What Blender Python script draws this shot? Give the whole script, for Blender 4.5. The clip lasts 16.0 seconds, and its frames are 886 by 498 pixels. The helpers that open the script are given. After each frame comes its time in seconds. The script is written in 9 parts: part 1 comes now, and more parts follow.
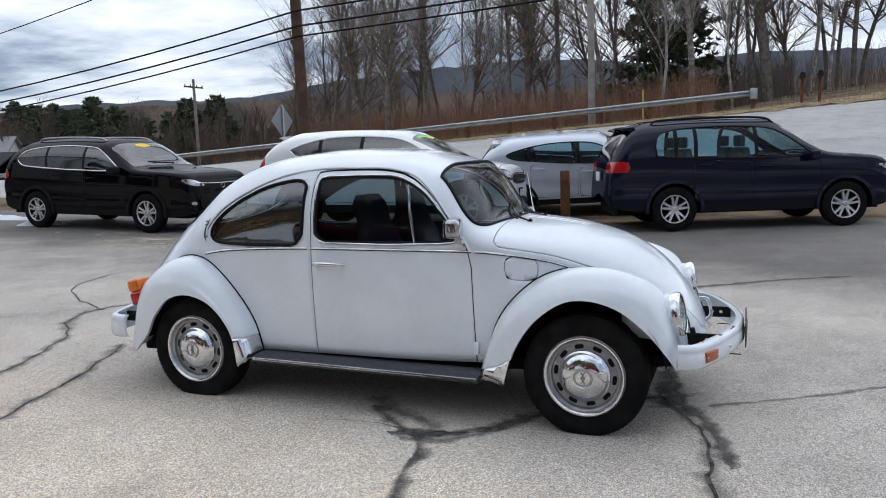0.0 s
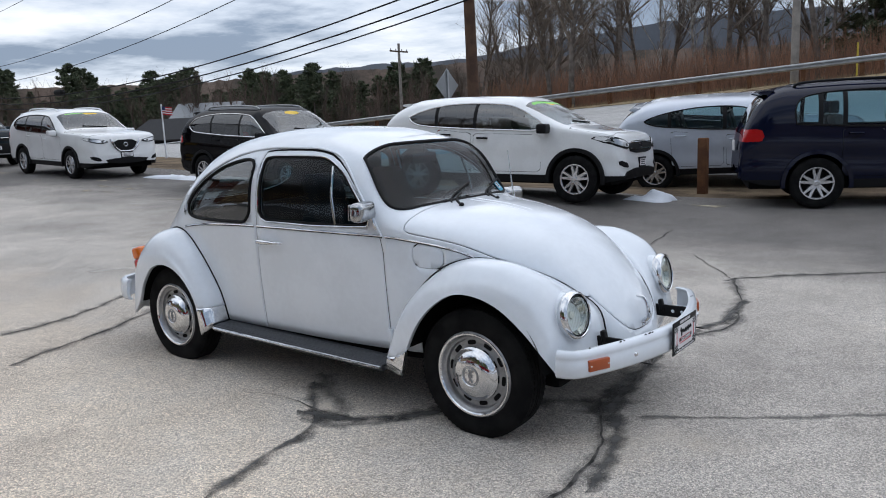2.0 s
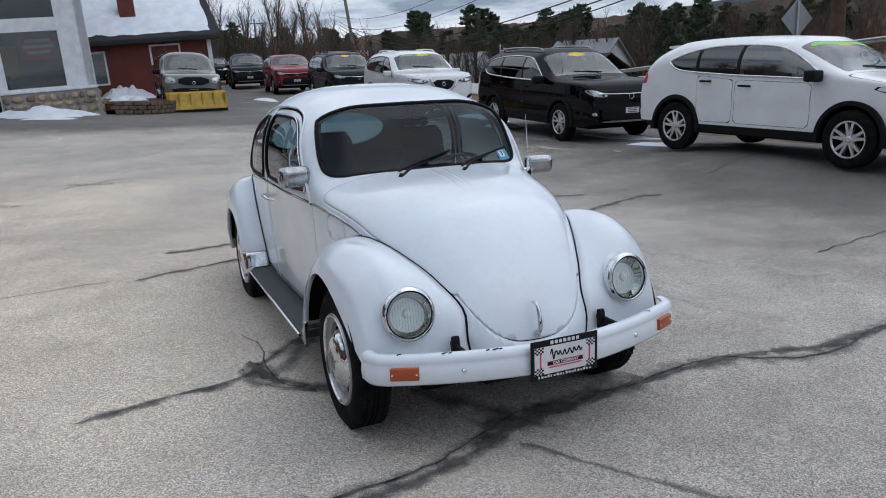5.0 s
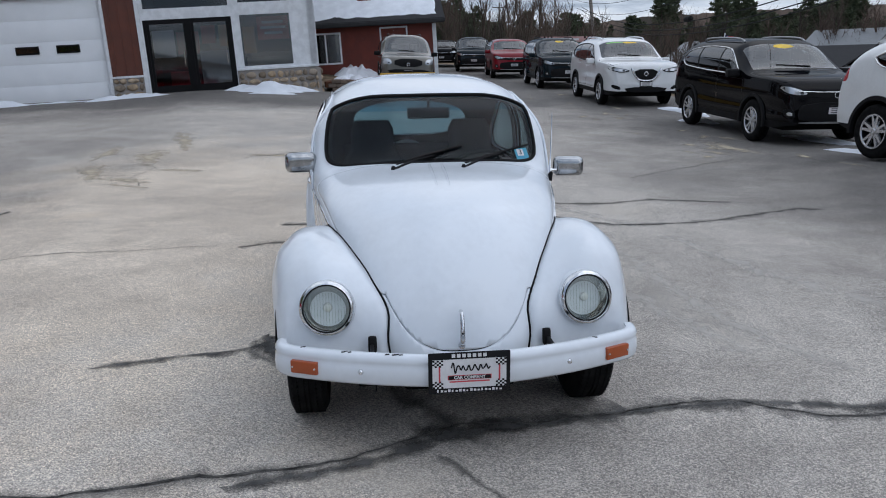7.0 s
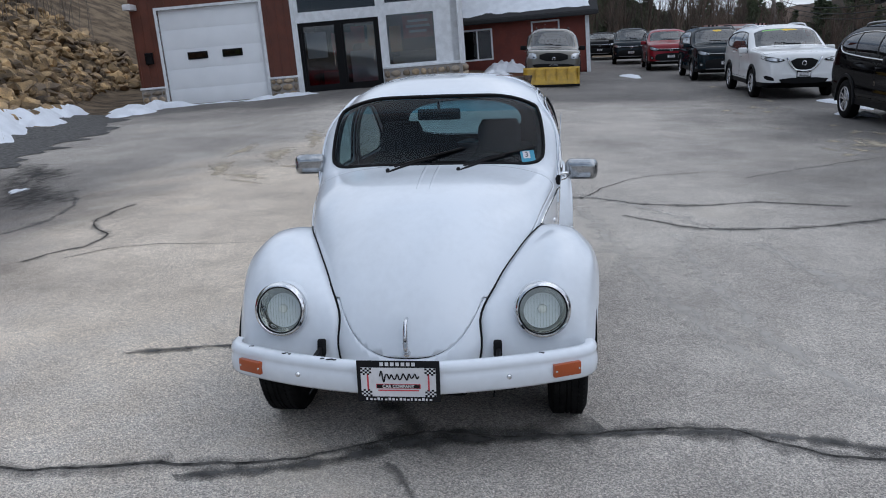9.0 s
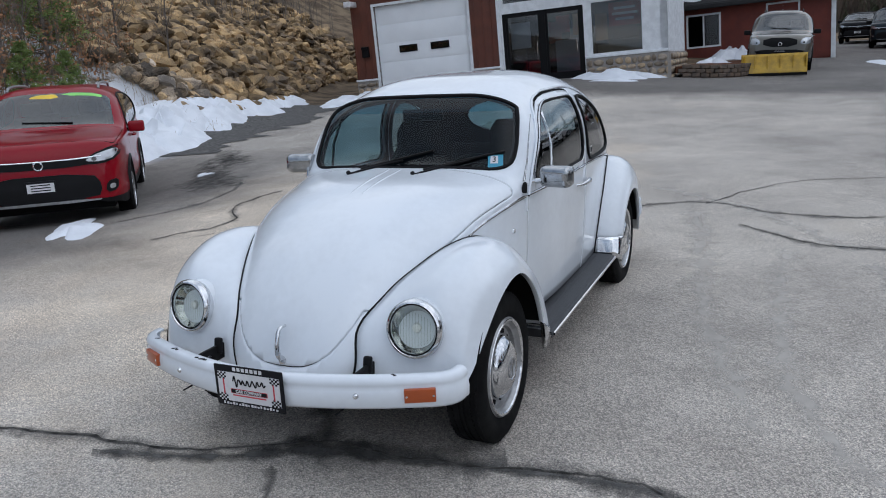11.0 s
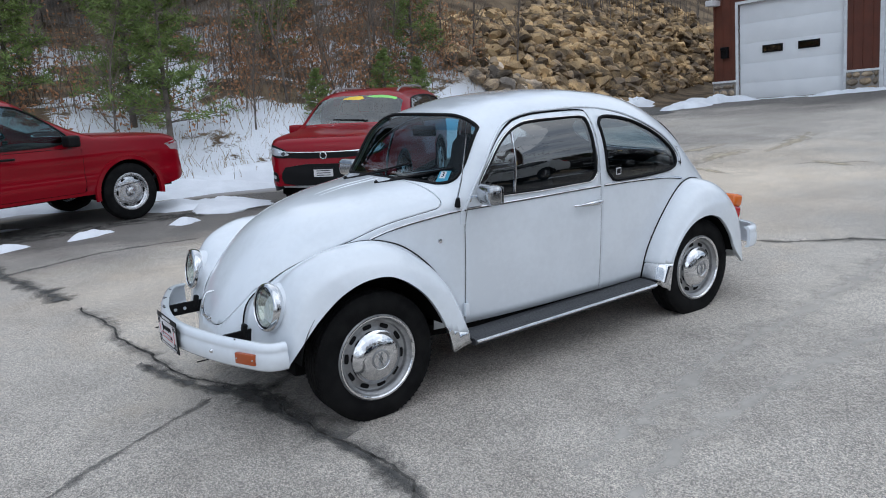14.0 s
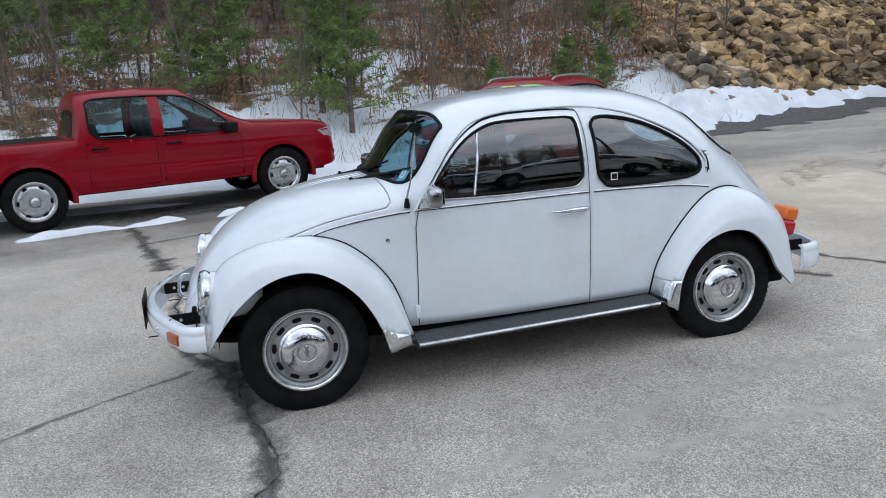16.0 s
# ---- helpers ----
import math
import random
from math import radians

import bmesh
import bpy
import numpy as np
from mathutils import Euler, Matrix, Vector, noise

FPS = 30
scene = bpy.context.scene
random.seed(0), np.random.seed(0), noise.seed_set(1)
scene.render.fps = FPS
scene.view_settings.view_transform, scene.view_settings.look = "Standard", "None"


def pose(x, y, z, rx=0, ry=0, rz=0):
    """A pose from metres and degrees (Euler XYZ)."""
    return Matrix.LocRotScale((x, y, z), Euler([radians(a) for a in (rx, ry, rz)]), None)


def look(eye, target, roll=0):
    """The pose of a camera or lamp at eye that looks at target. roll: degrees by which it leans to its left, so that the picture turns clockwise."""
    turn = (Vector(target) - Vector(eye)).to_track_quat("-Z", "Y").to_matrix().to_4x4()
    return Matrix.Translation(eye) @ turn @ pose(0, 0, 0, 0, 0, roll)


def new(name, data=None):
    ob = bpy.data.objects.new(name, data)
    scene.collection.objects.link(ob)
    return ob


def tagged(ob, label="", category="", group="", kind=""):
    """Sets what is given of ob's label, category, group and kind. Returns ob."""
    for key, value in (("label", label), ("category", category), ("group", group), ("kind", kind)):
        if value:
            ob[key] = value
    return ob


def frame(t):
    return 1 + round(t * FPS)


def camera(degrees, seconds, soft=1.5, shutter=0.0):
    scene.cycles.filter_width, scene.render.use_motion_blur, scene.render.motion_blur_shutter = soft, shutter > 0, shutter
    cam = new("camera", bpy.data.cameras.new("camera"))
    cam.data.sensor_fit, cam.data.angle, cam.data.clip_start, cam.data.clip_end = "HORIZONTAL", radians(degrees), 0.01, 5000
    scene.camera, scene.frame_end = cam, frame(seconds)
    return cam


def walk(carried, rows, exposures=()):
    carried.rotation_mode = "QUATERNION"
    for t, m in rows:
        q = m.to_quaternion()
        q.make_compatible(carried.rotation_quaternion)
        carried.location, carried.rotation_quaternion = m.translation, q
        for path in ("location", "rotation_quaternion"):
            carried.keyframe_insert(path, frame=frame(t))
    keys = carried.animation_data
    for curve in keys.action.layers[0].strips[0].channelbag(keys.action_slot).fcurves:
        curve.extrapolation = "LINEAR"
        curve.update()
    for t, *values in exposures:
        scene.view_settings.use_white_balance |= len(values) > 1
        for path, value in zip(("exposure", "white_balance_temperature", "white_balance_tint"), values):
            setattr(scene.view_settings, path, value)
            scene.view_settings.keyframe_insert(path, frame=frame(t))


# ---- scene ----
cam = camera(60.1, 16.0, 1.0)
PATH = [
    (0, (1.942, -4.445, 1.462), (1.211, -2.6, 1.209), -2.1),
    (0.5, (2.328, -4.277, 1.474), (1.433, -2.507, 1.222), -2.8),
    (1, (2.619, -4.021, 1.471), (1.626, -2.308, 1.188), -3.1),
    (1.5, (2.922, -3.787, 1.49), (1.834, -2.138, 1.179), -3.0),
    (2, (3.236, -3.553, 1.509), (2.033, -1.99, 1.177), -2.4),
    (2.5, (3.473, -3.238, 1.508), (2.186, -1.75, 1.148), -2.8),
    (3, (3.753, -2.94, 1.513), (2.345, -1.571, 1.134), -3.1),
    (3.5, (3.956, -2.619, 1.527), (2.441, -1.374, 1.13), -3.0),
    (4, (4.077, -2.235, 1.54), (2.467, -1.126, 1.121), -3.0),
    (4.2, (4.146, -2.102, 1.539), (2.491, -1.062, 1.114), -2.7),
    (6.3, (4.529, -0.721, 1.559), (2.626, -0.311, 1.098), -1.8),
    (6.5, (4.522, -0.625, 1.548), (2.608, -0.267, 1.088), -1.3),
    (7, (4.585, -0.366, 1.553), (2.652, -0.165, 1.083), -0.7),
    (7.5, (4.604, -0.145, 1.568), (2.662, -0.057, 1.098), -0.1),
    (8, (4.533, -0.018, 1.564), (2.589, -0.006, 1.093), -0.5),
    (8.5, (4.512, 0.179, 1.549), (2.571, 0.09, 1.076), -1.4),
    (9, (4.519, 0.485, 1.566), (2.589, 0.256, 1.092), -2.1),
    (9.2, (4.487, 0.6, 1.555), (2.566, 0.309, 1.081), -2.6),
    (11.3, (3.936, 2.001, 1.559), (2.221, 1.09, 1.081), -3.2),
    (11.5, (3.892, 2.172, 1.569), (2.213, 1.197, 1.089), -3.4),
    (12, (3.74, 2.524, 1.569), (2.156, 1.398, 1.096), -3.7),
    (12.5, (3.571, 2.868, 1.577), (2.072, 1.625, 1.124), -4.1),
    (13, (3.416, 3.238, 1.589), (2.023, 1.872, 1.151), -3.4),
    (13.5, (3.147, 3.468, 1.576), (1.877, 1.988, 1.133), -3.1),
    (14, (2.891, 3.722, 1.569), (1.774, 2.119, 1.142), -3.0),
    (14.5, (2.602, 3.915, 1.559), (1.633, 2.217, 1.14), -2.7),
    (15, (2.269, 4.05, 1.564), (1.438, 2.281, 1.136), -2.9),
    (15.5, (1.952, 4.234, 1.565), (1.25, 2.412, 1.132), -2.5),
    (16, (1.577, 4.303, 1.562), (1.005, 2.436, 1.13), -3.1),
]
walk(cam, [(t, look(eye, target, roll)) for t, eye, target, roll in PATH], [(0.0, 0.47, 6150, 12), (3.5, 0.26, 6100, 12), (9.0, 0.11, 5900, 12), (11.5, 0.16, 5950, 11), (12.5, 0.24, 5950, 10), (14.0, 0.34, 5950, 10), (16.0, 0.42, 6000, 10)])

# ---- daylight: a bright overcast sky with broken cloud, and a weak, wide sun ----
world = bpy.data.worlds.new("overcast_sky")
scene.world = world
world.use_nodes = True
wn, wl = world.node_tree.nodes, world.node_tree.links
wn.clear()
w_out = wn.new("ShaderNodeOutputWorld")
w_bg = wn.new("ShaderNodeBackground")
w_sky = wn.new("ShaderNodeTexSky")
w_sky.sky_type, w_sky.sun_disc = "NISHITA", False
w_sky.sun_elevation, w_sky.sun_rotation = radians(44), radians(10)
w_co = wn.new("ShaderNodeTexCoord")
w_sep = wn.new("ShaderNodeSeparateXYZ")
w_div = wn.new("ShaderNodeVectorMath")
w_div.operation = "DIVIDE"
w_h = wn.new("ShaderNodeMath")
w_h.operation = "MAXIMUM"
w_h.inputs[1].default_value = 0.0
w_h2 = wn.new("ShaderNodeMath")
w_h2.operation = "ADD"
w_h2.inputs[1].default_value = 0.10
w_comb = wn.new("ShaderNodeCombineXYZ")
w_noise = wn.new("ShaderNodeTexNoise")
w_noise.inputs["Scale"].default_value, w_noise.inputs["Detail"].default_value = 0.62, 8.0
w_noise.inputs["Roughness"].default_value = 0.60
w_ramp = wn.new("ShaderNodeValToRGB")
w_ramp.color_ramp.elements[0].position, w_ramp.color_ramp.elements[0].color = 0.33, (1.20, 1.19, 1.15, 1)
w_ramp.color_ramp.elements[1].position, w_ramp.color_ramp.elements[1].color = 0.60, (0.27, 0.33, 0.42, 1)
mid = w_ramp.color_ramp.elements.new(0.50)
mid.color = (0.68, 0.74, 0.81, 1)
w_mix = wn.new("ShaderNodeMixRGB")
w_mix.inputs[0].default_value = 0.90
w_skyscale = wn.new("ShaderNodeVectorMath")
w_skyscale.operation = "SCALE"
w_skyscale.inputs["Scale"].default_value = 0.10
wl.new(w_co.outputs["Generated"], w_sep.inputs[0])
wl.new(w_sep.outputs[2], w_h.inputs[0])
wl.new(w_h.outputs[0], w_h2.inputs[0])
for i in range(3):
    wl.new(w_h2.outputs[0], w_comb.inputs[i])
wl.new(w_co.outputs["Generated"], w_div.inputs[0])
wl.new(w_comb.outputs[0], w_div.inputs[1])
wl.new(w_div.outputs[0], w_noise.inputs["Vector"])
wl.new(w_noise.outputs["Fac"], w_ramp.inputs[0])
wl.new(w_sky.outputs[0], w_skyscale.inputs[0])
wl.new(w_skyscale.outputs[0], w_mix.inputs[1])
# the cloud cover is thinner, and so brighter, overhead
w_up = wn.new("ShaderNodeMapRange")
w_up.inputs["From Min"].default_value, w_up.inputs["From Max"].default_value = 0.10, 0.85
w_up.inputs["To Min"].default_value, w_up.inputs["To Max"].default_value = 0.80, 1.06
w_bright = wn.new("ShaderNodeVectorMath")
w_bright.operation = "SCALE"
wl.new(w_sep.outputs[2], w_up.inputs["Value"])
wl.new(w_up.outputs[0], w_bright.inputs["Scale"])
wl.new(w_ramp.outputs[0], w_bright.inputs[0])
wl.new(w_bright.outputs[0], w_mix.inputs[2])
wl.new(w_mix.outputs[0], w_bg.inputs[0])
w_bg.inputs[1].default_value = 1.0
wl.new(w_bg.outputs[0], w_out.inputs[0])

sun_data = bpy.data.lights.new("sun", "SUN")
sun_data.energy, sun_data.angle, sun_data.color = 0.75, radians(95), (1.0, 0.97, 0.93)
sun = new("sun", sun_data)
sun.matrix_world = look((4, 24, 24), (0, 0, 0))

# ---- materials ----


def material(name, color, rough=0.5, metal=0.0, coat=0.0, color2=None, scale=6.0, fine=80.0, bump=0.0, spec=0.5, depth=0.01, per_piece=0.0):
    """A surface with broad and fine variation of tone and gloss, and a fine relief."""
    m = bpy.data.materials.new(name)
    m.use_nodes = True
    n, l = m.node_tree.nodes, m.node_tree.links
    b = n["Principled BSDF"]
    # dull, porous surfaces have next to no gloss
    spec = min(spec, 0.08) if rough >= 0.8 else spec
    geo = n.new("ShaderNodeNewGeometry")
    big, small = n.new("ShaderNodeTexNoise"), n.new("ShaderNodeTexNoise")
    big.inputs["Scale"].default_value, big.inputs["Detail"].default_value = scale, 5
    small.inputs["Scale"].default_value, small.inputs["Detail"].default_value = fine, 3
    l.new(geo.outputs["Position"], big.inputs["Vector"])
    l.new(geo.outputs["Position"], small.inputs["Vector"])
    c2 = color2 or tuple(c * 0.86 for c in color)
    ramp = n.new("ShaderNodeValToRGB")
    ramp.color_ramp.elements[0].position, ramp.color_ramp.elements[0].color = 0.38, (*c2, 1)
    ramp.color_ramp.elements[1].position, ramp.color_ramp.elements[1].color = 0.62, (*color, 1)
    addm = n.new("ShaderNodeMath")
    addm.operation = "MULTIPLY_ADD"
    addm.inputs[1].default_value, addm.inputs[2].default_value = 0.35, -0.175
    l.new(small.outputs["Fac"], addm.inputs[0])
    add2 = n.new("ShaderNodeMath")
    l.new(big.outputs["Fac"], add2.inputs[0])
    l.new(addm.outputs[0], add2.inputs[1])
    l.new(add2.outputs[0], ramp.inputs[0])
    col = ramp.outputs[0]
    if per_piece:
        info = n.new("ShaderNodeObjectInfo")
        hsv = n.new("ShaderNodeHueSaturation")
        mul = n.new("ShaderNodeMath")
        mul.operation = "MULTIPLY_ADD"
        mul.inputs[1].default_value, mul.inputs[2].default_value = per_piece * 2, 1 - per_piece
        both, part_of, sat = n.new("ShaderNodeMath"), n.new("ShaderNodeMath"), n.new("ShaderNodeMath")
        part_of.operation, sat.operation = "FRACT", "MULTIPLY_ADD"
        sat.inputs[1].default_value, sat.inputs[2].default_value = -1.1 * per_piece, 1.25
        l.new(info.outputs["Random"], both.inputs[0])
        l.new(geo.outputs["Random Per Island"], both.inputs[1])
        l.new(both.outputs[0], part_of.inputs[0])
        l.new(part_of.outputs[0], mul.inputs[0])
        l.new(info.outputs["Random"], sat.inputs[0])
        l.new(sat.outputs[0], hsv.inputs["Saturation"])
        l.new(mul.outputs[0], hsv.inputs["Value"])
        l.new(col, hsv.inputs["Color"])
        col = hsv.outputs[0]
    l.new(col, b.inputs["Base Color"])
    b.inputs["Metallic"].default_value = metal
    b.inputs["Specular IOR Level"].default_value = spec
    b.inputs["Coat Weight"].default_value, b.inputs["Coat Roughness"].default_value = coat, 0.04
    rr = n.new("ShaderNodeMath")
    rr.operation = "MULTIPLY_ADD"
    rr.inputs[1].default_value, rr.inputs[2].default_value = rough * 0.35, rough * 0.82
    l.new(big.outputs["Fac"], rr.inputs[0])
    l.new(rr.outputs[0], b.inputs["Roughness"])
    if bump:
        bp = n.new("ShaderNodeBump")
        bp.inputs["Strength"].default_value, bp.inputs["Distance"].default_value = bump, depth
        l.new(small.outputs["Fac"], bp.inputs["Height"])
        l.new(bp.outputs[0], b.inputs["Normal"])
    return m


def glass(name, tint, gloss=1.0, ior=1.5):
    """A pane: clear, tinted, with reflections that grow at grazing angles."""
    m = bpy.data.materials.new(name)
    m.use_nodes = True
    n, l = m.node_tree.nodes, m.node_tree.links
    n.remove(n["Principled BSDF"])
    mix, tr, gl = n.new("ShaderNodeMixShader"), n.new("ShaderNodeBsdfTransparent"), n.new("ShaderNodeBsdfGlossy")
    facing, power, fr = n.new("ShaderNodeLayerWeight"), n.new("ShaderNodeMath"), n.new("ShaderNodeMath")
    f0 = ((ior - 1) / (ior + 1)) ** 2
    tr.inputs[0].default_value = (*tint, 1)
    gl.inputs["Roughness"].default_value = 0.02
    gl.inputs[0].default_value = (gloss, gloss, gloss, 1)
    facing.inputs["Blend"].default_value = 0.5
    power.operation, fr.operation = "POWER", "MULTIPLY_ADD"
    power.inputs[1].default_value = 5.0
    fr.inputs[1].default_value, fr.inputs[2].default_value = 1 - f0, f0
    l.new(facing.outputs["Facing"], power.inputs[0])
    l.new(power.outputs[0], fr.inputs[0])
    l.new(fr.outputs[0], mix.inputs[0])
    l.new(tr.outputs[0], mix.inputs[1])
    l.new(gl.outputs[0], mix.inputs[2])
    l.new(mix.outputs[0], n["Material Output"].inputs[0])
    return m


def plastic(name, color, rough=0.45, bump=0.2):
    return material(name, color, rough, bump=bump, fine=220, depth=0.001, scale=9, spec=0.14)


def paint(name, color, coat=1.0, rough=0.35, metal=0.0, spec=0.3):
    return material(name, color, rough, metal=metal, coat=coat, spec=spec, color2=tuple(c * 0.93 for c in color), scale=3, fine=30)


M = {
    "white_paint": paint("aged_white_paint", (0.765, 0.805, 0.85), 0.65, rough=0.18, spec=0.35),
    "seam": plastic("dark_panel_gap", (0.012, 0.012, 0.013), 0.8),
    "chrome": material("worn_chrome", (0.78, 0.79, 0.80), 0.09, metal=1.0, color2=(0.60, 0.61, 0.63), scale=14),
    "rim": material("silver_wheel_paint", (0.36, 0.365, 0.37), 0.35, metal=0.6, color2=(0.27, 0.27, 0.275), scale=18),
    "alloy": material("machined_alloy", (0.62, 0.63, 0.65), 0.25, metal=0.85, scale=18),
    "rubber": material("tyre_rubber", (0.007, 0.007, 0.0075), 0.85, color2=(0.012, 0.012, 0.012), scale=12, spec=0.12, bump=0.35, fine=160, depth=0.002),
    "black": plastic("black_plastic", (0.009, 0.009, 0.010), 0.55),
    "seal": plastic("black_window_rubber", (0.006, 0.006, 0.007), 0.6),
    # cloth and lining: cabin shade is put into these near-black greys
    "cloth": material("dark_grey_cloth_cabin_shade", (0.014, 0.016, 0.019), 0.9, bump=0.1, fine=400, depth=0.001),
    "lining": material("grey_lining_cabin_shade", (0.017, 0.019, 0.022), 0.9, bump=0.1, fine=300, depth=0.001),
    "glass_clear": glass("clear_car_glass", (0.44, 0.60, 0.66), 1.0, 1.36),
    "glass_tint": glass("tinted_car_glass", (0.52, 0.57, 0.58), 1.0, 2.3),
    "glass_screen": glass("sloping_windscreen_glass", (0.40, 0.50, 0.50), 1.0, 2.05),
    "glass_dark": glass("privacy_glass", (0.06, 0.065, 0.07), 1.0, 2.0),
    "glass_shop": glass("shop_window_glass", (0.60, 0.63, 0.65), 1.0, 1.65),
    "glass_band": glass("blue_shade_band_glass", (0.16, 0.46, 0.62)),
    "lens": glass("headlamp_lens", (0.90, 0.92, 0.89), 1.0, 1.5),
    "bulb_glass": material("frosted_bulb", (0.85, 0.86, 0.84), 0.3, coat=0.5),
    # chrome darkened in colour, standing in for the ground it would reflect
    "mirror_shell": material("ground_toned_mirror_chrome", (0.46, 0.47, 0.48), 0.14, metal=1.0, color2=(0.34, 0.35, 0.36), scale=14),
    "amber": material("amber_lens", (0.72, 0.15, 0.008), 0.2, coat=0.5, fine=300),
    "amber_dull": material("faded_amber_lens", (0.40, 0.075, 0.012), 0.3, coat=0.3, fine=300),
    "red_lens": material("red_lens", (0.42, 0.004, 0.006), 0.2, coat=0.5, fine=300),
    "reflector": material("lamp_reflector", (0.52, 0.53, 0.52), 0.06, metal=1.0, fine=60, bump=0.12, depth=0.002),
    "running_rubber": material("ribbed_running_board_rubber", (0.055, 0.058, 0.064), 0.6, bump=0.3, fine=140),
    "under": material("underbody_black", (0.008, 0.008, 0.008), 0.95, spec=0.1),
    "plate_white": material("plate_white", (0.74, 0.73, 0.74), 0.45),
    "plate_red": material("plate_red", (0.62, 0.06, 0.08), 0.45),
    "ink": plastic("black_print", (0.012, 0.012, 0.014), 0.5),
    "sticker_blue": material("blue_sticker", (0.06, 0.34, 0.50), 0.5),
    "yellow_mark": material("yellow_window_marking", (0.85, 0.58, 0.05), 0.6),
    "green_mark": material("green_window_marking", (0.28, 0.72, 0.16), 0.6),
    "navy": paint("dark_navy_paint", (0.004, 0.006, 0.020), 0.5, spec=0.0),
    "black_car": paint("black_car_paint", (0.003, 0.003, 0.004), 0.4, spec=0.0),
    "silver": paint("silver_blue_metallic", (0.47, 0.51, 0.58), metal=0.15),
    "white_car": paint("white_car_paint", (0.78, 0.79, 0.79)),
    "red_car": paint("red_car_paint", (0.235, 0.0025, 0.010), 0.45, spec=0.05),
    "deep_red": paint("deep_red_car_paint", (0.22, 0.008, 0.016), 0.6, spec=0.1),
    "teal_car": paint("dark_teal_car_paint", (0.008, 0.016, 0.022), 0.5, spec=0.0),
    "pewter": paint("pewter_truck_paint", (0.13, 0.12, 0.10), metal=0.4),
}

# ---- building tools: meshes are pairs (vertices, faces) ----


def curve(*knots):
    """A smooth function through (x, y) knots that does not overshoot."""
    kx, ky = np.array([k[0] for k in knots], float), np.array([k[1] for k in knots], float)
    h = np.diff(kx)
    d = np.diff(ky) / h
    s = np.zeros(len(kx))
    for i in range(1, len(kx) - 1):
        if d[i - 1] * d[i] > 0:
            w1, w2 = 2 * h[i] + h[i - 1], h[i] + 2 * h[i - 1]
            s[i] = (w1 + w2) / (w1 / d[i - 1] + w2 / d[i])
    s[0], s[-1] = d[0], d[-1]

    def value(x):
        x = min(max(x, kx[0]), kx[-1])
        i = min(int(np.searchsorted(kx, x, "right")) - 1, len(h) - 1)
        t = (x - kx[i]) / h[i]
        return float((1 + 2 * t) * (1 - t) ** 2 * ky[i] + t * (1 - t) ** 2 * h[i] * s[i] + t * t * (3 - 2 * t) * ky[i + 1] + t * t * (t - 1) * h[i] * s[i + 1])

    return value


def along(points, n, closed=False):
    """n points evenly in parameter on a smooth line through the given points (Catmull-Rom)."""
    p = [Vector(q) for q in points]
    m = len(p)
    out = []
    spans = m if closed else m - 1
    for k in range(n):
        u = k / (n if closed else n - 1) * spans
        i = min(int(u), spans - 1)
        t = u - i
        if closed:
            a, b, c, d = p[(i - 1) % m], p[i % m], p[(i + 1) % m], p[(i + 2) % m]
        else:
            b, c = p[i], p[i + 1]
            a = p[i - 1] if i > 0 else b * 2 - c
            d = p[i + 2] if i + 2 < m else c * 2 - b
        out.append(0.5 * ((2 * b) + (c - a) * t + (2 * a - 5 * b + 4 * c - d) * t * t + (3 * b - 3 * c + d - a) * t ** 3))
    return out


def chaikin(poly, rounds=3):
    p = [np.array(q, float) for q in poly]
    for _ in range(rounds):
        p = [q for a, b in zip(p, p[1:] + p[:1]) for q in (0.75 * a + 0.25 * b, 0.25 * a + 0.75 * b)]
    return np.array(p)


def distance_to(poly, x, y):
    """Signed distance of arrays x, y to a closed outline: below zero inside."""
    p = np.stack([x, y], -1)[:, None, :]
    a = poly[None]
    b = np.roll(poly, -1, 0)[None]
    ab, ap = b - a, p - a
    t = np.clip((ap * ab).sum(-1) / np.maximum((ab * ab).sum(-1), 1e-12), 0, 1)
    dist = np.sqrt((((ap - ab * t[..., None]) ** 2).sum(-1)).min(1))
    cross = (a[..., 1] > p[..., 1]) != (b[..., 1] > p[..., 1])
    xs = a[..., 0] + (p[..., 1] - a[..., 1]) / np.where(np.abs(ab[..., 1]) < 1e-12, 1e-12, ab[..., 1]) * ab[..., 0]
    inside = ((cross & (p[..., 0] < xs)).sum(1) % 2) == 1
    return np.where(inside, -dist, dist)


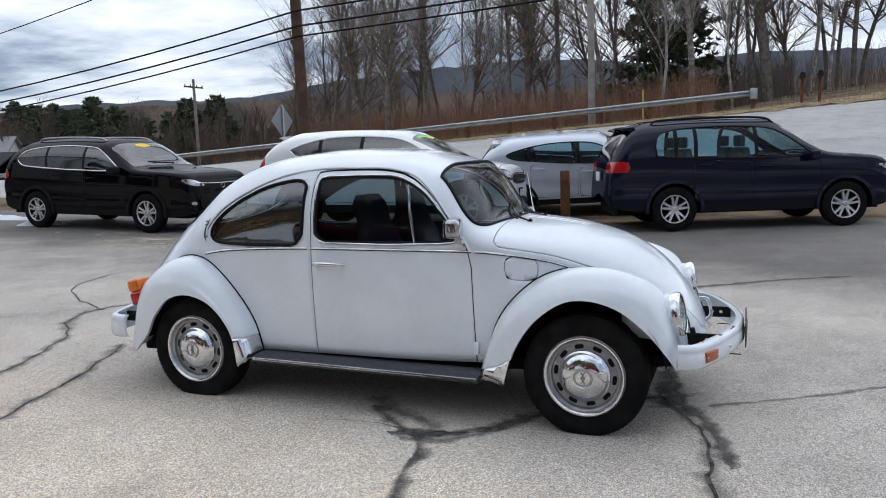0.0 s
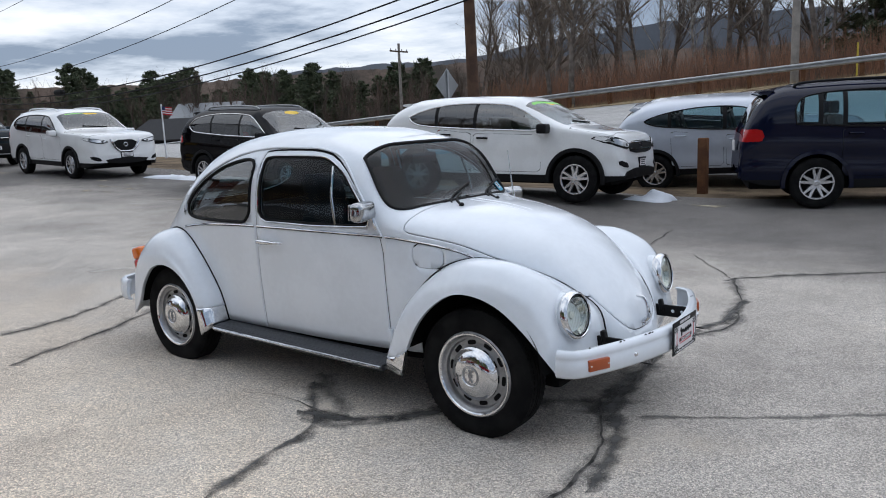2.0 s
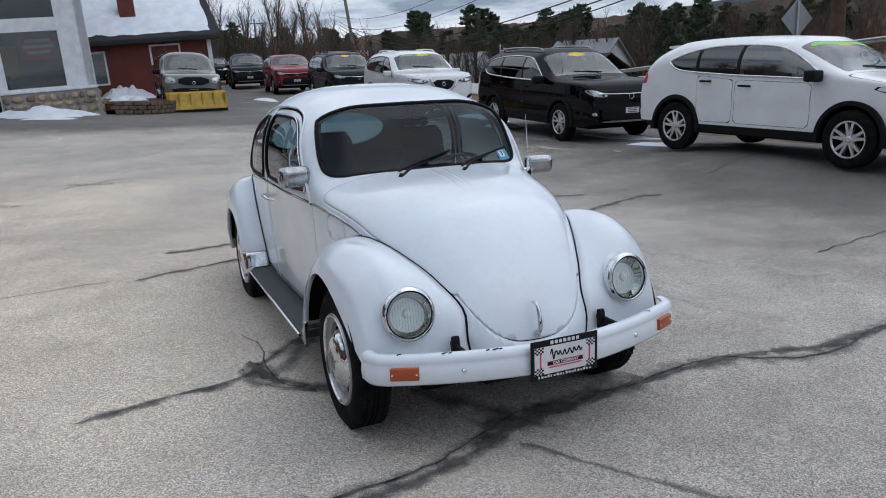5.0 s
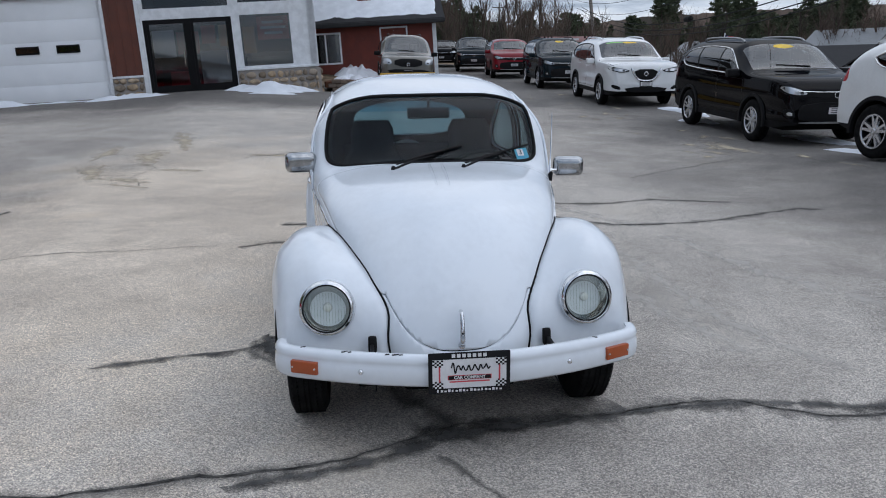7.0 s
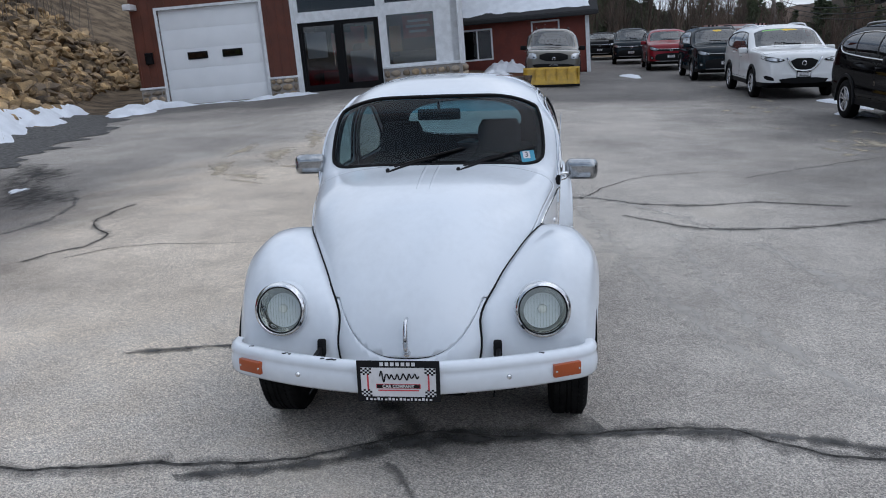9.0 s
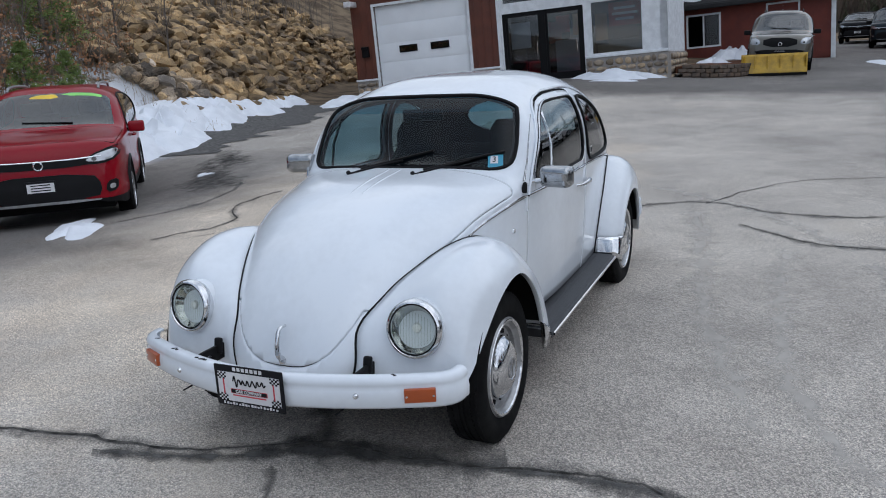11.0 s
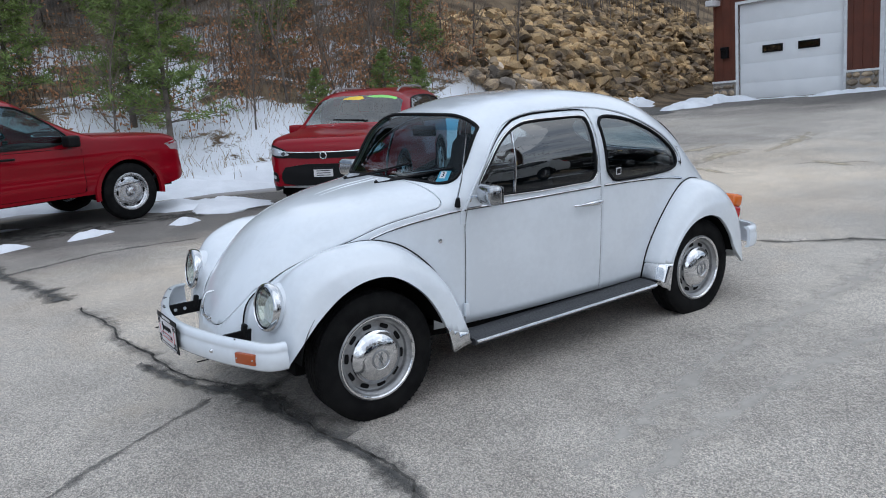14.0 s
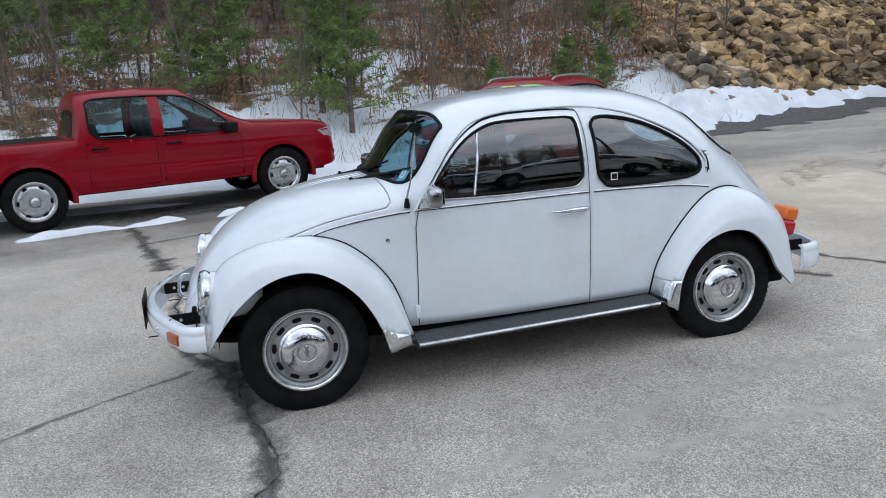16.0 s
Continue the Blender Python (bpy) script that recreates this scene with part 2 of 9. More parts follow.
class Sheet:
    """A surface whose vertices carry extra values, and that can be cut along the zero line of any field."""

    def __init__(self, verts, faces):
        self.v = np.array(verts, float)
        self.f = [tuple(f) for f in faces]

    def cut(self, field):
        """Splits along field = 0; returns (sheet below zero, sheet above zero)."""
        val = field(self.v)
        verts = list(self.v)
        made, low, high = {}, [], []
        for f in self.f:
            s = [val[i] < 0 for i in f]
            if all(s):
                low.append(f)
                continue
            if not any(s):
                high.append(f)
                continue
            a, b = [], []
            for i, j in zip(f, f[1:] + f[:1]):
                (a if val[i] < 0 else b).append(i)
                if (val[i] < 0) != (val[j] < 0):
                    key = (min(i, j), max(i, j))
                    if key not in made:
                        t = val[i] / (val[i] - val[j])
                        t = min(max(t, 0.001), 0.999)
                        made[key] = len(verts)
                        verts.append(self.v[i] * (1 - t) + self.v[j] * t)
                    a.append(made[key])
                    b.append(made[key])
            if len(a) > 2:
                low.append(tuple(a))
            if len(b) > 2:
                high.append(tuple(b))
        verts = np.array(verts)
        return Sheet(verts, low), Sheet(verts, high)

    def mesh(self):
        used = sorted({i for f in self.f for i in f})
        at = {i: k for k, i in enumerate(used)}
        return [tuple(self.v[i][:3]) for i in used], [tuple(at[i] for i in f) for f in self.f]

    def rims(self):
        """The open edges as loops or lines of points."""
        seen = {}
        for f in self.f:
            for i, j in zip(f, f[1:] + f[:1]):
                seen[(i, j)] = seen.get((i, j), 0) + 1
        nxt = {i: j for (i, j) in seen if (j, i) not in seen}
        lines = []
        while nxt:
            start = next(iter(nxt))
            line, k = [start], start
            while k in nxt:
                k = nxt.pop(k)
                line.append(k)
            lines.append([Vector(self.v[i][:3]) for i in line])
        return lines


def grid(rows, closed=False):
    """A sheet from rows of points; closed joins each row's end to its start."""
    n, m = len(rows), len(rows[0])
    verts = [tuple(p) for r in rows for p in r]
    faces = []
    for i in range(n - 1):
        for j in range(m if closed else m - 1):
            k = (j + 1) % m
            faces.append((i * m + j, i * m + k, (i + 1) * m + k, (i + 1) * m + j))
    return verts, faces


def join(*pieces):
    verts, faces = [], []
    for v, f in pieces:
        o = len(verts)
        verts += [tuple(p) for p in v]
        faces += [tuple(i + o for i in q) for q in f]
    return verts, faces


def moved(vf, m):
    return [tuple(m @ Vector(p)) for p in vf[0]], vf[1]


def flipped(vf):
    """Mirrored across the long middle plane."""
    return [(p[0], -p[1], p[2]) for p in vf[0]], [tuple(reversed(f)) for f in vf[1]]


def box(x0, x1, y0, y1, z0, z1, bevel=0.0, segments=2):
    bm = bmesh.new()
    bmesh.ops.create_cube(bm, size=1)
    for v in bm.verts:
        v.co = ((x0 + x1) / 2 + v.co.x * (x1 - x0), (y0 + y1) / 2 + v.co.y * (y1 - y0), (z0 + z1) / 2 + v.co.z * (z1 - z0))
    if bevel:
        bmesh.ops.bevel(bm, geom=bm.edges[:] + bm.verts[:], offset=bevel, segments=segments, affect="EDGES", profile=0.6)
    bm.verts.index_update()
    out = [tuple(v.co) for v in bm.verts], [tuple(v.index for v in f.verts) for f in bm.faces]
    bm.free()
    return out


def tube(points, r, seg=8, closed=False, ends=True):
    """A round bar along points; r is a radius or one for each point."""
    p = [Vector(q) for q in points]
    n = len(p)
    rows = []
    up = Vector((0, 0, 1))
    last = None
    for i in range(n):
        d = (p[(i + 1) % n] - p[i - 1]) if closed else (p[min(i + 1, n - 1)] - p[max(i - 1, 0)])
        d = d.normalized() if d.length > 1e-9 else Vector((1, 0, 0))
        side = last if last is not None else (d.cross(up) if abs(d.z) < 0.95 else d.cross(Vector((1, 0, 0))))
        side = (side - d * side.dot(d)).normalized()
        last = side
        top = side.cross(d)
        ri = r[i] if isinstance(r, (list, tuple)) else r
        rows.append([p[i] + (side * math.cos(a) + top * math.sin(a)) * ri for a in (2 * math.pi * k / seg for k in range(seg))])
    if closed:
        rows.append(rows[0])
    v, f = grid(rows, True)
    if ends and not closed:
        f = f + [tuple(reversed(range(seg))), tuple(range((n - 1) * seg, n * seg))]
    return v, f


def lathe(profile, seg=32, axis="y"):
    """A profile of (radius, along) turned round the y, x or z axis."""
    rows = []
    for r, h in profile:
        ring = []
        for k in range(seg):
            a = 2 * math.pi * k / seg
            c, s = r * math.cos(a), r * math.sin(a)
            ring.append({"y": (c, h, s), "x": (h, c, s), "z": (c, s, h)}[axis])
        rows.append(ring)
    return grid(rows, True)


def sweep(section, path, up=Vector((0, 0, 1)), caps=True):
    """A section of (out, up) points carried along a level path; out points to the path's right."""
    p = [Vector(q) for q in path]
    rows = []
    for i, q in enumerate(p):
        d = (p[min(i + 1, len(p) - 1)] - p[max(i - 1, 0)]).normalized()
        right = d.cross(up).normalized()
        rows.append([q + right * a + up * b for a, b in section])
    v, f = grid(rows, True)
    m = len(section)
    if caps:
        f = f + [tuple(range(m)), tuple(reversed(range(len(v) - m, len(v))))]
    return v, f


def slab(outline, z0, z1):
    """A flat outline of (x, y) with thickness."""
    n = len(outline)
    v = [(x, y, z0) for x, y in outline] + [(x, y, z1) for x, y in outline]
    f = [tuple(reversed(range(n))), tuple(range(n, 2 * n))] + [(i, (i + 1) % n, n + (i + 1) % n, n + i) for i in range(n)]
    return v, f


def to_mesh(name, vf, mat, smooth=True, sharp=40):
    me = bpy.data.meshes.new(name)
    me.from_pydata([tuple(p) for p in vf[0]], [], [list(f) for f in vf[1]])
    me.validate()
    bm = bmesh.new()
    bm.from_mesh(me)
    bmesh.ops.recalc_face_normals(bm, faces=bm.faces[:])
    bm.to_mesh(me)
    bm.free()
    if mat:
        me.materials.append(mat)
    if smooth:
        me.shade_smooth()
        me.set_sharp_from_angle(angle=radians(sharp))
    return me


def part(name, vf, mat, parent, label="", smooth=True, sharp=40, thick=0.0):
    """Links a mesh as one part under a thing or part."""
    ob = new(name, to_mesh(name, vf, M[mat] if isinstance(mat, str) else mat, smooth, sharp))
    ob.parent = parent
    if thick:
        s = ob.modifiers.new("thickness", "SOLIDIFY")
        s.thickness, s.offset = thick, -1
    return tagged(ob, label)


def thing(name, label, category, group="", kind="", at=None):
    ob = new(name)
    ob.empty_display_size = 0.2
    if at is not None:
        ob.matrix_world = at
    return tagged(ob, label, category, group, kind)


def solid(name, vf, mat, label, category, group="", kind="", smooth=True, sharp=40):
    ob = new(name, to_mesh(name, vf, M[mat] if isinstance(mat, str) else mat, smooth, sharp))
    return tagged(ob, label, category, group, kind)


def lettering(text, size, mat, m, parent, name="lettering", label="", bold=0.0):
    """Raised letters in the built-in face, lying in the local xy plane of m."""
    cu = bpy.data.curves.new(name, "FONT")
    cu.body, cu.size, cu.align_x, cu.align_y, cu.extrude = text, size, "CENTER", "CENTER", 0.0008
    cu.offset = bold
    tmp = bpy.data.objects.new(name, cu)
    scene.collection.objects.link(tmp)
    dg = bpy.context.evaluated_depsgraph_get()
    me = bpy.data.meshes.new_from_object(tmp.evaluated_get(dg))
    bpy.data.objects.remove(tmp)
    me.materials.clear()
    me.materials.append(M[mat])
    me.transform(m)
    ob = new(name, me)
    ob.parent = parent
    return tagged(ob, label)

# ---- the ground: one sheet, cut into lot, road and open ground ----
BANK_EDGE = curve((-60, -16), (-24, -14.5), (-18, -12.2), (-15, -11.0), (-12, -10.2), (-8, -9.2), (-5, -8.9), (0, -9.2), (6, -9.0), (20, -9.5), (60, -12))


def smooth01(t):
    t = min(max(t, 0.0), 1.0)
    return t * t * (3 - 2 * t)


def ground_z(x, y):
    lot = 0.034 * (math.log1p(math.exp(-(x + 1.5))) if x > -30 else -(x + 1.5))
    lot = min(lot, 2.2) + 0.32 * smooth01((-x - 9) / 9) * math.exp(-((y + 4) / 3.9) ** 2)
    if y > 4:
        lot += 0.10 * smooth01((y - 4) / 5) * smooth01((x + 9) / 6)
    lot += 0.17 * math.exp(-((x + 3.4) / 2.2) ** 2 - ((y - 6.6) / 1.7) ** 2)
    lot -= 0.23 * math.exp(-((x + 3.6) / 2.2) ** 2 - ((y + 7.6) / 2.0) ** 2)
    z = lot
    if y > 10.5:
        road = 2.5 + 0.056 * max(-60, min(60, x))
        k = min((y - 10.5) / 16.5, 1.0)
        z = lot * (1 - k) + road * k
    if y > 28:
        z += smooth01((x + 4) / 10) * 0.10 * min(y - 28, 14) - smooth01((-x - 8) / 20) * 0.02 * min(y - 28, 60)
        z += 0.25 * noise.noise((x * 0.08, y * 0.08, 3))
    s = BANK_EDGE(x) - y
    if s > 0:
        steep = 0.30 + 0.22 * smooth01((-x - 6) / 5)
        z += steep * s * smooth01(s / 3.0) if s < 26 else steep * 26
        z += 0.30 * noise.noise((x * 0.35, y * 0.35, 1)) * smooth01(s / 3)
    return z


def spread(lo, hi, step, far):
    mid = list(np.arange(lo, hi + 1e-6, step))
    out, d = [], step
    while (not out) or out[-1] < far:
        d *= 1.25
        out.append((out[-1] if out else 0) + d)
    return [lo - o for o in reversed(out)] + mid + [hi + o for o in out]


gx, gy = spread(-44, 16, 0.5, 1800), spread(-24, 34, 0.5, 1800)
terrain_rows = [[(x, y, ground_z(x, y)) for y in gy] for x in gx]
terrain = Sheet(*grid(terrain_rows))

LOT = chaikin([(-46, 8.2), (-30, 8.6), (-12, 8.9), (-5, 8.6), (-1, 8.4), (3, 9.6), (9, 10.5), (20, 11), (22, 2), (22, -8.4), (7, -8.2), (1.5, -8.1), (-2.5, -8.4), (-6, -8.3), (-9.5, -8.7), (-13, -9.9), (-16.6, -10.9), (-19.6, -11.2), (-19.6, -1.0), (-33, -1.0), (-46, -1)], 2)


def asphalt(name, light, dark, stain, grain=1.0, wet=True):
    """Weathered asphalt: pale stones in a dark binder, broad worn and damp areas, sandy stains."""
    m = bpy.data.materials.new(name)
    m.use_nodes = True
    n, l = m.node_tree.nodes, m.node_tree.links
    b = n["Principled BSDF"]
    geo = n.new("ShaderNodeNewGeometry")
    pos = geo.outputs["Position"]

    def tex(scale, detail=4, rough=0.55):
        t = n.new("ShaderNodeTexNoise")
        t.inputs["Scale"].default_value, t.inputs["Detail"].default_value, t.inputs["Roughness"].default_value = scale, detail, rough
        l.new(pos, t.inputs["Vector"])
        return t.outputs["Fac"]

    def ramp(fac, a, b2, c0, c1):
        r = n.new("ShaderNodeValToRGB")
        r.color_ramp.elements[0].position, r.color_ramp.elements[0].color = a, (*c0, 1)
        r.color_ramp.elements[1].position, r.color_ramp.elements[1].color = b2, (*c1, 1)
        l.new(fac, r.inputs[0])
        return r.outputs[0]

    def mix(kind, fac, a, b2):
        x = n.new("ShaderNodeMixRGB")
        x.blend_type = kind
        if isinstance(fac, float):
            x.inputs[0].default_value = fac
        else:
            l.new(fac, x.inputs[0])
        l.new(a, x.inputs[1])
        l.new(b2, x.inputs[2])
        return x.outputs[0]

    base = ramp(tex(0.35, 6, 0.6), 0.35, 0.65, dark, light)
    stones = n.new("ShaderNodeTexVoronoi")
    stones.inputs["Scale"].default_value = 165
    l.new(pos, stones.inputs["Vector"])
    bw = n.new("ShaderNodeRGBToBW")
    l.new(stones.outputs["Color"], bw.inputs[0])
    speck = ramp(bw.outputs[0], 0.22, 0.84, (0.36, 0.36, 0.36), (1.72, 1.70, 1.64))
    col = mix("MULTIPLY", 0.62 * grain, base, speck)
    stones2 = n.new("ShaderNodeTexVoronoi")
    stones2.inputs["Scale"].default_value = 330
    l.new(pos, stones2.inputs["Vector"])
    bw2 = n.new("ShaderNodeRGBToBW")
    l.new(stones2.outputs["Color"], bw2.inputs[0])
    col = mix("MULTIPLY", 0.6 * grain, col, ramp(bw2.outputs[0], 0.2, 0.85, (0.45, 0.45, 0.45), (1.6, 1.58, 1.54)))
    # a few pale chips of stone worn bare
    chips = n.new("ShaderNodeTexVoronoi")
    chips.inputs["Scale"].default_value = 95
    l.new(pos, chips.inputs["Vector"])
    bw3 = n.new("ShaderNodeRGBToBW")
    l.new(chips.outputs["Color"], bw3.inputs[0])
    pale = n.new("ShaderNodeRGB")
    pale.outputs[0].default_value = (0.74, 0.72, 0.67, 1)
    core = n.new("ShaderNodeMath")
    core.operation = "MULTIPLY"
    l.new(ramp(bw3.outputs[0], 0.80, 0.84, (0, 0, 0), (0.8 * grain,) * 3), core.inputs[0])
    l.new(ramp(chips.outputs["Distance"], 0.20, 0.42, (1, 1, 1), (0, 0, 0)), core.inputs[1])
    col = mix("MIX", core.outputs[0], col, pale.outputs[0])
    col = mix("MULTIPLY", 0.8, col, ramp(tex(2.2, 5, 0.65), 0.30, 0.62, (0.80, 0.79, 0.78), (1.06, 1.06, 1.06)))
    sand = ramp(tex(0.75, 5, 0.6), 0.60, 0.72, (0, 0, 0), (1, 1, 1))
    sc = n.new("ShaderNodeRGB")
    sc.outputs[0].default_value = (*stain, 1)
    half = n.new("ShaderNodeMath")
    half.operation = "MULTIPLY"
    half.inputs[1].default_value = 0.45
    l.new(sand, half.inputs[0])
    col = mix("MIX", half.outputs[0], col, sc.outputs[0])
    if wet:
        # the older, darker surface beyond the middle of the lot, and along the bank
        sep = n.new("ShaderNodeSeparateXYZ")
        l.new(pos, sep.inputs[0])
        wob = tex(0.5, 5)

        def zone(axis, a, b2, sign=1.0):
            ad = n.new("ShaderNodeMath")
            ad.operation = "MULTIPLY_ADD"
            ad.inputs[1].default_value = 5.0
            l.new(wob, ad.inputs[0])
            l.new(sep.outputs[axis], ad.inputs[2])
            mr = n.new("ShaderNodeMapRange")
            mr.inputs["From Min"].default_value, mr.inputs["From Max"].default_value = a + 2.5, b2 + 2.5
            l.new(ad.outputs[0], mr.inputs["Value"])
            return mr.outputs[0]

        mx = n.new("ShaderNodeMath")
        mx.operation = "MAXIMUM"
        l.new(zone(1, 2.7, 5.4), mx.inputs[0])
        ahead, bank_side = n.new("ShaderNodeMapRange"), n.new("ShaderNodeMath")
        ahead.inputs["From Min"].default_value, ahead.inputs["From Max"].default_value = -8.5, -4.5
        ahead.inputs["To Min"].default_value = 0.25
        l.new(sep.outputs[0], ahead.inputs["Value"])
        bank_side.operation = "MULTIPLY"
        l.new(zone(1, -3.6, -5.6), bank_side.inputs[0])
        l.new(ahead.outputs[0], bank_side.inputs[1])
        l.new(bank_side.outputs[0], mx.inputs[1])
        mx2 = n.new("ShaderNodeMath")
        mx2.operation = "MAXIMUM"
        l.new(mx.outputs[0], mx2.inputs[0])
        l.new(zone(0, -13.0, -15.5), mx2.inputs[1])
        dk = n.new("ShaderNodeRGB")
        dk.outputs[0].default_value = (0.26, 0.265, 0.28, 1)
        f2 = n.new("ShaderNodeMath")
        f2.operation = "MULTIPLY"
        f2.inputs[1].default_value = 0.85
        l.new(mx2.outputs[0], f2.inputs[0])
        col = mix("MULTIPLY", f2.outputs[0], col, dk.outputs[0])
        # sandy, sun-bleached part of the lot towards the showroom
        off, sq, ln = n.new("ShaderNodeVectorMath"), n.new("ShaderNodeVectorMath"), n.new("ShaderNodeVectorMath")
        off.operation, sq.operation, ln.operation = "SUBTRACT", "MULTIPLY", "LENGTH"
        off.inputs[1].default_value, sq.inputs[1].default_value = (-3.4, -2.6, 0), (0.16, 0.36, 0)
        l.new(pos, off.inputs[0])
        l.new(off.outputs[0], sq.inputs[0])
        l.new(sq.outputs[0], ln.inputs[0])
        wide_wob = n.new("ShaderNodeMath")
        wide_wob.operation = "MULTIPLY_ADD"
        wide_wob.inputs[1].default_value = 1.3
        l.new(tex(1.1, 6, 0.65), wide_wob.inputs[0])
        l.new(ln.outputs["Value"], wide_wob.inputs[2])
        near = n.new("ShaderNodeMapRange")
        near.inputs["From Min"].default_value, near.inputs["From Max"].default_value = 1.75, 1.15
        l.new(wide_wob.outputs[0], near.inputs["Value"])
        tan = n.new("ShaderNodeRGB")
        tan.outputs[0].default_value = (1.42, 1.34, 1.23, 1)
        col = mix("MULTIPLY", near.outputs[0], col, tan.outputs[0])
    l.new(col, b.inputs["Base Color"])
    b.inputs["Roughness"].default_value = 0.82
    b.inputs["Specular IOR Level"].default_value = 0.35
    bp = n.new("ShaderNodeBump")
    bp.inputs["Strength"].default_value, bp.inputs["Distance"].default_value = 0.6, 0.006
    l.new(stones.outputs["Distance"], bp.inputs["Height"])
    l.new(bp.outputs[0], b.inputs["Normal"])
    return m


M["asphalt"] = asphalt("weathered_lot_asphalt", (0.54, 0.50, 0.455), (0.355, 0.328, 0.302), (0.54, 0.475, 0.39))
M["road"] = asphalt("road_asphalt", (0.47, 0.46, 0.45), (0.39, 0.385, 0.375), (0.44, 0.43, 0.40), 0.5, False)
M["crack"] = material("open_crack", (0.03, 0.029, 0.027), 0.95, color2=(0.11, 0.104, 0.096), scale=14)
M["snow"] = material("old_granular_snow", (0.80, 0.83, 0.88), 0.75, color2=(0.70, 0.73, 0.78), scale=2.5, fine=60, bump=0.6, depth=0.02)
M["gravel"] = material("dark_gravel", (0.16, 0.155, 0.15), 0.9, color2=(0.09, 0.088, 0.085), scale=14, fine=45, bump=0.9, depth=0.03)


def earth():
    """Dead grass and leaf litter, with thin old snow lying in the hollows of the bank."""
    m = material("dead_grass_and_leaf_litter", (0.22, 0.165, 0.11), 0.95, color2=(0.09, 0.068, 0.048), scale=1.3, fine=26, bump=0.8, depth=0.05)
    n, l = m.node_tree.nodes, m.node_tree.links
    b = n["Principled BSDF"]
    old = b.inputs["Base Color"].links[0].from_socket
    geo = n.new("ShaderNodeNewGeometry")
    sep = n.new("ShaderNodeSeparateXYZ")
    l.new(geo.outputs["Position"], sep.inputs[0])
    t = n.new("ShaderNodeTexNoise")
    t.inputs["Scale"].default_value, t.inputs["Detail"].default_value, t.inputs["Roughness"].default_value = 0.55, 9, 0.72
    l.new(geo.outputs["Position"], t.inputs["Vector"])
    r = n.new("ShaderNodeValToRGB")
    r.color_ramp.elements[0].position, r.color_ramp.elements[0].color = 0.485, (0, 0, 0, 1)
    r.color_ramp.elements[1].position, r.color_ramp.elements[1].color = 0.525, (1, 1, 1, 1)
    # the plough has heaped it along the foot of the bank
    foot, more = n.new("ShaderNodeMapRange"), n.new("ShaderNodeMath")
    foot.inputs["From Min"].default_value, foot.inputs["From Max"].default_value = -13.5, -10.0
    foot.inputs["To Max"].default_value = 0.11
    l.new(sep.outputs[1], foot.inputs["Value"])
    l.new(t.outputs["Fac"], more.inputs[0])
    l.new(foot.outputs[0], more.inputs[1])
    l.new(more.outputs[0], r.inputs[0])
    side = n.new("ShaderNodeMapRange")
    side.inputs["From Min"].default_value, side.inputs["From Max"].default_value = -10.5, -8.5
    l.new(sep.outputs[0], side.inputs["Value"])
    side2 = n.new("ShaderNodeMapRange")
    side2.inputs["From Min"].default_value, side2.inputs["From Max"].default_value = -8.0, -9.5
    l.new(sep.outputs[1], side2.inputs["Value"])
    # under the denser trees higher up little snow has come through
    up = n.new("ShaderNodeMapRange")
    up.inputs["From Min"].default_value, up.inputs["From Max"].default_value = -23.0, -15.0
    up.inputs["To Min"].default_value, up.inputs["To Max"].default_value = 0.10, 1.0
    l.new(sep.outputs[1], up.inputs["Value"])
    both, lower = n.new("ShaderNodeMath"), n.new("ShaderNodeMath")
    both.operation = lower.operation = "MULTIPLY"
    l.new(side2.outputs[0], lower.inputs[0])
    l.new(up.outputs[0], lower.inputs[1])
    l.new(side.outputs[0], both.inputs[0])
    l.new(lower.outputs[0], both.inputs[1])
    mul = n.new("ShaderNodeMath")
    mul.operation = "MULTIPLY"
    l.new(r.outputs[0], mul.inputs[0])
    l.new(both.outputs[0], mul.inputs[1])
    mixn = n.new("ShaderNodeMixRGB")
    mixn.inputs[2].default_value = (0.74, 0.77, 0.82, 1)
    l.new(mul.outputs[0], mixn.inputs[0])
    l.new(old, mixn.inputs[1])
    l.new(mixn.outputs[0], b.inputs["Base Color"])
    return m


M["earth"] = earth()
lot, rest = terrain.cut(lambda v: np.where((np.abs(v[:, 0]) < 60) & (np.abs(v[:, 1]) < 40), distance_to(LOT, v[:, 0], v[:, 1]), 30.0))
road, rest = rest.cut(lambda v: np.abs(v[:, 1] - 18.6) - 7.2)
solid("pavement_lot", lot.mesh(), "asphalt", "worn grey asphalt of a car lot, cracked and patched", "pavement", kind="structure")
solid("road", road.mesh(), "road", "grey two-lane asphalt road climbing past the lot", "road", kind="structure")
solid("ground", rest.mesh(), "earth", "dead grass and leaf litter with patches of old snow", "ground", kind="structure")
M["line_white"] = material("faded_white_line", (0.48, 0.48, 0.47), 0.8, color2=(0.34, 0.34, 0.33), scale=8)


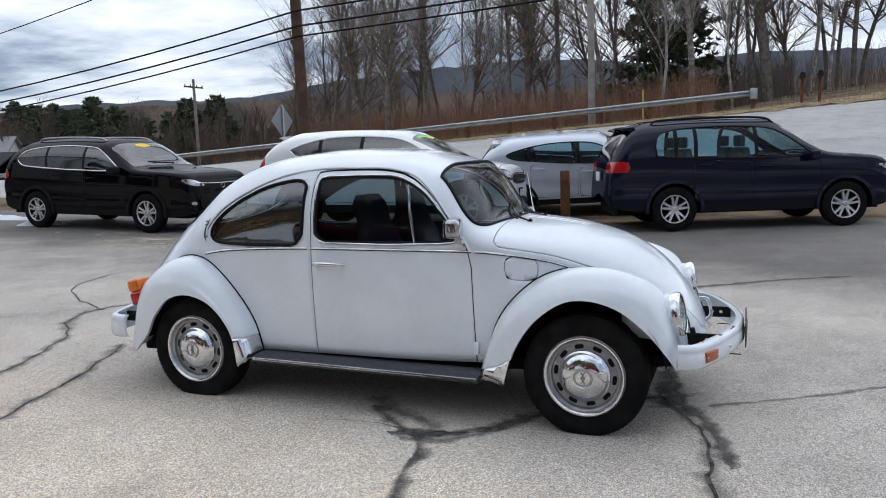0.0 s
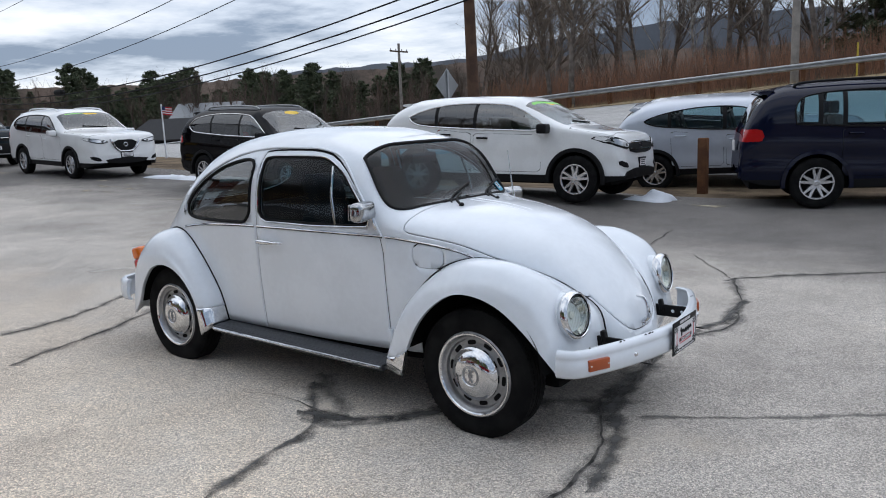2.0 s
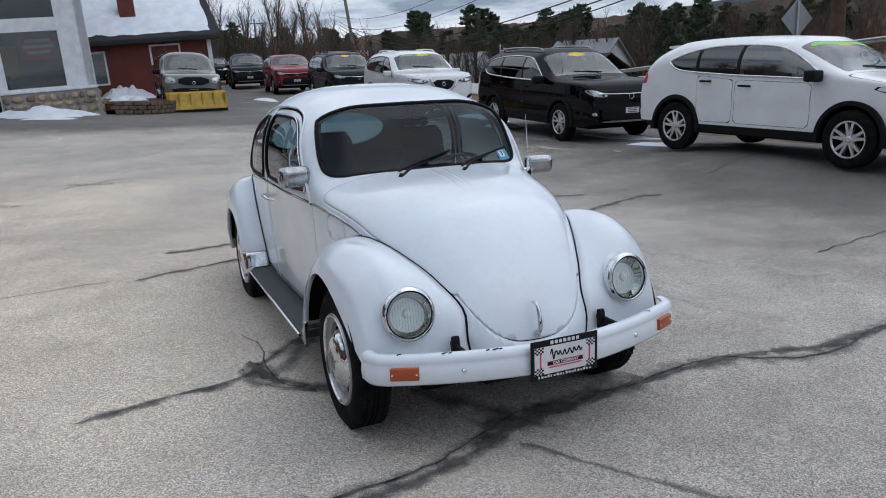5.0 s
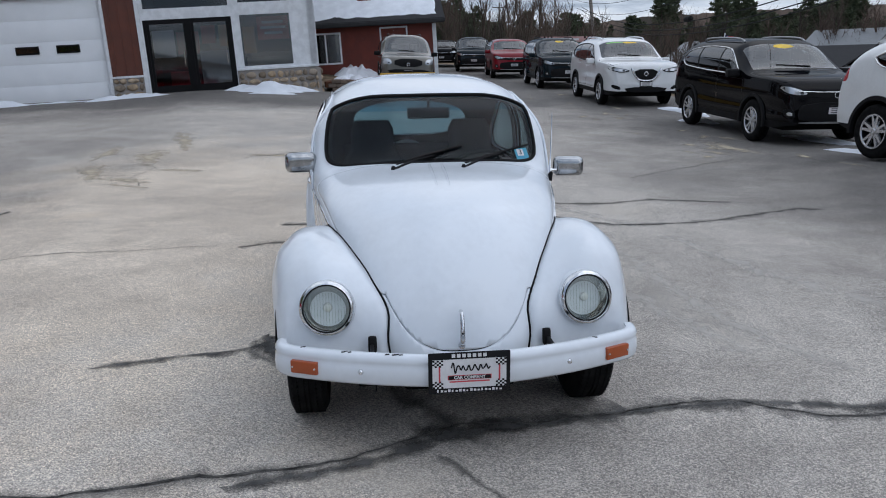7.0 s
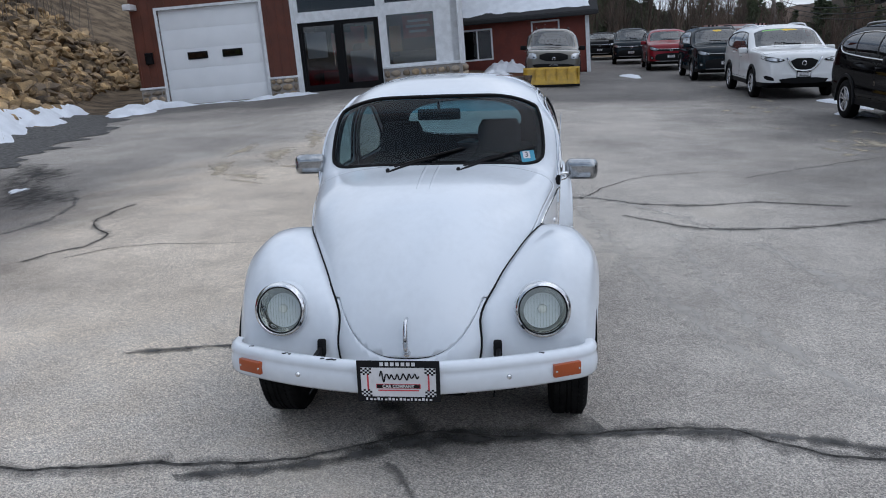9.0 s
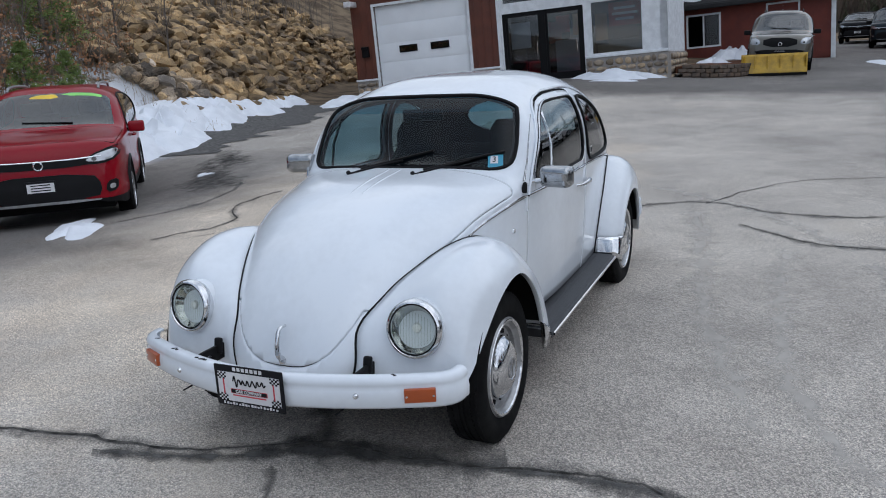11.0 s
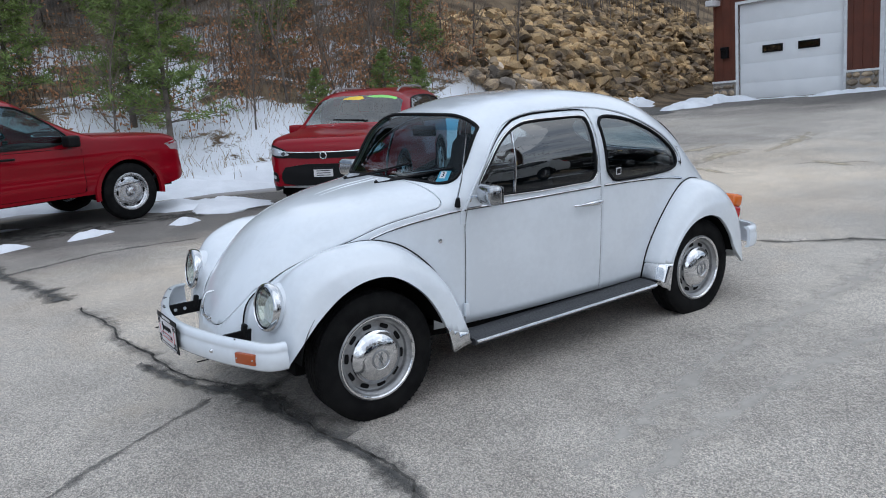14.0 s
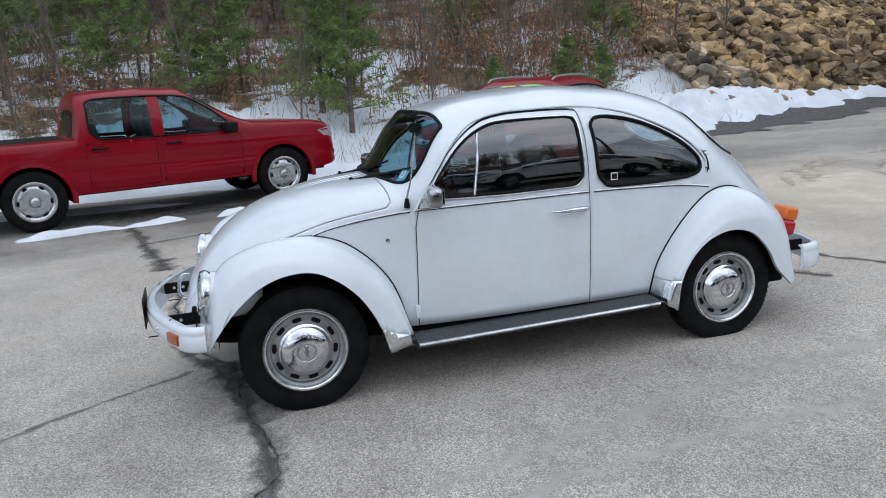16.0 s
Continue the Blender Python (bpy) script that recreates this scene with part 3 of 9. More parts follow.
def ribbon(points, width, lift, jag=0.0, seed=1, step=0.08, broken=0.0):
    """A flat strip on the ground, with ragged edges."""
    rnd = random.Random(seed)
    p = [Vector((q[0], q[1], 0)) for q in points]
    length = sum((b - a).length for a, b in zip(p, p[1:]))
    line = along(p, max(4, int(length / step)))
    rows = []
    for i, q in enumerate(line):
        d = (line[min(i + 1, len(line) - 1)] - line[max(i - 1, 0)]).normalized()
        side = Vector((-d.y, d.x, 0))
        off = jag * (1.1 * noise.noise((q.x * 4, q.y * 4, seed)) + 0.5 * noise.noise((q.x * 17, q.y * 17, seed)))
        w0, w1 = width * (0.6 + 0.8 * rnd.random()) / 2, width * (0.6 + 0.8 * rnd.random()) / 2
        if broken:
            k = min(1.5, max(0.12, 1 + broken * noise.noise((q.x * 2.1, q.y * 2.1, seed + 9.5))))
            w0, w1 = w0 * k, w1 * min(1.5, max(0.12, 1 + broken * noise.noise((q.x * 2.7, q.y * 2.7, seed + 4.5))))
        if i in (0, len(line) - 1):
            w0 = w1 = 0.002
        a, c = q + side * (off + w0), q + side * (off - w1)
        rows.append([(a.x, a.y, ground_z(a.x, a.y) + lift), (q.x + side.x * off, q.y + side.y * off, ground_z(q.x, q.y) + lift + 0.001), (c.x, c.y, ground_z(c.x, c.y) + lift)])
    return grid(rows)


for k, y in enumerate((11.8, 18.45, 18.75, 25.2)):
    solid("road_line", ribbon([(-60, y), (-20, y), (0, y), (25, y)], 0.12, 0.006, 0, k, 0.5), "line_white", "faded painted road line", "road marking", "road lines", "structure")

CRACKS = [
    ([(1.95, -2.6), (1.88, -2.1), (1.88, -1.69), (1.84, -1.29), (1.81, -0.86), (1.75, -0.5), (1.59, -0.15), (1.50, 0.05)], 0.020, 0.05),
    ([(1.50, 0.05), (1.53, 0.28), (1.50, 0.65), (1.44, 1.04), (1.42, 1.29), (1.56, 1.5), (1.62, 1.85), (1.50, 2.55), (1.25, 3.2), (1.19, 3.29)], 0.016, 0.06),
    ([(1.19, 3.29), (1.59, 3.66), (2.16, 4.06), (3.0, 4.5)], 0.018, 0.04),
    ([(0.51, 4.27), (0.97, 3.63), (1.19, 3.29)], 0.014, 0.05),
    ([(-2.0, -1.47), (-2.13, -1.04), (-2.38, -0.31), (-2.6, 0.1)], 0.014, 0.05),
    ([(-2.81, -1.18), (-2.85, -0.74), (-3.06, -0.16), (-3.24, 0.15), (-3.57, 0.46), (-3.77, 0.81), (-3.74, 1.2), (-3.45, 1.6), (-3.33, 2.2), (-3.42, 2.82), (-3.13, 3.59)], 0.016, 0.05),
    ([(-2.95, 1.35), (-2.4, 1.95), (-2.32, 2.71), (-2.48, 3.3), (-2.69, 3.94), (-2.6, 4.26)], 0.016, 0.05),
    ([(-4.74, 2.99), (-5.29, 3.82), (-5.89, 4.98)], 0.016, 0.05),
    ([(-0.26, -0.93), (-0.03, -0.86), (0.28, -0.9), (0.6, -0.87), (0.81, -0.63)], 0.012, 0.05),
    ([(0.09, 3.58), (-0.09, 4.48), (-0.22, 5.64)], 0.02, 0.05),
    ([(-3.02, 5.22), (-3.3, 6.0), (-3.46, 6.6), (-3.62, 7.52)], 0.02, 0.05),
    ([(-1.4, -3.9), (-1.82, -3.75), (-1.97, -3.61), (-2.37, -3.64), (-2.84, -4.03), (-3.22, -4.17), (-3.92, -4.14)], 0.02, 0.06),
    ([(-1.51, -3.58), (-1.95, -3.18), (-2.01, -2.37), (-2.08, -1.65)], 0.012, 0.05),
    ([(-7.2, -2.15), (-7.45, -2.0), (-7.5, -1.75), (-7.75, -1.5), (-7.7, -1.3)], 0.025, 0.06),
    ([(-5.2, -3.1), (-5.8, -3.4), (-6.6, -3.3), (-7.4, -3.9), (-8.3, -3.7)], 0.008, 0.10),
    ([(-5.9, -3.45), (-6.2, -4.1), (-6.9, -4.5)], 0.007, 0.08),
    ([(-3.7, 1.0), (-4.4, 1.35), (-5.0, 1.9), (-5.2, 2.7)], 0.016, 0.06),
]
for k, (pts, w, j) in enumerate(CRACKS):
    solid("asphalt_crack", ribbon(pts, w * 0.75, 0.005, j * 0.7, 20 + k, 0.05, 1.0), "crack", "open dark crack in the asphalt", "crack", "cracks in the lot", "structure", smooth=False)
TAR = [
    ([(1.90, -0.95), (1.84, -0.6), (1.75, -0.32), (1.58, 0.0), (1.55, 0.3), (1.50, 0.62), (1.46, 1.0), (1.44, 1.3), (1.50, 1.6)], 0.06),
    ([(0.62, -1.85), (0.52, -1.5), (0.48, -1.25), (0.42, -1.05), (0.28, -0.9), (0.1, -0.75), (-0.05, -0.58)], 0.055),
    ([(0.2, -0.95), (0.45, -0.92), (0.62, -0.82), (0.82, -0.63), (0.95, -0.45)], 0.06),
    ([(2.5, -5.6), (2.36, -5.0), (2.24, -4.12), (1.97, -2.88)], 0.12),
    ([(1.48, 1.6), (1.56, 1.9), (1.52, 2.6)], 0.06),
]
FAINT = [
    ([(1.76, -0.1), (2.05, 0.07), (2.38, 0.27), (2.85, 0.60), (3.4, 0.95)], 0.075),
    ([(0.5, -0.95), (0.35, -0.75), (0.1, -0.62), (-0.15, -0.45)], 0.16),
    ([(0.30, -1.0), (0.55, -0.98), (0.80, -0.72)], 0.12),
    ([(1.58, 0.02), (1.40, -0.10), (1.22, -0.22), (1.0, -0.30)], 0.22),
    ([(1.62, -0.25), (1.55, 0.05), (1.50, 0.45), (1.46, 0.8)], 0.26),
    ([(2.3, -4.3), (1.9, -4.5), (1.2, -4.75), (0.3, -4.7)], 0.10),
    ([(-4.6, -5.3), (-3.8, -4.9), (-2.9, -4.8), (-2.0, -5.1)], 0.14),
]
STAINS = []
for k in (0, 1, 2, 4, 5, 6, 11):
    pts, w, j = CRACKS[k]
    STAINS.append((pts, j, k))


def feathered(ob):
    """Lets a strip wear out towards its edges, grain by grain."""
    me = ob.data
    att = me.attributes.new("edge", "FLOAT", "POINT")
    att.data.foreach_set("value", [1.0 if i % 3 == 1 else 0.0 for i in range(len(me.vertices))])


def worn(name, color, color2, strength):
    m = material(name, color, 0.8, color2=color2, scale=9, fine=140, bump=0.5, depth=0.004)
    n, l = m.node_tree.nodes, m.node_tree.links
    att = n.new("ShaderNodeAttribute")
    att.attribute_name = "edge"
    geo = n.new("ShaderNodeNewGeometry")
    t1, t2 = n.new("ShaderNodeTexNoise"), n.new("ShaderNodeTexNoise")
    t1.inputs["Scale"].default_value, t2.inputs["Scale"].default_value = 7.0, 160.0
    mix1, mix2, rng = n.new("ShaderNodeMath"), n.new("ShaderNodeMath"), n.new("ShaderNodeMapRange")
    mix1.operation = mix2.operation = "MULTIPLY_ADD"
    mix1.inputs[1].default_value, mix2.inputs[1].default_value = 1.5, 0.5
    for t in (t1, t2):
        l.new(geo.outputs["Position"], t.inputs["Vector"])
    l.new(t1.outputs["Fac"], mix1.inputs[0])
    l.new(att.outputs["Fac"], mix1.inputs[2])
    l.new(t2.outputs["Fac"], mix2.inputs[0])
    l.new(mix1.outputs[0], mix2.inputs[2])
    rng.inputs["From Min"].default_value, rng.inputs["From Max"].default_value = 1.15, 2.0
    rng.inputs["To Max"].default_value = strength
    l.new(mix2.outputs[0], rng.inputs["Value"])
    tr, mx = n.new("ShaderNodeBsdfTransparent"), n.new("ShaderNodeMixShader")
    l.new(rng.outputs[0], mx.inputs[0])
    l.new(tr.outputs[0], mx.inputs[1])
    l.new(n["Principled BSDF"].outputs[0], mx.inputs[2])
    l.new(mx.outputs[0], n["Material Output"].inputs[0])
    return m


M["tar"] = worn("crack_filler_tar", (0.065, 0.064, 0.062), (0.14, 0.136, 0.13), 0.88)
M["stain"] = worn("dirt_along_crack", (0.14, 0.136, 0.13), (0.20, 0.194, 0.186), 0.55)
M["damp"] = worn("damp_asphalt", (0.055, 0.053, 0.051), (0.09, 0.087, 0.084), 0.8)
M["faint"] = worn("old_worn_filler", (0.12, 0.117, 0.112), (0.17, 0.165, 0.158), 0.62)
M["sand"] = worn("winter_sand", (0.56, 0.49, 0.37), (0.46, 0.40, 0.31), 0.8)
for k, (pts, w) in enumerate(FAINT):
    feathered(solid("worn_seam", ribbon(pts, w, 0.0026, w * 0.25, 80 + k, 0.05, 0.7), "faint", "grey worn filler along an old crack", "tar", "worn seams in the lot", "structure", smooth=False))
M["scuff"] = worn("pale_scuffed_asphalt", (0.62, 0.59, 0.54), (0.52, 0.49, 0.45), 0.45)
for k, (pts, w) in enumerate([([(-3.4, 0.95), (-2.0, 1.16), (-0.5, 1.34), (0.9, 1.70)], 0.30), ([(-2.2, 1.75), (-0.9, 1.73), (0.3, 1.80), (1.2, 2.1)], 0.22), ([(-1.9, 2.3), (-0.6, 2.6), (0.6, 3.1)], 0.26), ([(-4.5, 0.4), (-3.6, 1.4), (-2.2, 2.2)], 0.20)]):
    feathered(solid("scuff_mark", ribbon(pts, w, 0.0018, 0.05, 95 + k, 0.06, 0.6), "scuff", "pale scuffed streak on the asphalt", "stain", "scuff marks", "structure", smooth=False))
for pts, j, k in STAINS:
    feathered(solid("crack_stain", ribbon(pts, 0.15, 0.0022, j * 0.7, 20 + k, 0.05, 0.8), "stain", "dark dirty band along a crack", "stain", "crack stains", "structure", smooth=False))
for k, (pts, w) in enumerate(TAR):
    feathered(solid("tar_seam", ribbon(pts, w * 2.3, 0.003, w * 0.2, 60 + k, 0.05, 1.0), "tar", "black tar filler along an old crack", "tar", "tar seams in the lot", "structure", smooth=False))


def patch(cx, cy, rx, ry, turn, seed, n=40):
    """An uneven flat stain on the ground."""
    rnd = random.Random(seed)
    ph = [rnd.random() * 6.28 for _ in range(4)]
    ring = []
    for i in range(n):
        a = 2 * math.pi * i / n
        r = 1 + 0.22 * math.sin(2 * a + ph[0]) + 0.16 * math.sin(3 * a + ph[1]) + 0.10 * math.sin(7 * a + ph[2]) + 0.07 * math.sin(11 * a + ph[3])
        x, y = rx * r * math.cos(a), ry * r * math.sin(a)
        ring.append((cx + x * math.cos(turn) - y * math.sin(turn), cy + x * math.sin(turn) + y * math.cos(turn)))
    v = [(cx, cy, ground_z(cx, cy) + 0.006)] + [(x, y, ground_z(x, y) + 0.006) for x, y in ring]
    return v, [(0, 1 + i, 1 + (i + 1) % n) for i in range(n)]


sand_rnd = random.Random(77)
SAND = [(sand_rnd.uniform(-20, -4.4), sand_rnd.uniform(4.5, 6.0), sand_rnd.uniform(0.10, 0.48), sand_rnd.uniform(0.04, 0.13), sand_rnd.uniform(-0.4, 0.5)) for _ in range(30)]
SAND += [(-7.6, -3.6, 0.9, 0.25, 0.3), (-6.3, -4.05, 0.7, 0.18, 0.2), (-9.5, -3.5, 1.1, 0.2, 0.2), (-5.6, -3.4, 0.5, 0.15, 1.2), (-8.2, -4.4, 0.8, 0.15, 0.1), (-7.5, -1.75, 0.5, 0.12, 1.4), (-7.0, 5.45, 0.8, 0.2, 0.1), (-0.4, 7.6, 0.35, 0.13, 0.3), (-6.3, -2.9, 0.6, 0.10, 1.3), (-5.2, -3.3, 0.4, 0.08, 1.0)]
for k, (x, y, a, b2, t) in enumerate(SAND):
    ob = solid("sand_stain", patch(x, y, a, b2, t, k), "sand", "tan winter sand washed over the asphalt", "sand", "sand stains", "structure")
    ob.data.attributes.new("edge", "FLOAT", "POINT").data.foreach_set("value", [1.0] + [0.15] * (len(ob.data.vertices) - 1))
for k, (x, y, a, b2, t) in enumerate([(-5.0, -6.2, 1.3, 0.5, 0.9), (-0.5, -6.6, 1.6, 0.5, 0.1), (2.0, -6.6, 1.5, 0.55, 0.25), (-6.4, -7.0, 0.9, 0.4, 0.6)]):
    ob = solid("damp_patch", patch(x, y, a, b2, t, 40 + k), "damp", "dark damp patch on the asphalt", "stain", "damp patches", "structure")
    ob.data.attributes.new("edge", "FLOAT", "POINT").data.foreach_set("value", [1.0] + [0.2] * (len(ob.data.vertices) - 1))


def mound(cx, cy, rx, ry, h, turn, seed, n=30, m=9):
    """A lumpy heap with a thin, ragged rim."""
    rnd = random.Random(seed)
    ph = [rnd.random() * 6.28 for _ in range(5)]
    rows = []
    for j in range(m + 1):
        k = j / m
        ring = []
        for i in range(n):
            a = 2 * math.pi * i / n
            r = (1 + 0.25 * math.sin(2 * a + ph[0]) + 0.18 * math.sin(3 * a + ph[1]) + 0.12 * math.sin(5 * a + ph[2]) + 0.06 * math.sin(9 * a + ph[3])) * k
            x, y = rx * r * math.cos(a), ry * r * math.sin(a)
            wx, wy = cx + x * math.cos(turn) - y * math.sin(turn), cy + x * math.sin(turn) + y * math.cos(turn)
            lump = 0.7 + 0.45 * noise.noise((wx * 2.3, wy * 2.3, seed)) + 0.35 * noise.noise((wx * 6, wy * 6, seed))
            ring.append((wx, wy, ground_z(wx, wy) - 0.01 + h * (1 - k ** 2.2) * lump))
        rows.append(ring)
    return grid(rows, True)


SNOW = [(-1.36, 7.75, 0.42, 0.20, 0.24, 0.35), (-7.5, 7.3, 0.75, 0.28, 0.10, 0.2), (-10.9, 6.6, 0.5, 0.25, 0.12, 0.2), (-12.9, 7.2, 0.9, 0.3, 0.14, 0.1), (-5.6, 6.9, 0.9, 0.25, 0.07, 0.2),
        (-17.6, -6.7, 0.5, 0.9, 0.16, 0.0), (-17.75, -8.6, 0.22, 1.0, 0.05, 0.0), (-18.2, -2.9, 0.5, 1.3, 0.30, 0.1), (-17.2, -2.7, 0.15, 0.8, 0.08, 0.1), (-16.9, -10.4, 0.5, 1.1, 0.30, 0.4), (-15.4, -10.3, 0.9, 0.6, 0.22, 0.5), (-13.0, -11.5, 1.6, 0.6, 0.35, 0.3), (-15.2, -12.0, 1.3, 0.45, 0.3, 0.3), (-10.6, -11.0, 1.8, 1.0, 0.45, 0.3), (-8.3, -10.3, 1.7, 1.3, 0.6, 0.2), (-6.2, -9.6, 1.5, 1.1, 0.7, 0.1), (-3.6, -9.6, 2.2, 1.0, 0.35, 0.0), (0.5, -9.3, 2.6, 0.9, 0.30, 0.0), (4.5, -8.9, 2.6, 0.8, 0.25, 0.0), (-0.7, -7.3, 1.0, 0.8, 0.14, 0.5), (-1.75, -5.3, 0.75, 0.24, 0.10, 0.6),
        (3.25, -5.5, 0.50, 0.13, 0.11, 0.2), (2.2, -5.75, 0.42, 0.12, 0.10, 0.3), (1.2, -5.95, 0.28, 0.12, 0.10, 0.3), (0.1, -5.9, 0.25, 0.10, 0.09, 0.5), (3.6, -7.4, 1.3, 0.3, 0.12, 0.0), (-5.3, -6.6, 0.18, 0.12, 0.08, 0.0), (-29.5, -0.4, 1.6, 0.8, 0.6, 0.0), (-22.3, -0.6, 1.4, 0.6, 0.5, 0.2), (-25, 4.2, 1.2, 0.3, 0.1, 0.2), (-9.0, -1.2, 0.9, 0.10, 0.01, 0.2), (-9.6, 1.6, 1.2, 0.08, 0.012, 0.1)]
for k, (x, y, a, b2, h, t) in enumerate(SNOW):
    solid("snow_patch", mound(x, y, a, b2, h, t, k), "snow", "lumpy heap of old white snow", "snow", "snow patches")
solid("gravel_strip", ribbon([(-6.5, -8.8), (-9, -9.2), (-12, -9.9), (-15.5, -11.0)], 1.7, 0.01, 0.1, 5, 0.3), "gravel", "dark loose gravel along the lot edge", "gravel", kind="structure", smooth=False)

# ---- the white two-door sedan: wheelbase 2.40 m, x ahead, y to its left ----
B_TOP = curve((-2.0, 0.50), (-1.97, 0.70), (-1.84, 0.86), (-1.68, 1.026), (-1.42, 1.207), (-1.18, 1.335), (-0.95, 1.42), (-0.69, 1.47), (-0.3, 1.497), (0.04, 1.48), (0.26, 1.437), (0.395, 1.392), (0.45, 1.345), (0.622, 1.10), (0.648, 1.083), (0.70, 1.068), (0.96, 1.037), (1.28, 0.962), (1.44, 0.882), (1.59, 0.75), (1.70, 0.59), (1.755, 0.44), (1.772, 0.36))
B_BELT = curve((-2.0, 0.42), (-1.8, 0.57), (-1.5, 0.775), (-1.2, 0.88), (-0.9, 0.92), (-0.4, 0.935), (0.6, 0.925), (0.8, 0.905), (1.0, 0.87), (1.2, 0.80), (1.35, 0.735), (1.5, 0.645), (1.66, 0.49), (1.74, 0.39), (1.772, 0.34))
B_WIDE = curve((-2.0, 0.283), (-1.9, 0.39), (-1.7, 0.48), (-1.5, 0.53), (-1.2, 0.605), (-0.8, 0.648), (-0.4, 0.658), (0.0, 0.658), (0.3, 0.648), (0.6, 0.622), (0.8, 0.590), (1.0, 0.55), (1.2, 0.50), (1.35, 0.44), (1.5, 0.375), (1.66, 0.305), (1.73, 0.24), (1.772, 0.14))
B_SILL = curve((-2.0, 0.36), (-1.6, 0.31), (1.3, 0.31), (1.772, 0.32))
B_FULL = curve((-2.0, 1.4), (-1.7, 1.42), (-1.4, 1.75), (-1.1, 2.45), (-0.8, 2.95), (-0.4, 3.2), (-0.1, 3.2), (0.3, 3.3), (0.42, 3.6), (0.52, 3.0), (0.62, 2.6), (0.72, 2.5), (0.9, 2.3), (1.772, 2.2))


def b_height(x, y):
    """Height of the upper body surface."""
    k = max(0.0, 1 - (abs(y) / B_WIDE(x)) ** B_FULL(x))
    return B_BELT(x) + (B_TOP(x) - B_BELT(x)) * k ** (1 / B_FULL(x))


def b_side(x, z):
    """Half width of the upper body surface at a height."""
    k = min(max((z - B_BELT(x)) / (B_TOP(x) - B_BELT(x)), 0), 1)
    return B_WIDE(x) * max(0.0, 1 - k ** B_FULL(x)) ** (1 / B_FULL(x))


def b_skin(x, z):
    """Half width of the body at any height, below the belt too."""
    zb, zs = B_BELT(x), B_SILL(x)
    if z >= zb:
        return b_side(x, z)
    d = min(1.0, (zb - z) / (zb - zs))
    return B_WIDE(x) - 0.035 * d * d


def b_screen(y, z):
    """Where the windscreen's surface lies ahead, at a place across and a height."""
    a, b = 0.36, 0.78
    for _ in range(30):
        c = (a + b) / 2
        a, b = (c, b) if b_height(c, y) > z else (a, c)
    return a


def beetle_body():
    xs = sorted(set([round(x, 4) for x in np.concatenate([np.linspace(-2.0, -1.85, 6), np.linspace(-1.85, 0.36, 64), np.linspace(0.36, 0.74, 26), np.linspace(0.74, 1.5, 26), np.linspace(1.5, 1.772, 24)])]))
    rows = []
    for x in xs:
        w, zb, t, zs, n = B_WIDE(x), B_BELT(x), B_TOP(x), B_SILL(x), B_FULL(x)
        half = []
        for k in range(14):
            d = 1 - k / 14
            half.append((x, w - 0.035 * d * d, zb + (zs - zb) * d, -d))
        for k in range(31):
            a = (k / 30) * math.pi / 2
            half.append((x, w * max(0.0, math.cos(a)) ** (2 / n), zb + (t - zb) * max(0.0, math.sin(a)) ** (2 / n), k / 30))
        rows.append([(p[0], -p[1], p[2], p[3]) for p in half] + [p for p in reversed(half[:-1])])
    m = len(rows[0])
    v = [p for r in rows for p in r]
    f = [(i * m + j, i * m + j + 1, (i + 1) * m + j + 1, (i + 1) * m + j) for i in range(len(rows) - 1) for j in range(m - 1)]
    f.append(tuple(range((len(rows) - 1) * m, len(rows) * m)))
    f.append(tuple(reversed(range(m))))
    return Sheet(v, f)


SCREEN = chaikin([(-0.53, 1.045), (-0.30, 1.068), (0.30, 1.068), (0.53, 1.045), (0.555, 1.13), (0.52, 1.35), (0.40, 1.385), (0.0, 1.388), (-0.40, 1.385), (-0.52, 1.35), (-0.555, 1.13)], 3)
BACKLIGHT = chaikin([(-0.44, 1.00), (0.44, 1.00), (0.44, 1.30), (-0.44, 1.30)], 3)
DOOR_GLASS = chaikin([(-0.335, 0.975), (-0.335, 1.05), (-0.325, 1.27), (-0.318, 1.335), (-0.24, 1.338), (0.02, 1.335), (0.17, 1.325), (0.33, 1.24), (0.45, 1.10), (0.515, 0.985), (0.44, 0.975), (0.2, 0.975), (-0.2, 0.975)], 2)
QUARTER = chaikin([(-0.405, 1.335), (-0.42, 1.20), (-0.435, 0.96), (-0.54, 0.955), (-0.85, 0.955), (-1.09, 0.965), (-1.10, 1.05), (-1.00, 1.14), (-0.85, 1.225), (-0.65, 1.305)], 2)
DOOR = chaikin([(-0.384, 0.25), (-0.388, 0.27), (-0.384, 0.6), (-0.376, 1.0), (-0.358, 1.355), (-0.33, 1.372), (-0.1, 1.374), (0.08, 1.368), (0.22, 1.335), (0.38, 1.225), (0.48, 1.08), (0.585, 0.925), (0.588, 0.6), (0.592, 0.27), (0.585, 0.25), (0.3, 0.25)], 1)
FLAP = chaikin([(0.785, 0.772), (0.915, 0.766), (0.937, 0.785), (0.937, 0.872), (0.915, 0.890), (0.785, 0.902), (0.763, 0.882), (0.763, 0.792)], 1)


def wheel_field(cx, r):
    return lambda v: np.where((v[:, 3] < 0.02), np.hypot(v[:, 0] - cx, v[:, 2] - 0.33) - r, 1.0)


def gap(sheet, field, width):
    """Cuts a panel out, with an open joint round it: (panel, rest)."""
    inner, rest = sheet.cut(lambda v: field(v) + width)
    _, outer = rest.cut(lambda v: field(v) - width)
    return inner, outer


def offset_line(line, out, centre):
    return [p + (p - centre).normalized() * out for p in line]


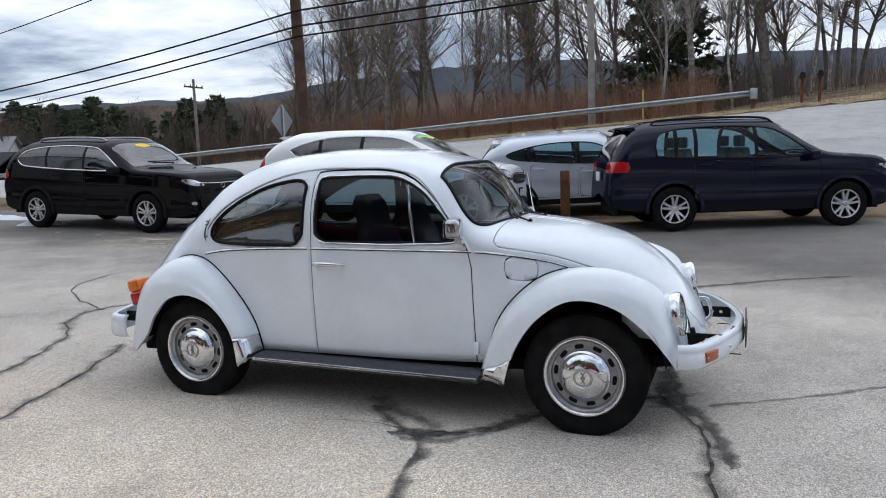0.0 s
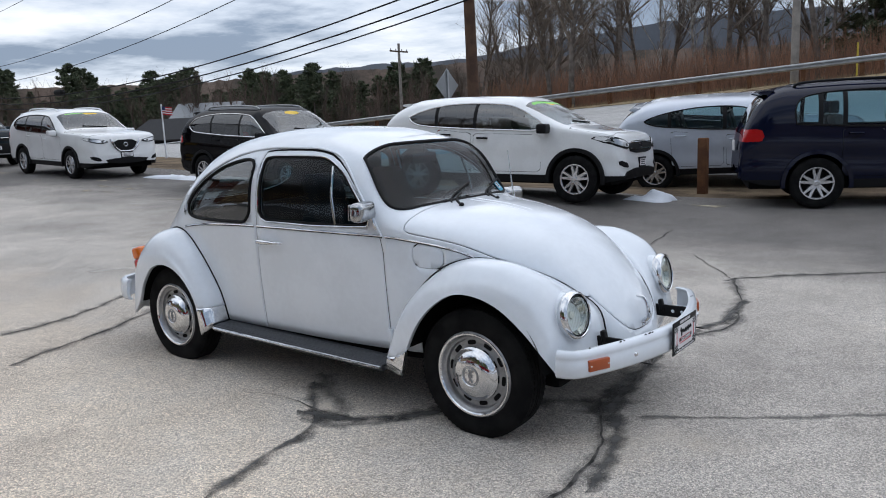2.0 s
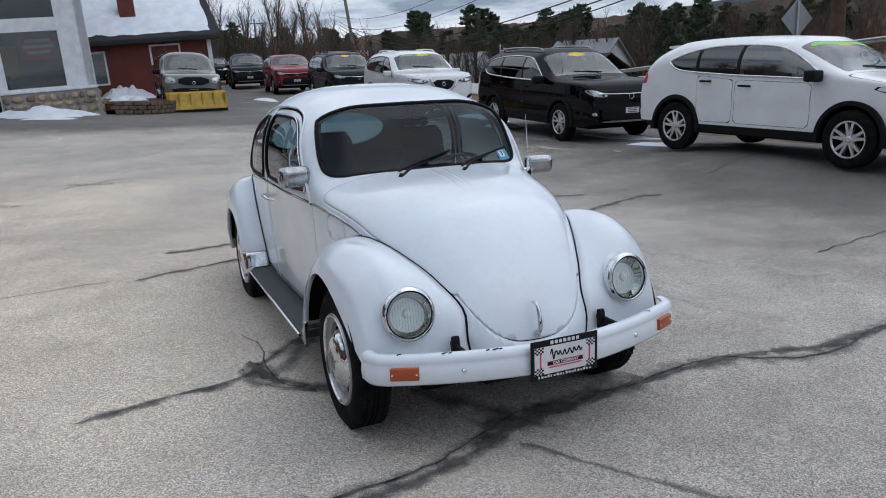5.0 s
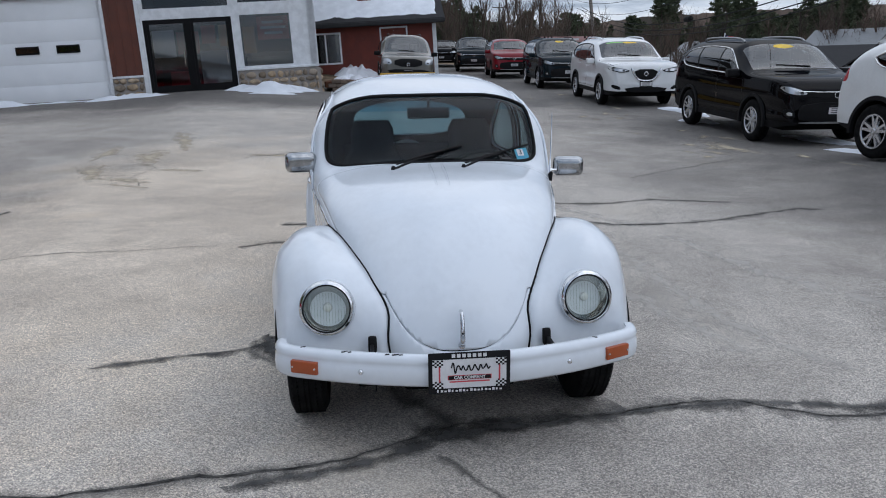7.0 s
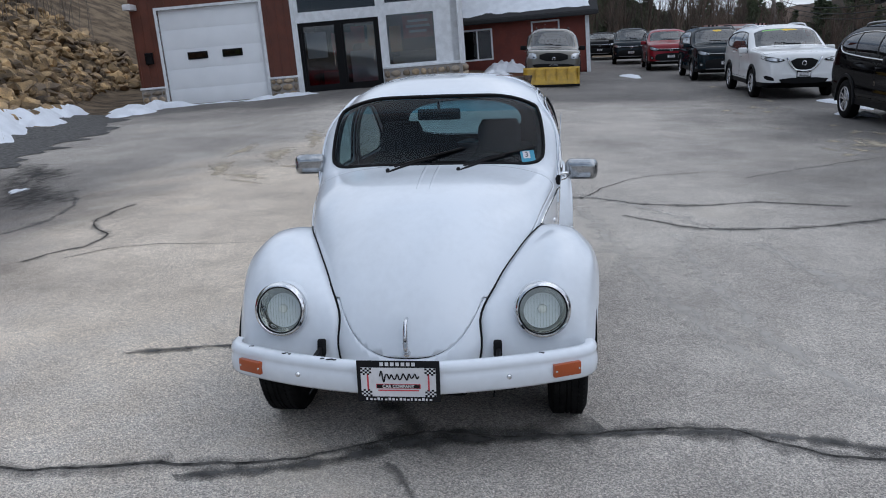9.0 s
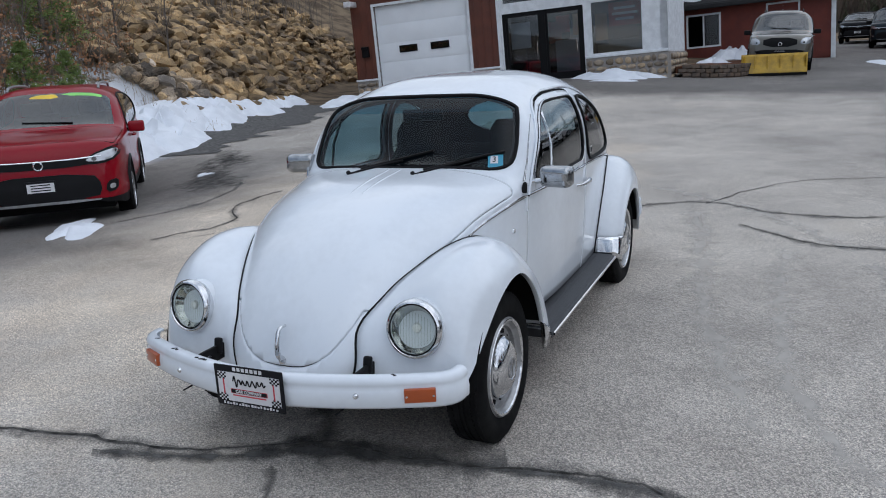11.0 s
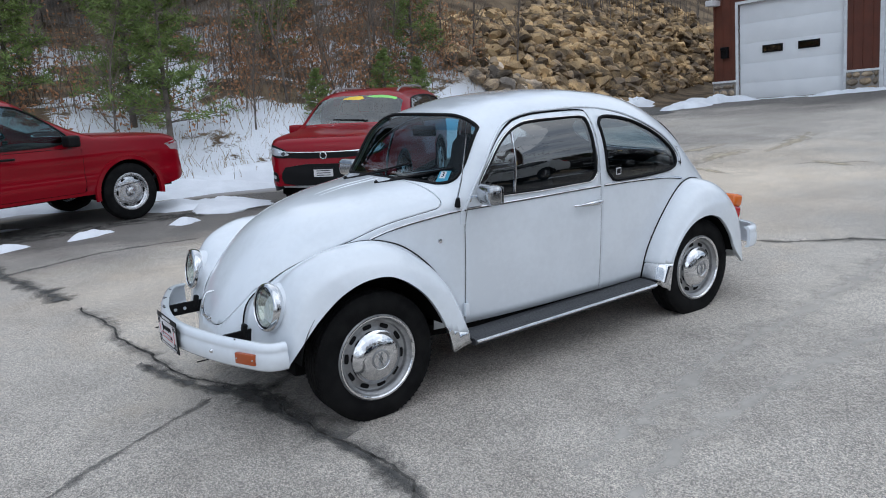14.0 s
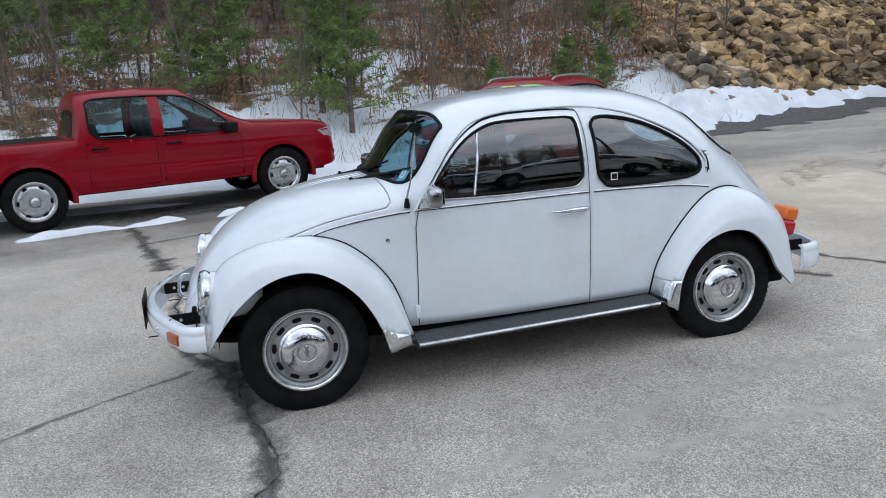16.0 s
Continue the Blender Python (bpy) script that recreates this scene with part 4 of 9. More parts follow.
def fender(a, b, c, d, n=44, m=24, full=0.13):
    """A wing: seam with the body, crest, bulge and wheel lip, each a line through its knots."""
    la, lb, lc, ld = (along(k, n) for k in (a, b, c, d))
    la = [Vector((p.x, b_skin(p.x, p.z) - 0.004, p.z)) for p in la]
    rows = []
    for i in range(n):
        lip = ld[i]
        back = lip + Vector((0, -0.02, 0)) + (ld[i] - lc[i]).normalized() * 0.004
        # fuller between crest and bulge, and upright where it meets the lip
        out = (lc[i] - lb[i]).cross(Vector((1, 0, 0))).normalized()
        out = out if out.z + out.y > 0 else -out
        mid_ = (lb[i] + lc[i]) / 2 + out * full * (lc[i] - lb[i]).length
        low_ = (lc[i] + lip) / 2 + Vector((0, 0.004, 0.004))
        sec = along([la[i], lb[i], mid_, lc[i], low_, lip], m)
        rows.append(sec + [back])
    return rows


def lines_tube(sheet_line, r, seg=6):
    return tube(sheet_line[:-1] if (sheet_line[0] - sheet_line[-1]).length < 1e-6 else sheet_line, r, seg, closed=(sheet_line[0] - sheet_line[-1]).length < 1e-6)


def vw_wheel(parent):
    """Tyre, slotted painted steel rim and domed chrome cap; the outer face looks to -y."""
    w = new("wheel")
    w.parent = parent
    R, r = 0.316, 0.198
    prof = [(r, 0.062), (r + 0.012, 0.072), (0.25, 0.082), (0.285, 0.080), (0.303, 0.070)]
    tread = [(R, 0.058), (R, 0.043), (R - 0.007, 0.042), (R - 0.007, 0.036), (R, 0.035), (R, 0.014), (R - 0.007, 0.013), (R - 0.007, 0.006), (R, 0.005)]
    half = prof + tread
    part("tyre", lathe([(q, -h) for q, h in half] + [(q, h) for q, h in reversed(half)], 72), "rubber", w, "worn black radial tyre", sharp=30)
    nib = []
    for k in range(72):
        for row, yy in ((0, 0.062), (1, -0.062)):
            a = 2 * math.pi * (k + 0.5 * row) / 72
            nib.append(moved(box(-0.004, 0.004, -0.016, 0.016, -0.006, 0.0044), Matrix.Rotation(-a, 4, "Y") @ Matrix.Translation((0, yy * 0.78, R - 0.004))))
    part("tyre_tread", join(*nib), "rubber", w, smooth=False)["kind"] = "stuff"
    rim = lathe([(r + 0.004, -0.060), (r + 0.012, -0.072), (r + 0.006, -0.080), (r - 0.006, -0.078), (r - 0.014, -0.062), (r - 0.020, -0.058), (r - 0.026, -0.056), (r - 0.031, -0.040), (r - 0.040, -0.036), (0.142, -0.037), (0.132, -0.042), (0.10, -0.04), (0.0, -0.04)], 72)
    part("rim", rim, "rim", w, "silver painted steel rim")
    part("rim_edge", lathe([(r + 0.008, -0.075), (r + 0.004, -0.0825), (r - 0.003, -0.0815), (r - 0.008, -0.0755)], 64), "chrome", w, "bright trim ring")
    for k in range(10):
        a = 2 * math.pi * (k + 0.3) / 10
        hole = along([(-0.017, 0, 0.0), (-0.015, 0, 0.008), (0.0, 0, 0.0095), (0.015, 0, 0.008), (0.017, 0, 0), (0.015, 0, -0.008), (0.0, 0, -0.0095), (-0.015, 0, -0.008)], 16, True)
        vf = [(p.x, -0.001, p.z) for p in hole] + [(p.x, 0.004, p.z) for p in hole], [tuple(range(16))] + [(i, (i + 1) % 16, 16 + (i + 1) % 16, 16 + i) for i in range(16)]
        part("vent_slot", moved(vf, Matrix.Rotation(-a, 4, "Y") @ Matrix.Translation((0, -0.0385, 0.1495)) @ Matrix.Diagonal((1.35, 1.0, 1.15, 1.0))), "seam", w, "dark ventilation slot")
    cap = [(0.130, -0.040), (0.133, -0.052), (0.131, -0.062), (0.122, -0.068), (0.118, -0.074), (0.106, -0.085), (0.086, -0.095), (0.064, -0.100), (0.050, -0.1015), (0.046, -0.098), (0.0, -0.0995)]
    part("hub_cap", lathe(cap, 64), "chrome", w, "domed chrome hub cap")
    ring = lathe([(0.044, -0.098), (0.043, -0.1025), (0.038, -0.1025), (0.037, -0.098)], 40)
    emblem = [ring] + [moved(box(-0.022, 0.022, -0.1022, -0.098, -0.003, 0.003), Matrix.Translation((0, 0, dz)) @ Matrix.Rotation(radians(rot), 4, "Y")) for dz, rot in ((0.012, 62), (0.012, -62), (-0.012, 62), (-0.012, -62))]
    part("cap_emblem", join(*emblem), "rim", w, "embossed round emblem on the cap")
    part("brake_drum", lathe([(0.0, 0.02), (0.13, 0.02), (0.13, -0.05), (0.0, -0.05)], 32), "under", w)
    return w


def build_beetle():
    car = thing("vintage_car", "white two-door vintage sedan with rounded fenders on asphalt", "car")
    body = beetle_body()
    glasses = []
    pane, body = body.cut(lambda v: np.where(v[:, 0] > 0.2, np.maximum(distance_to(SCREEN, v[:, 1], v[:, 2]), 0.392 - v[:, 0]), 1.0))
    screen_rims = pane.rims()
    band, pane = pane.cut(lambda v: 1.312 - v[:, 2])
    glasses.append(("windscreen", pane, "glass_clear"))
    back, body = body.cut(lambda v: np.where((v[:, 0] < -0.9) & (v[:, 3] > 0), np.maximum(distance_to(BACKLIGHT, v[:, 1], v[:, 2]), v[:, 0] + 1.0), 1.0))
    glasses.append(("rear_window", back, "glass_clear"))

    def hood_field(v):
        e1 = (v[:, 3] - 0.10) * 0.30
        e2 = v[:, 0] - (0.700 + 0.0 * v[:, 1])
        e3 = (v[:, 2] - 0.446 - np.minimum(8.0 * np.abs(v[:, 1]) ** 3, 0.20)) * 0.6
        k = 0.05
        sm = lambda a, b: np.minimum(a, b) - np.maximum(k - np.abs(a - b), 0) ** 2 / (4 * k)
        return -np.minimum(sm(e1, e2), e3)

    hood, body = gap(body, hood_field, 0.0022)
    part("hood", hood.mesh(), "white_paint", car, "long curved white front hood", thick=0.012)
    for line in hood.rims():
        inner = [p + Vector((-0.004, -0.007 * math.copysign(min(1.0, abs(p.y) / 0.2), p.y), -0.010)) for p in line]
        part("hood_channel", lines_tube(inner, 0.0045), "white_paint", car, "painted channel below the hood edge")
    for y0 in (-0.032, 0.032):
        ridge = [(x, y0 * (1 - 0.25 * (x - 0.74)), b_height(x, y0) - 0.0088) for x in np.linspace(0.735, 1.10, 24)]
        part("hood_crease", tube(ridge, [0.0125 - 0.0025 * abs(k - 6) / 17 for k in range(24)], 12), "white_paint", car, "pressed crease at the hood base")

    sides = []
    for s in (-1, 1):
        def door_field(v, s=s):
            return np.where((v[:, 1] * s > 0.30) & (v[:, 3] < 0.92), distance_to(DOOR, v[:, 0], v[:, 2]), 1.0)

        door, body = gap(body, door_field, 0.0028)
        rim_line = [Vector((x, s * (b_skin(x, z) - 0.010), z)) for x, z in chaikin(DOOR, 1) if z > 0.29]
        # dark strip set behind the door joint for the shade inside it
        part("door_gap_strip", tube(rim_line, 0.0085, 6), "seam", car, "dark strip behind the door gap")
        pane, door = door.cut(lambda v: distance_to(DOOR_GLASS, v[:, 0], v[:, 2]))
        quarter, body = body.cut(lambda v, s=s: np.where((v[:, 1] * s > 0.2) & (v[:, 3] > -0.1), distance_to(QUARTER, v[:, 0], v[:, 2]), 1.0))
        sides.append((s, door, pane, quarter))
    flap, body = gap(body, lambda v: np.where((v[:, 1] < -0.3) & (v[:, 3] < 0.05), distance_to(FLAP, v[:, 0], v[:, 2]), 1.0), 0.0016)
    for cx in (1.2, -1.2):
        _, body = body.cut(wheel_field(cx, 0.43 if cx > 0 else 0.39))
    part("body_shell", body.mesh(), "white_paint", car, "rounded white steel body", thick=0.010)
    part("fuel_flap", flap.mesh(), "white_paint", car, "square fuel filler flap", thick=0.006)

    # lining and floor
    def inward(vf):
        return [(x * 0.985 - 0.006, y * 0.955, 0.93 + (z - 0.93) * (0.965 if z > 0.93 else 0.98)) for x, y, z in vf[0]], vf[1]

    cab, _ = body.cut(lambda v: np.maximum(np.maximum(v[:, 0] - 0.70, -1.75 - v[:, 0]), 0.40 - v[:, 2]))
    part("cabin_lining", inward(cab.mesh()), "lining", car, "grey headliner and side trim, darkened for cabin shade")
    outline = [(x, -(B_WIDE(x) - 0.06)) for x in np.linspace(-1.9, 1.7, 24)] + [(x, B_WIDE(x) - 0.06) for x in np.linspace(1.7, -1.9, 24)]
    part("floor_pan", slab(outline, 0.27, 0.33), "under", car, "black floor pan")
    cowl = [(x, y, b_height(x, y) - 0.025) for x in (0.62, 0.75) for y in np.linspace(-0.5, 0.5, 12)]
    part("scuttle", grid([[(0.74, y, min(b_height(0.74, y) - 0.03, 1.03)) for y in np.linspace(-0.56, 0.56, 16)], [(0.70, y, 0.55) for y in np.linspace(-0.56, 0.56, 16)], [(0.70, y, 0.33) for y in np.linspace(-0.56, 0.56, 16)]]), "under", car)

    for s, door, pane, quarter in sides:
        d = part("door", door.mesh(), "white_paint", car, "closed white door with chrome trim", thick=0.012)
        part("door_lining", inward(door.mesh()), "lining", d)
        # window divider and seals
        zt = 1.285
        part("vent_window_post", tube([(0.275, s * (b_side(0.275, 0.975) + 0.002), 0.975), (0.25, s * (b_side(0.25, 1.13) + 0.002), 1.13), (0.225, s * (b_side(0.225, zt) + 0.001), zt)], 0.008, 8), "chrome", d, "chrome vent window post")
        g = part("side_window", pane.mesh(), "glass_tint" if s > 0 else "glass_clear", d, "side window glass")
        q = part("quarter_window", quarter.mesh(), "glass_tint", car, "rear quarter glass with rounded back")
        for line in pane.rims():
            c = sum(line, Vector()) / len(line)
            part("window_seal", lines_tube(offset_line(line, 0.002, c), 0.010), "seal", d)
            part("window_trim", lines_tube([p + Vector((0, s * 0.005, 0)) for p in offset_line(line, 0.011, c)], 0.0045), "chrome", d, "thin chrome window trim")
        for line in quarter.rims():
            c = sum(line, Vector()) / len(line)
            part("quarter_seal", lines_tube([p + Vector((0, s * 0.003, 0)) for p in offset_line(line, 0.003, c)], 0.0095), "seal", car, "thick black rubber window seal")
        # drip rail over the door and quarter window
        rail = [(0.585, 0.925), (0.53, 1.02), (0.44, 1.155), (0.36, 1.255), (0.24, 1.338), (0.08, 1.378), (-0.1, 1.386), (-0.36, 1.386), (-0.62, 1.345), (-0.85, 1.258), (-1.02, 1.165), (-1.13, 1.06), (-1.14, 1.0)]
        pts = along([(x, s * (b_side(x, z) + 0.006), z) for x, z in rail], 60)
        part("drip_rail", tube(pts, 0.0065, 8), "white_paint", car, "white roof drip rail")
        # solid dark bar below the rail, drawn for its shadow line
        part("drip_shadow_gap", tube([p + Vector((0, -s * 0.002, -0.008)) for p in pts], 0.0045, 6), "seam", car)
        # belt trim
        line = [(x, s * (B_WIDE(x) + 0.003), B_BELT(x) + 0.003) for x in np.linspace(-1.16, -0.40, 20)]
        part("belt_trim", tube(line, 0.0055, 8), "chrome", car, "thin bright belt trim")
        # thin dark bars below the trim, drawn for its shadow line
        part("trim_shadow_gap", tube([(x, y - s * 0.001, z - 0.0070) for x, y, z in line], 0.0024, 6), "seam", car)
        line = [(x, s * (B_WIDE(x) + 0.003), B_BELT(x) + 0.003) for x in np.linspace(-0.37, 0.575, 20)]
        part("belt_trim", tube(line, 0.0055, 8), "chrome", d, "thin bright belt trim")
        part("trim_shadow_gap", tube([(x, y - s * 0.001, z - 0.0070) for x, y, z in line], 0.0024, 6), "seam", d)
        line = [(x, s * (B_WIDE(x) + 0.003), B_BELT(x) + 0.001) for x in np.linspace(0.605, 1.10, 20)]
        part("belt_trim", tube(line, 0.0055, 8), "chrome", car, "thin bright belt trim")
        part("trim_shadow_gap", tube([(x, y - s * 0.001, z - 0.0070) for x, y, z in line], 0.0024, 6), "seam", car)
        # door handle, with a black disc behind it for its shadow
        yh = B_WIDE(-0.25) - 0.004
        h = part("door_handle", tube(along([(-0.355, s * (yh + 0.008), 0.850), (-0.335, s * (yh + 0.040), 0.852), (-0.26, s * (yh + 0.046), 0.852), (-0.19, s * (yh + 0.040), 0.850), (-0.155, s * (yh + 0.012), 0.848)], 20), [0.007 + 0.009 * math.sin(math.pi * min(1, (k + 2) / 17)) for k in range(20)], 10), "chrome", d, "chrome door handle")
        # flat black disc: the shadow of the handle in solid form
        part("handle_shadow", moved(lathe([(0.0, 0.0005), (0.030, 0.0005), (0.036, 0.0035), (0.040, 0.0)], 24), Matrix.Translation((-0.25, s * yh, 0.850)) @ Matrix.Diagonal((1.7, -s * 0.6, 0.42, 1)).to_4x4()), "black", d, "black disc behind the handle for its shadow")
        # hinges
        for z in (0.885, 0.395):
            part("hinge", box(0.585, 0.612, s * (B_WIDE(0.6) - 0.006) - 0.007, s * (B_WIDE(0.6) - 0.006) + 0.013 , z - 0.035, z + 0.035, 0.004), "white_paint", d, "exposed white door hinge")
        # mirror
        my, mz = (0.745, 1.005) if s > 0 else (0.685, 1.060)
        mir = part("door_mirror", moved(box(-0.050, 0.034, -0.082, 0.082, -0.052, 0.052, 0.040, 6), Matrix.Translation((0.525, s * my, mz)) @ Matrix.Rotation(radians(-12 * s), 4, "Z")), "mirror_shell", car, "chrome door mirror")
        part("mirror_glass", moved(box(-0.054, -0.050, -0.068, 0.068, -0.041, 0.041, 0.001), Matrix.Translation((0.525, s * my, mz)) @ Matrix.Rotation(radians(-12 * s), 4, "Z")), "reflector", mir)
        part("mirror_arm", tube(along([(0.55, s * (b_side(0.55, 0.96) - 0.005), 0.962), (0.545, s * 0.635, 0.985), (0.53, s * (my - 0.05), mz - 0.015)], 10), 0.009, 8), "chrome", mir, "chrome mirror arm")
        # crescent air vents behind the quarter window
        cres = along([(-1.125, 0, 1.105), (-1.16, 0, 1.05), (-1.165, 0, 1.0), (-1.145, 0, 0.965), (-1.15, 0, 1.0), (-1.145, 0, 1.05)], 30, True)
        vf = [(p.x, s * (b_side(p.x, p.z) + 0.004), p.z) for p in cres], [tuple(range(30))]
        vent = part("air_vent", join(vf, ([(x, y - s * 0.006, z) for x, y, z in vf[0]], vf[1])), "seam", car, "black crescent air vent")
        for k in range(6):
            z = 0.985 + k * 0.02
            part("vent_slat", tube([(-1.165, s * (b_side(-1.165, z) + 0.004), z), (-1.145, s * (b_side(-1.145, z) + 0.005), z + 0.002)], 0.003, 6), "black", vent)

        # front fender
        A = [(0.628, 0.612, 0.285), (0.728, 0.598, 0.57), (0.895, 0.565, 0.755), (1.06, 0.528, 0.828), (1.22, 0.487, 0.826), (1.38, 0.424, 0.772), (1.52, 0.364, 0.698), (1.655, 0.303, 0.575), (1.705, 0.29, 0.36)]
        Bq = [(0.638, 0.68, 0.285), (0.740, 0.645, 0.568), (0.908, 0.62, 0.745), (1.085, 0.598, 0.835), (1.27, 0.585, 0.848), (1.425, 0.562, 0.815), (1.555, 0.54, 0.740), (1.625, 0.52, 0.60), (1.668, 0.49, 0.37)]
        C = [(0.665, 0.748, 0.27), (0.775, 0.738, 0.525), (0.93, 0.730, 0.68), (1.10, 0.728, 0.768), (1.28, 0.730, 0.782), (1.42, 0.724, 0.748), (1.53, 0.706, 0.68), (1.605, 0.688, 0.555), (1.650, 0.655, 0.37)]
        D = [(0.79, 0.762, 0.245), (0.845, 0.766, 0.42), (0.95, 0.769, 0.58), (1.10, 0.770, 0.69), (1.24, 0.770, 0.708), (1.38, 0.767, 0.665), (1.50, 0.754, 0.57), (1.59, 0.732, 0.46), (1.648, 0.69, 0.365)]
        rows = fender(A, Bq, C, D)
        sh = Sheet([(p.x, p.y, p.z) for r in rows for p in r], grid(rows)[1])
        guard, wing = sh.cut(lambda v: np.maximum(v[:, 2] - 0.312 - 0.26 * (v[:, 0] - 0.64) - 2.2 * np.maximum(v[:, 0] - 0.73, 0) ** 2, v[:, 0] - 0.90))
        side = (lambda vf: vf) if s > 0 else flipped
        ff = part("front_fender", side(wing.mesh()), "white_paint", car, "bulging white front fender", thick=0.008)
        part("stone_guard", side(([(x, y + 0.003, z) for x, y, z in guard.mesh()[0]], guard.mesh()[1])), "chrome", ff, "chrome stone guard", thick=0.004)
        seam = [Vector((p.x, s * (b_skin(p.x, p.z) + 0.0015), p.z)) for p in along(A, 50)]
        part("fender_beading", tube(seam, 0.0048, 6), "seal", ff, "black rubber fender beading")
        # headlamp: pod, ring, reflector and lens, leaning back
        lean = Matrix.Translation((1.640, s * 0.527, 0.612)) @ Matrix.Rotation(radians(-9), 4, "Y") @ Matrix.Rotation(radians(4 * s), 4, "Z")
        part("lamp_pod", moved(lathe([(0.103, 0.004), (0.106, -0.02), (0.112, -0.07), (0.118, -0.13), (0.10, -0.22), (0.05, -0.27)], 40, "x"), lean), "white_paint", ff)
        hl = part("headlight", moved(lathe([(0.106, -0.020), (0.113, 0.0), (0.111, 0.014), (0.105, 0.025), (0.098, 0.028), (0.093, 0.022), (0.091, 0.008)], 48, "x"), lean), "chrome", ff, "round headlight with chrome ring")
        part("reflector", moved(lathe([(0.092, 0.008), (0.080, -0.008), (0.066, -0.026), (0.054, -0.042), (0.040, -0.055), (0.024, -0.064), (0.010, -0.068), (0.0, -0.0685)], 48, "x"), lean), "reflector", hl)
        part("bulb", moved(lathe([(0.0, -0.004), (0.016, -0.008), (0.020, -0.022), (0.016, -0.045), (0.010, -0.062)], 16, "x"), lean), "bulb_glass", hl, "frosted bulb")
        part("lens_gasket", moved(lathe([(0.0955, 0.020), (0.0945, 0.0245), (0.0915, 0.0245), (0.0905, 0.019)], 40, "x"), lean), "seal", hl)
        lens = part("lens", moved(lathe([(0.0925, 0.016), (0.078, 0.023), (0.055, 0.028), (0.028, 0.031), (0.0, 0.032)], 40, "x"), lean), "lens", hl, "ribbed clear lens")
        part("lens_ribs", moved(join(*[tube([(0.023 - 0.18 * y * y + 0.004, y, -math.sqrt(max(0.0, 0.0066 - y * y)) * 0.8), (0.030 - 1.6 * y * y + 0.001, y, 0), (0.023 - 0.18 * y * y + 0.004, y, math.sqrt(max(0.0, 0.0066 - y * y)) * 0.8)], 0.0010, 4) for y in np.linspace(-0.07, 0.07, 13)]), lean), "lens", hl)
        # rear fender
        A = [(-0.765, 0.61, 0.28), (-0.82, 0.622, 0.50), (-0.97, 0.617, 0.71), (-1.16, 0.605, 0.855), (-1.36, 0.555, 0.865), (-1.56, 0.495, 0.77), (-1.74, 0.42, 0.62), (-1.81, 0.37, 0.28)]
        Bq = [(-0.775, 0.71, 0.28), (-0.835, 0.705, 0.49), (-0.985, 0.695, 0.70), (-1.17, 0.68, 0.835), (-1.37, 0.655, 0.85), (-1.56, 0.62, 0.765), (-1.71, 0.575, 0.61), (-1.775, 0.55, 0.265)]
        C = [(-0.80, 0.768, 0.265), (-0.87, 0.768, 0.46), (-1.01, 0.768, 0.63), (-1.18, 0.768, 0.735), (-1.35, 0.768, 0.735), (-1.50, 0.757, 0.67), (-1.62, 0.735, 0.54), (-1.72, 0.70, 0.262)]
        D = [(-0.855, 0.778, 0.235), (-0.892, 0.782, 0.44), (-1.01, 0.785, 0.592), (-1.17, 0.785, 0.655), (-1.33, 0.785, 0.628), (-1.455, 0.778, 0.51), (-1.53, 0.768, 0.39), (-1.66, 0.74, 0.272)]
        rows = fender(A, Bq, C, D)
        sh = Sheet([(p.x, p.y, p.z) for r in rows for p in r], grid(rows)[1])
        guard, wing = sh.cut(lambda v: np.maximum(v[:, 2] - 0.405, -0.95 - v[:, 0]))
        rf = part("rear_fender", side(wing.mesh()), "white_paint", car, "bulging white rear fender", thick=0.008)
        part("stone_guard", side(([(x + 0.003, y + 0.003, z) for x, y, z in guard.mesh()[0]], guard.mesh()[1])), "chrome", rf, "chrome stone guard", thick=0.004)
        seam = [Vector((p.x, s * (b_skin(p.x, p.z) + 0.0015), p.z)) for p in along(A, 50)]
        part("fender_beading", tube(seam, 0.0048, 6), "seal", rf, "black rubber fender beading")
        tl = part("tail_lamp", moved(box(-0.045, 0.05, -0.07, 0.07, 0.0, 0.085, 0.03, 4), Matrix.Translation((-1.700, s * 0.60, 0.635)) @ Matrix.Rotation(radians(-14), 4, "Y")), "amber", rf, "amber and red tail lamp")
        part("red_lens", moved(box(-0.047, 0.05, -0.072, 0.072, -0.085, 0.005, 0.03, 4), Matrix.Translation((-1.700, s * 0.60, 0.635)) @ Matrix.Rotation(radians(-14), 4, "Y")), "red_lens", tl)
        # running board
        rb = []
        for x in np.linspace(-0.76, 0.645, 10):
            z = 0.280 - 0.018 * x
            rb.append([(x, s * 0.60, z + 0.012), (x, s * 0.70, z + 0.010), (x, s * 0.745, z + 0.004), (x, s * 0.752, z - 0.012), (x, s * 0.742, z - 0.03), (x, s * 0.60, z - 0.03)])
        v, f = grid(rb, True)
        board = part("running_board", (v, f + [tuple(range(6)), tuple(range(54, 60))]), "running_rubber", car, "running board with black ribbed rubber")
        part("board_trim", tube([(x, s * 0.754, 0.272 - 0.018 * x) for x in np.linspace(-0.755, 0.64, 12)], 0.0085, 8), "chrome", board, "bright edge trim")
        for k in range(7):
            part("tread_rib", tube([(x, s * (0.645 + 0.014 * k), 0.291 - 0.0008 * k - 0.018 * x) for x in np.linspace(-0.75, 0.635, 6)], 0.003, 6), "running_rubber", board)
        # dark wheel housings
        for cx in (1.2, -1.2):
            rows = [[(cx + (0.405 if cx > 0 else 0.342) * math.cos(a), s * y, 0.33 + (0.405 if cx > 0 else 0.342) * math.sin(a)) for a in np.linspace(0.12, math.pi - 0.12, 30)] for y in (0.36, 0.50, 0.62, 0.745)]
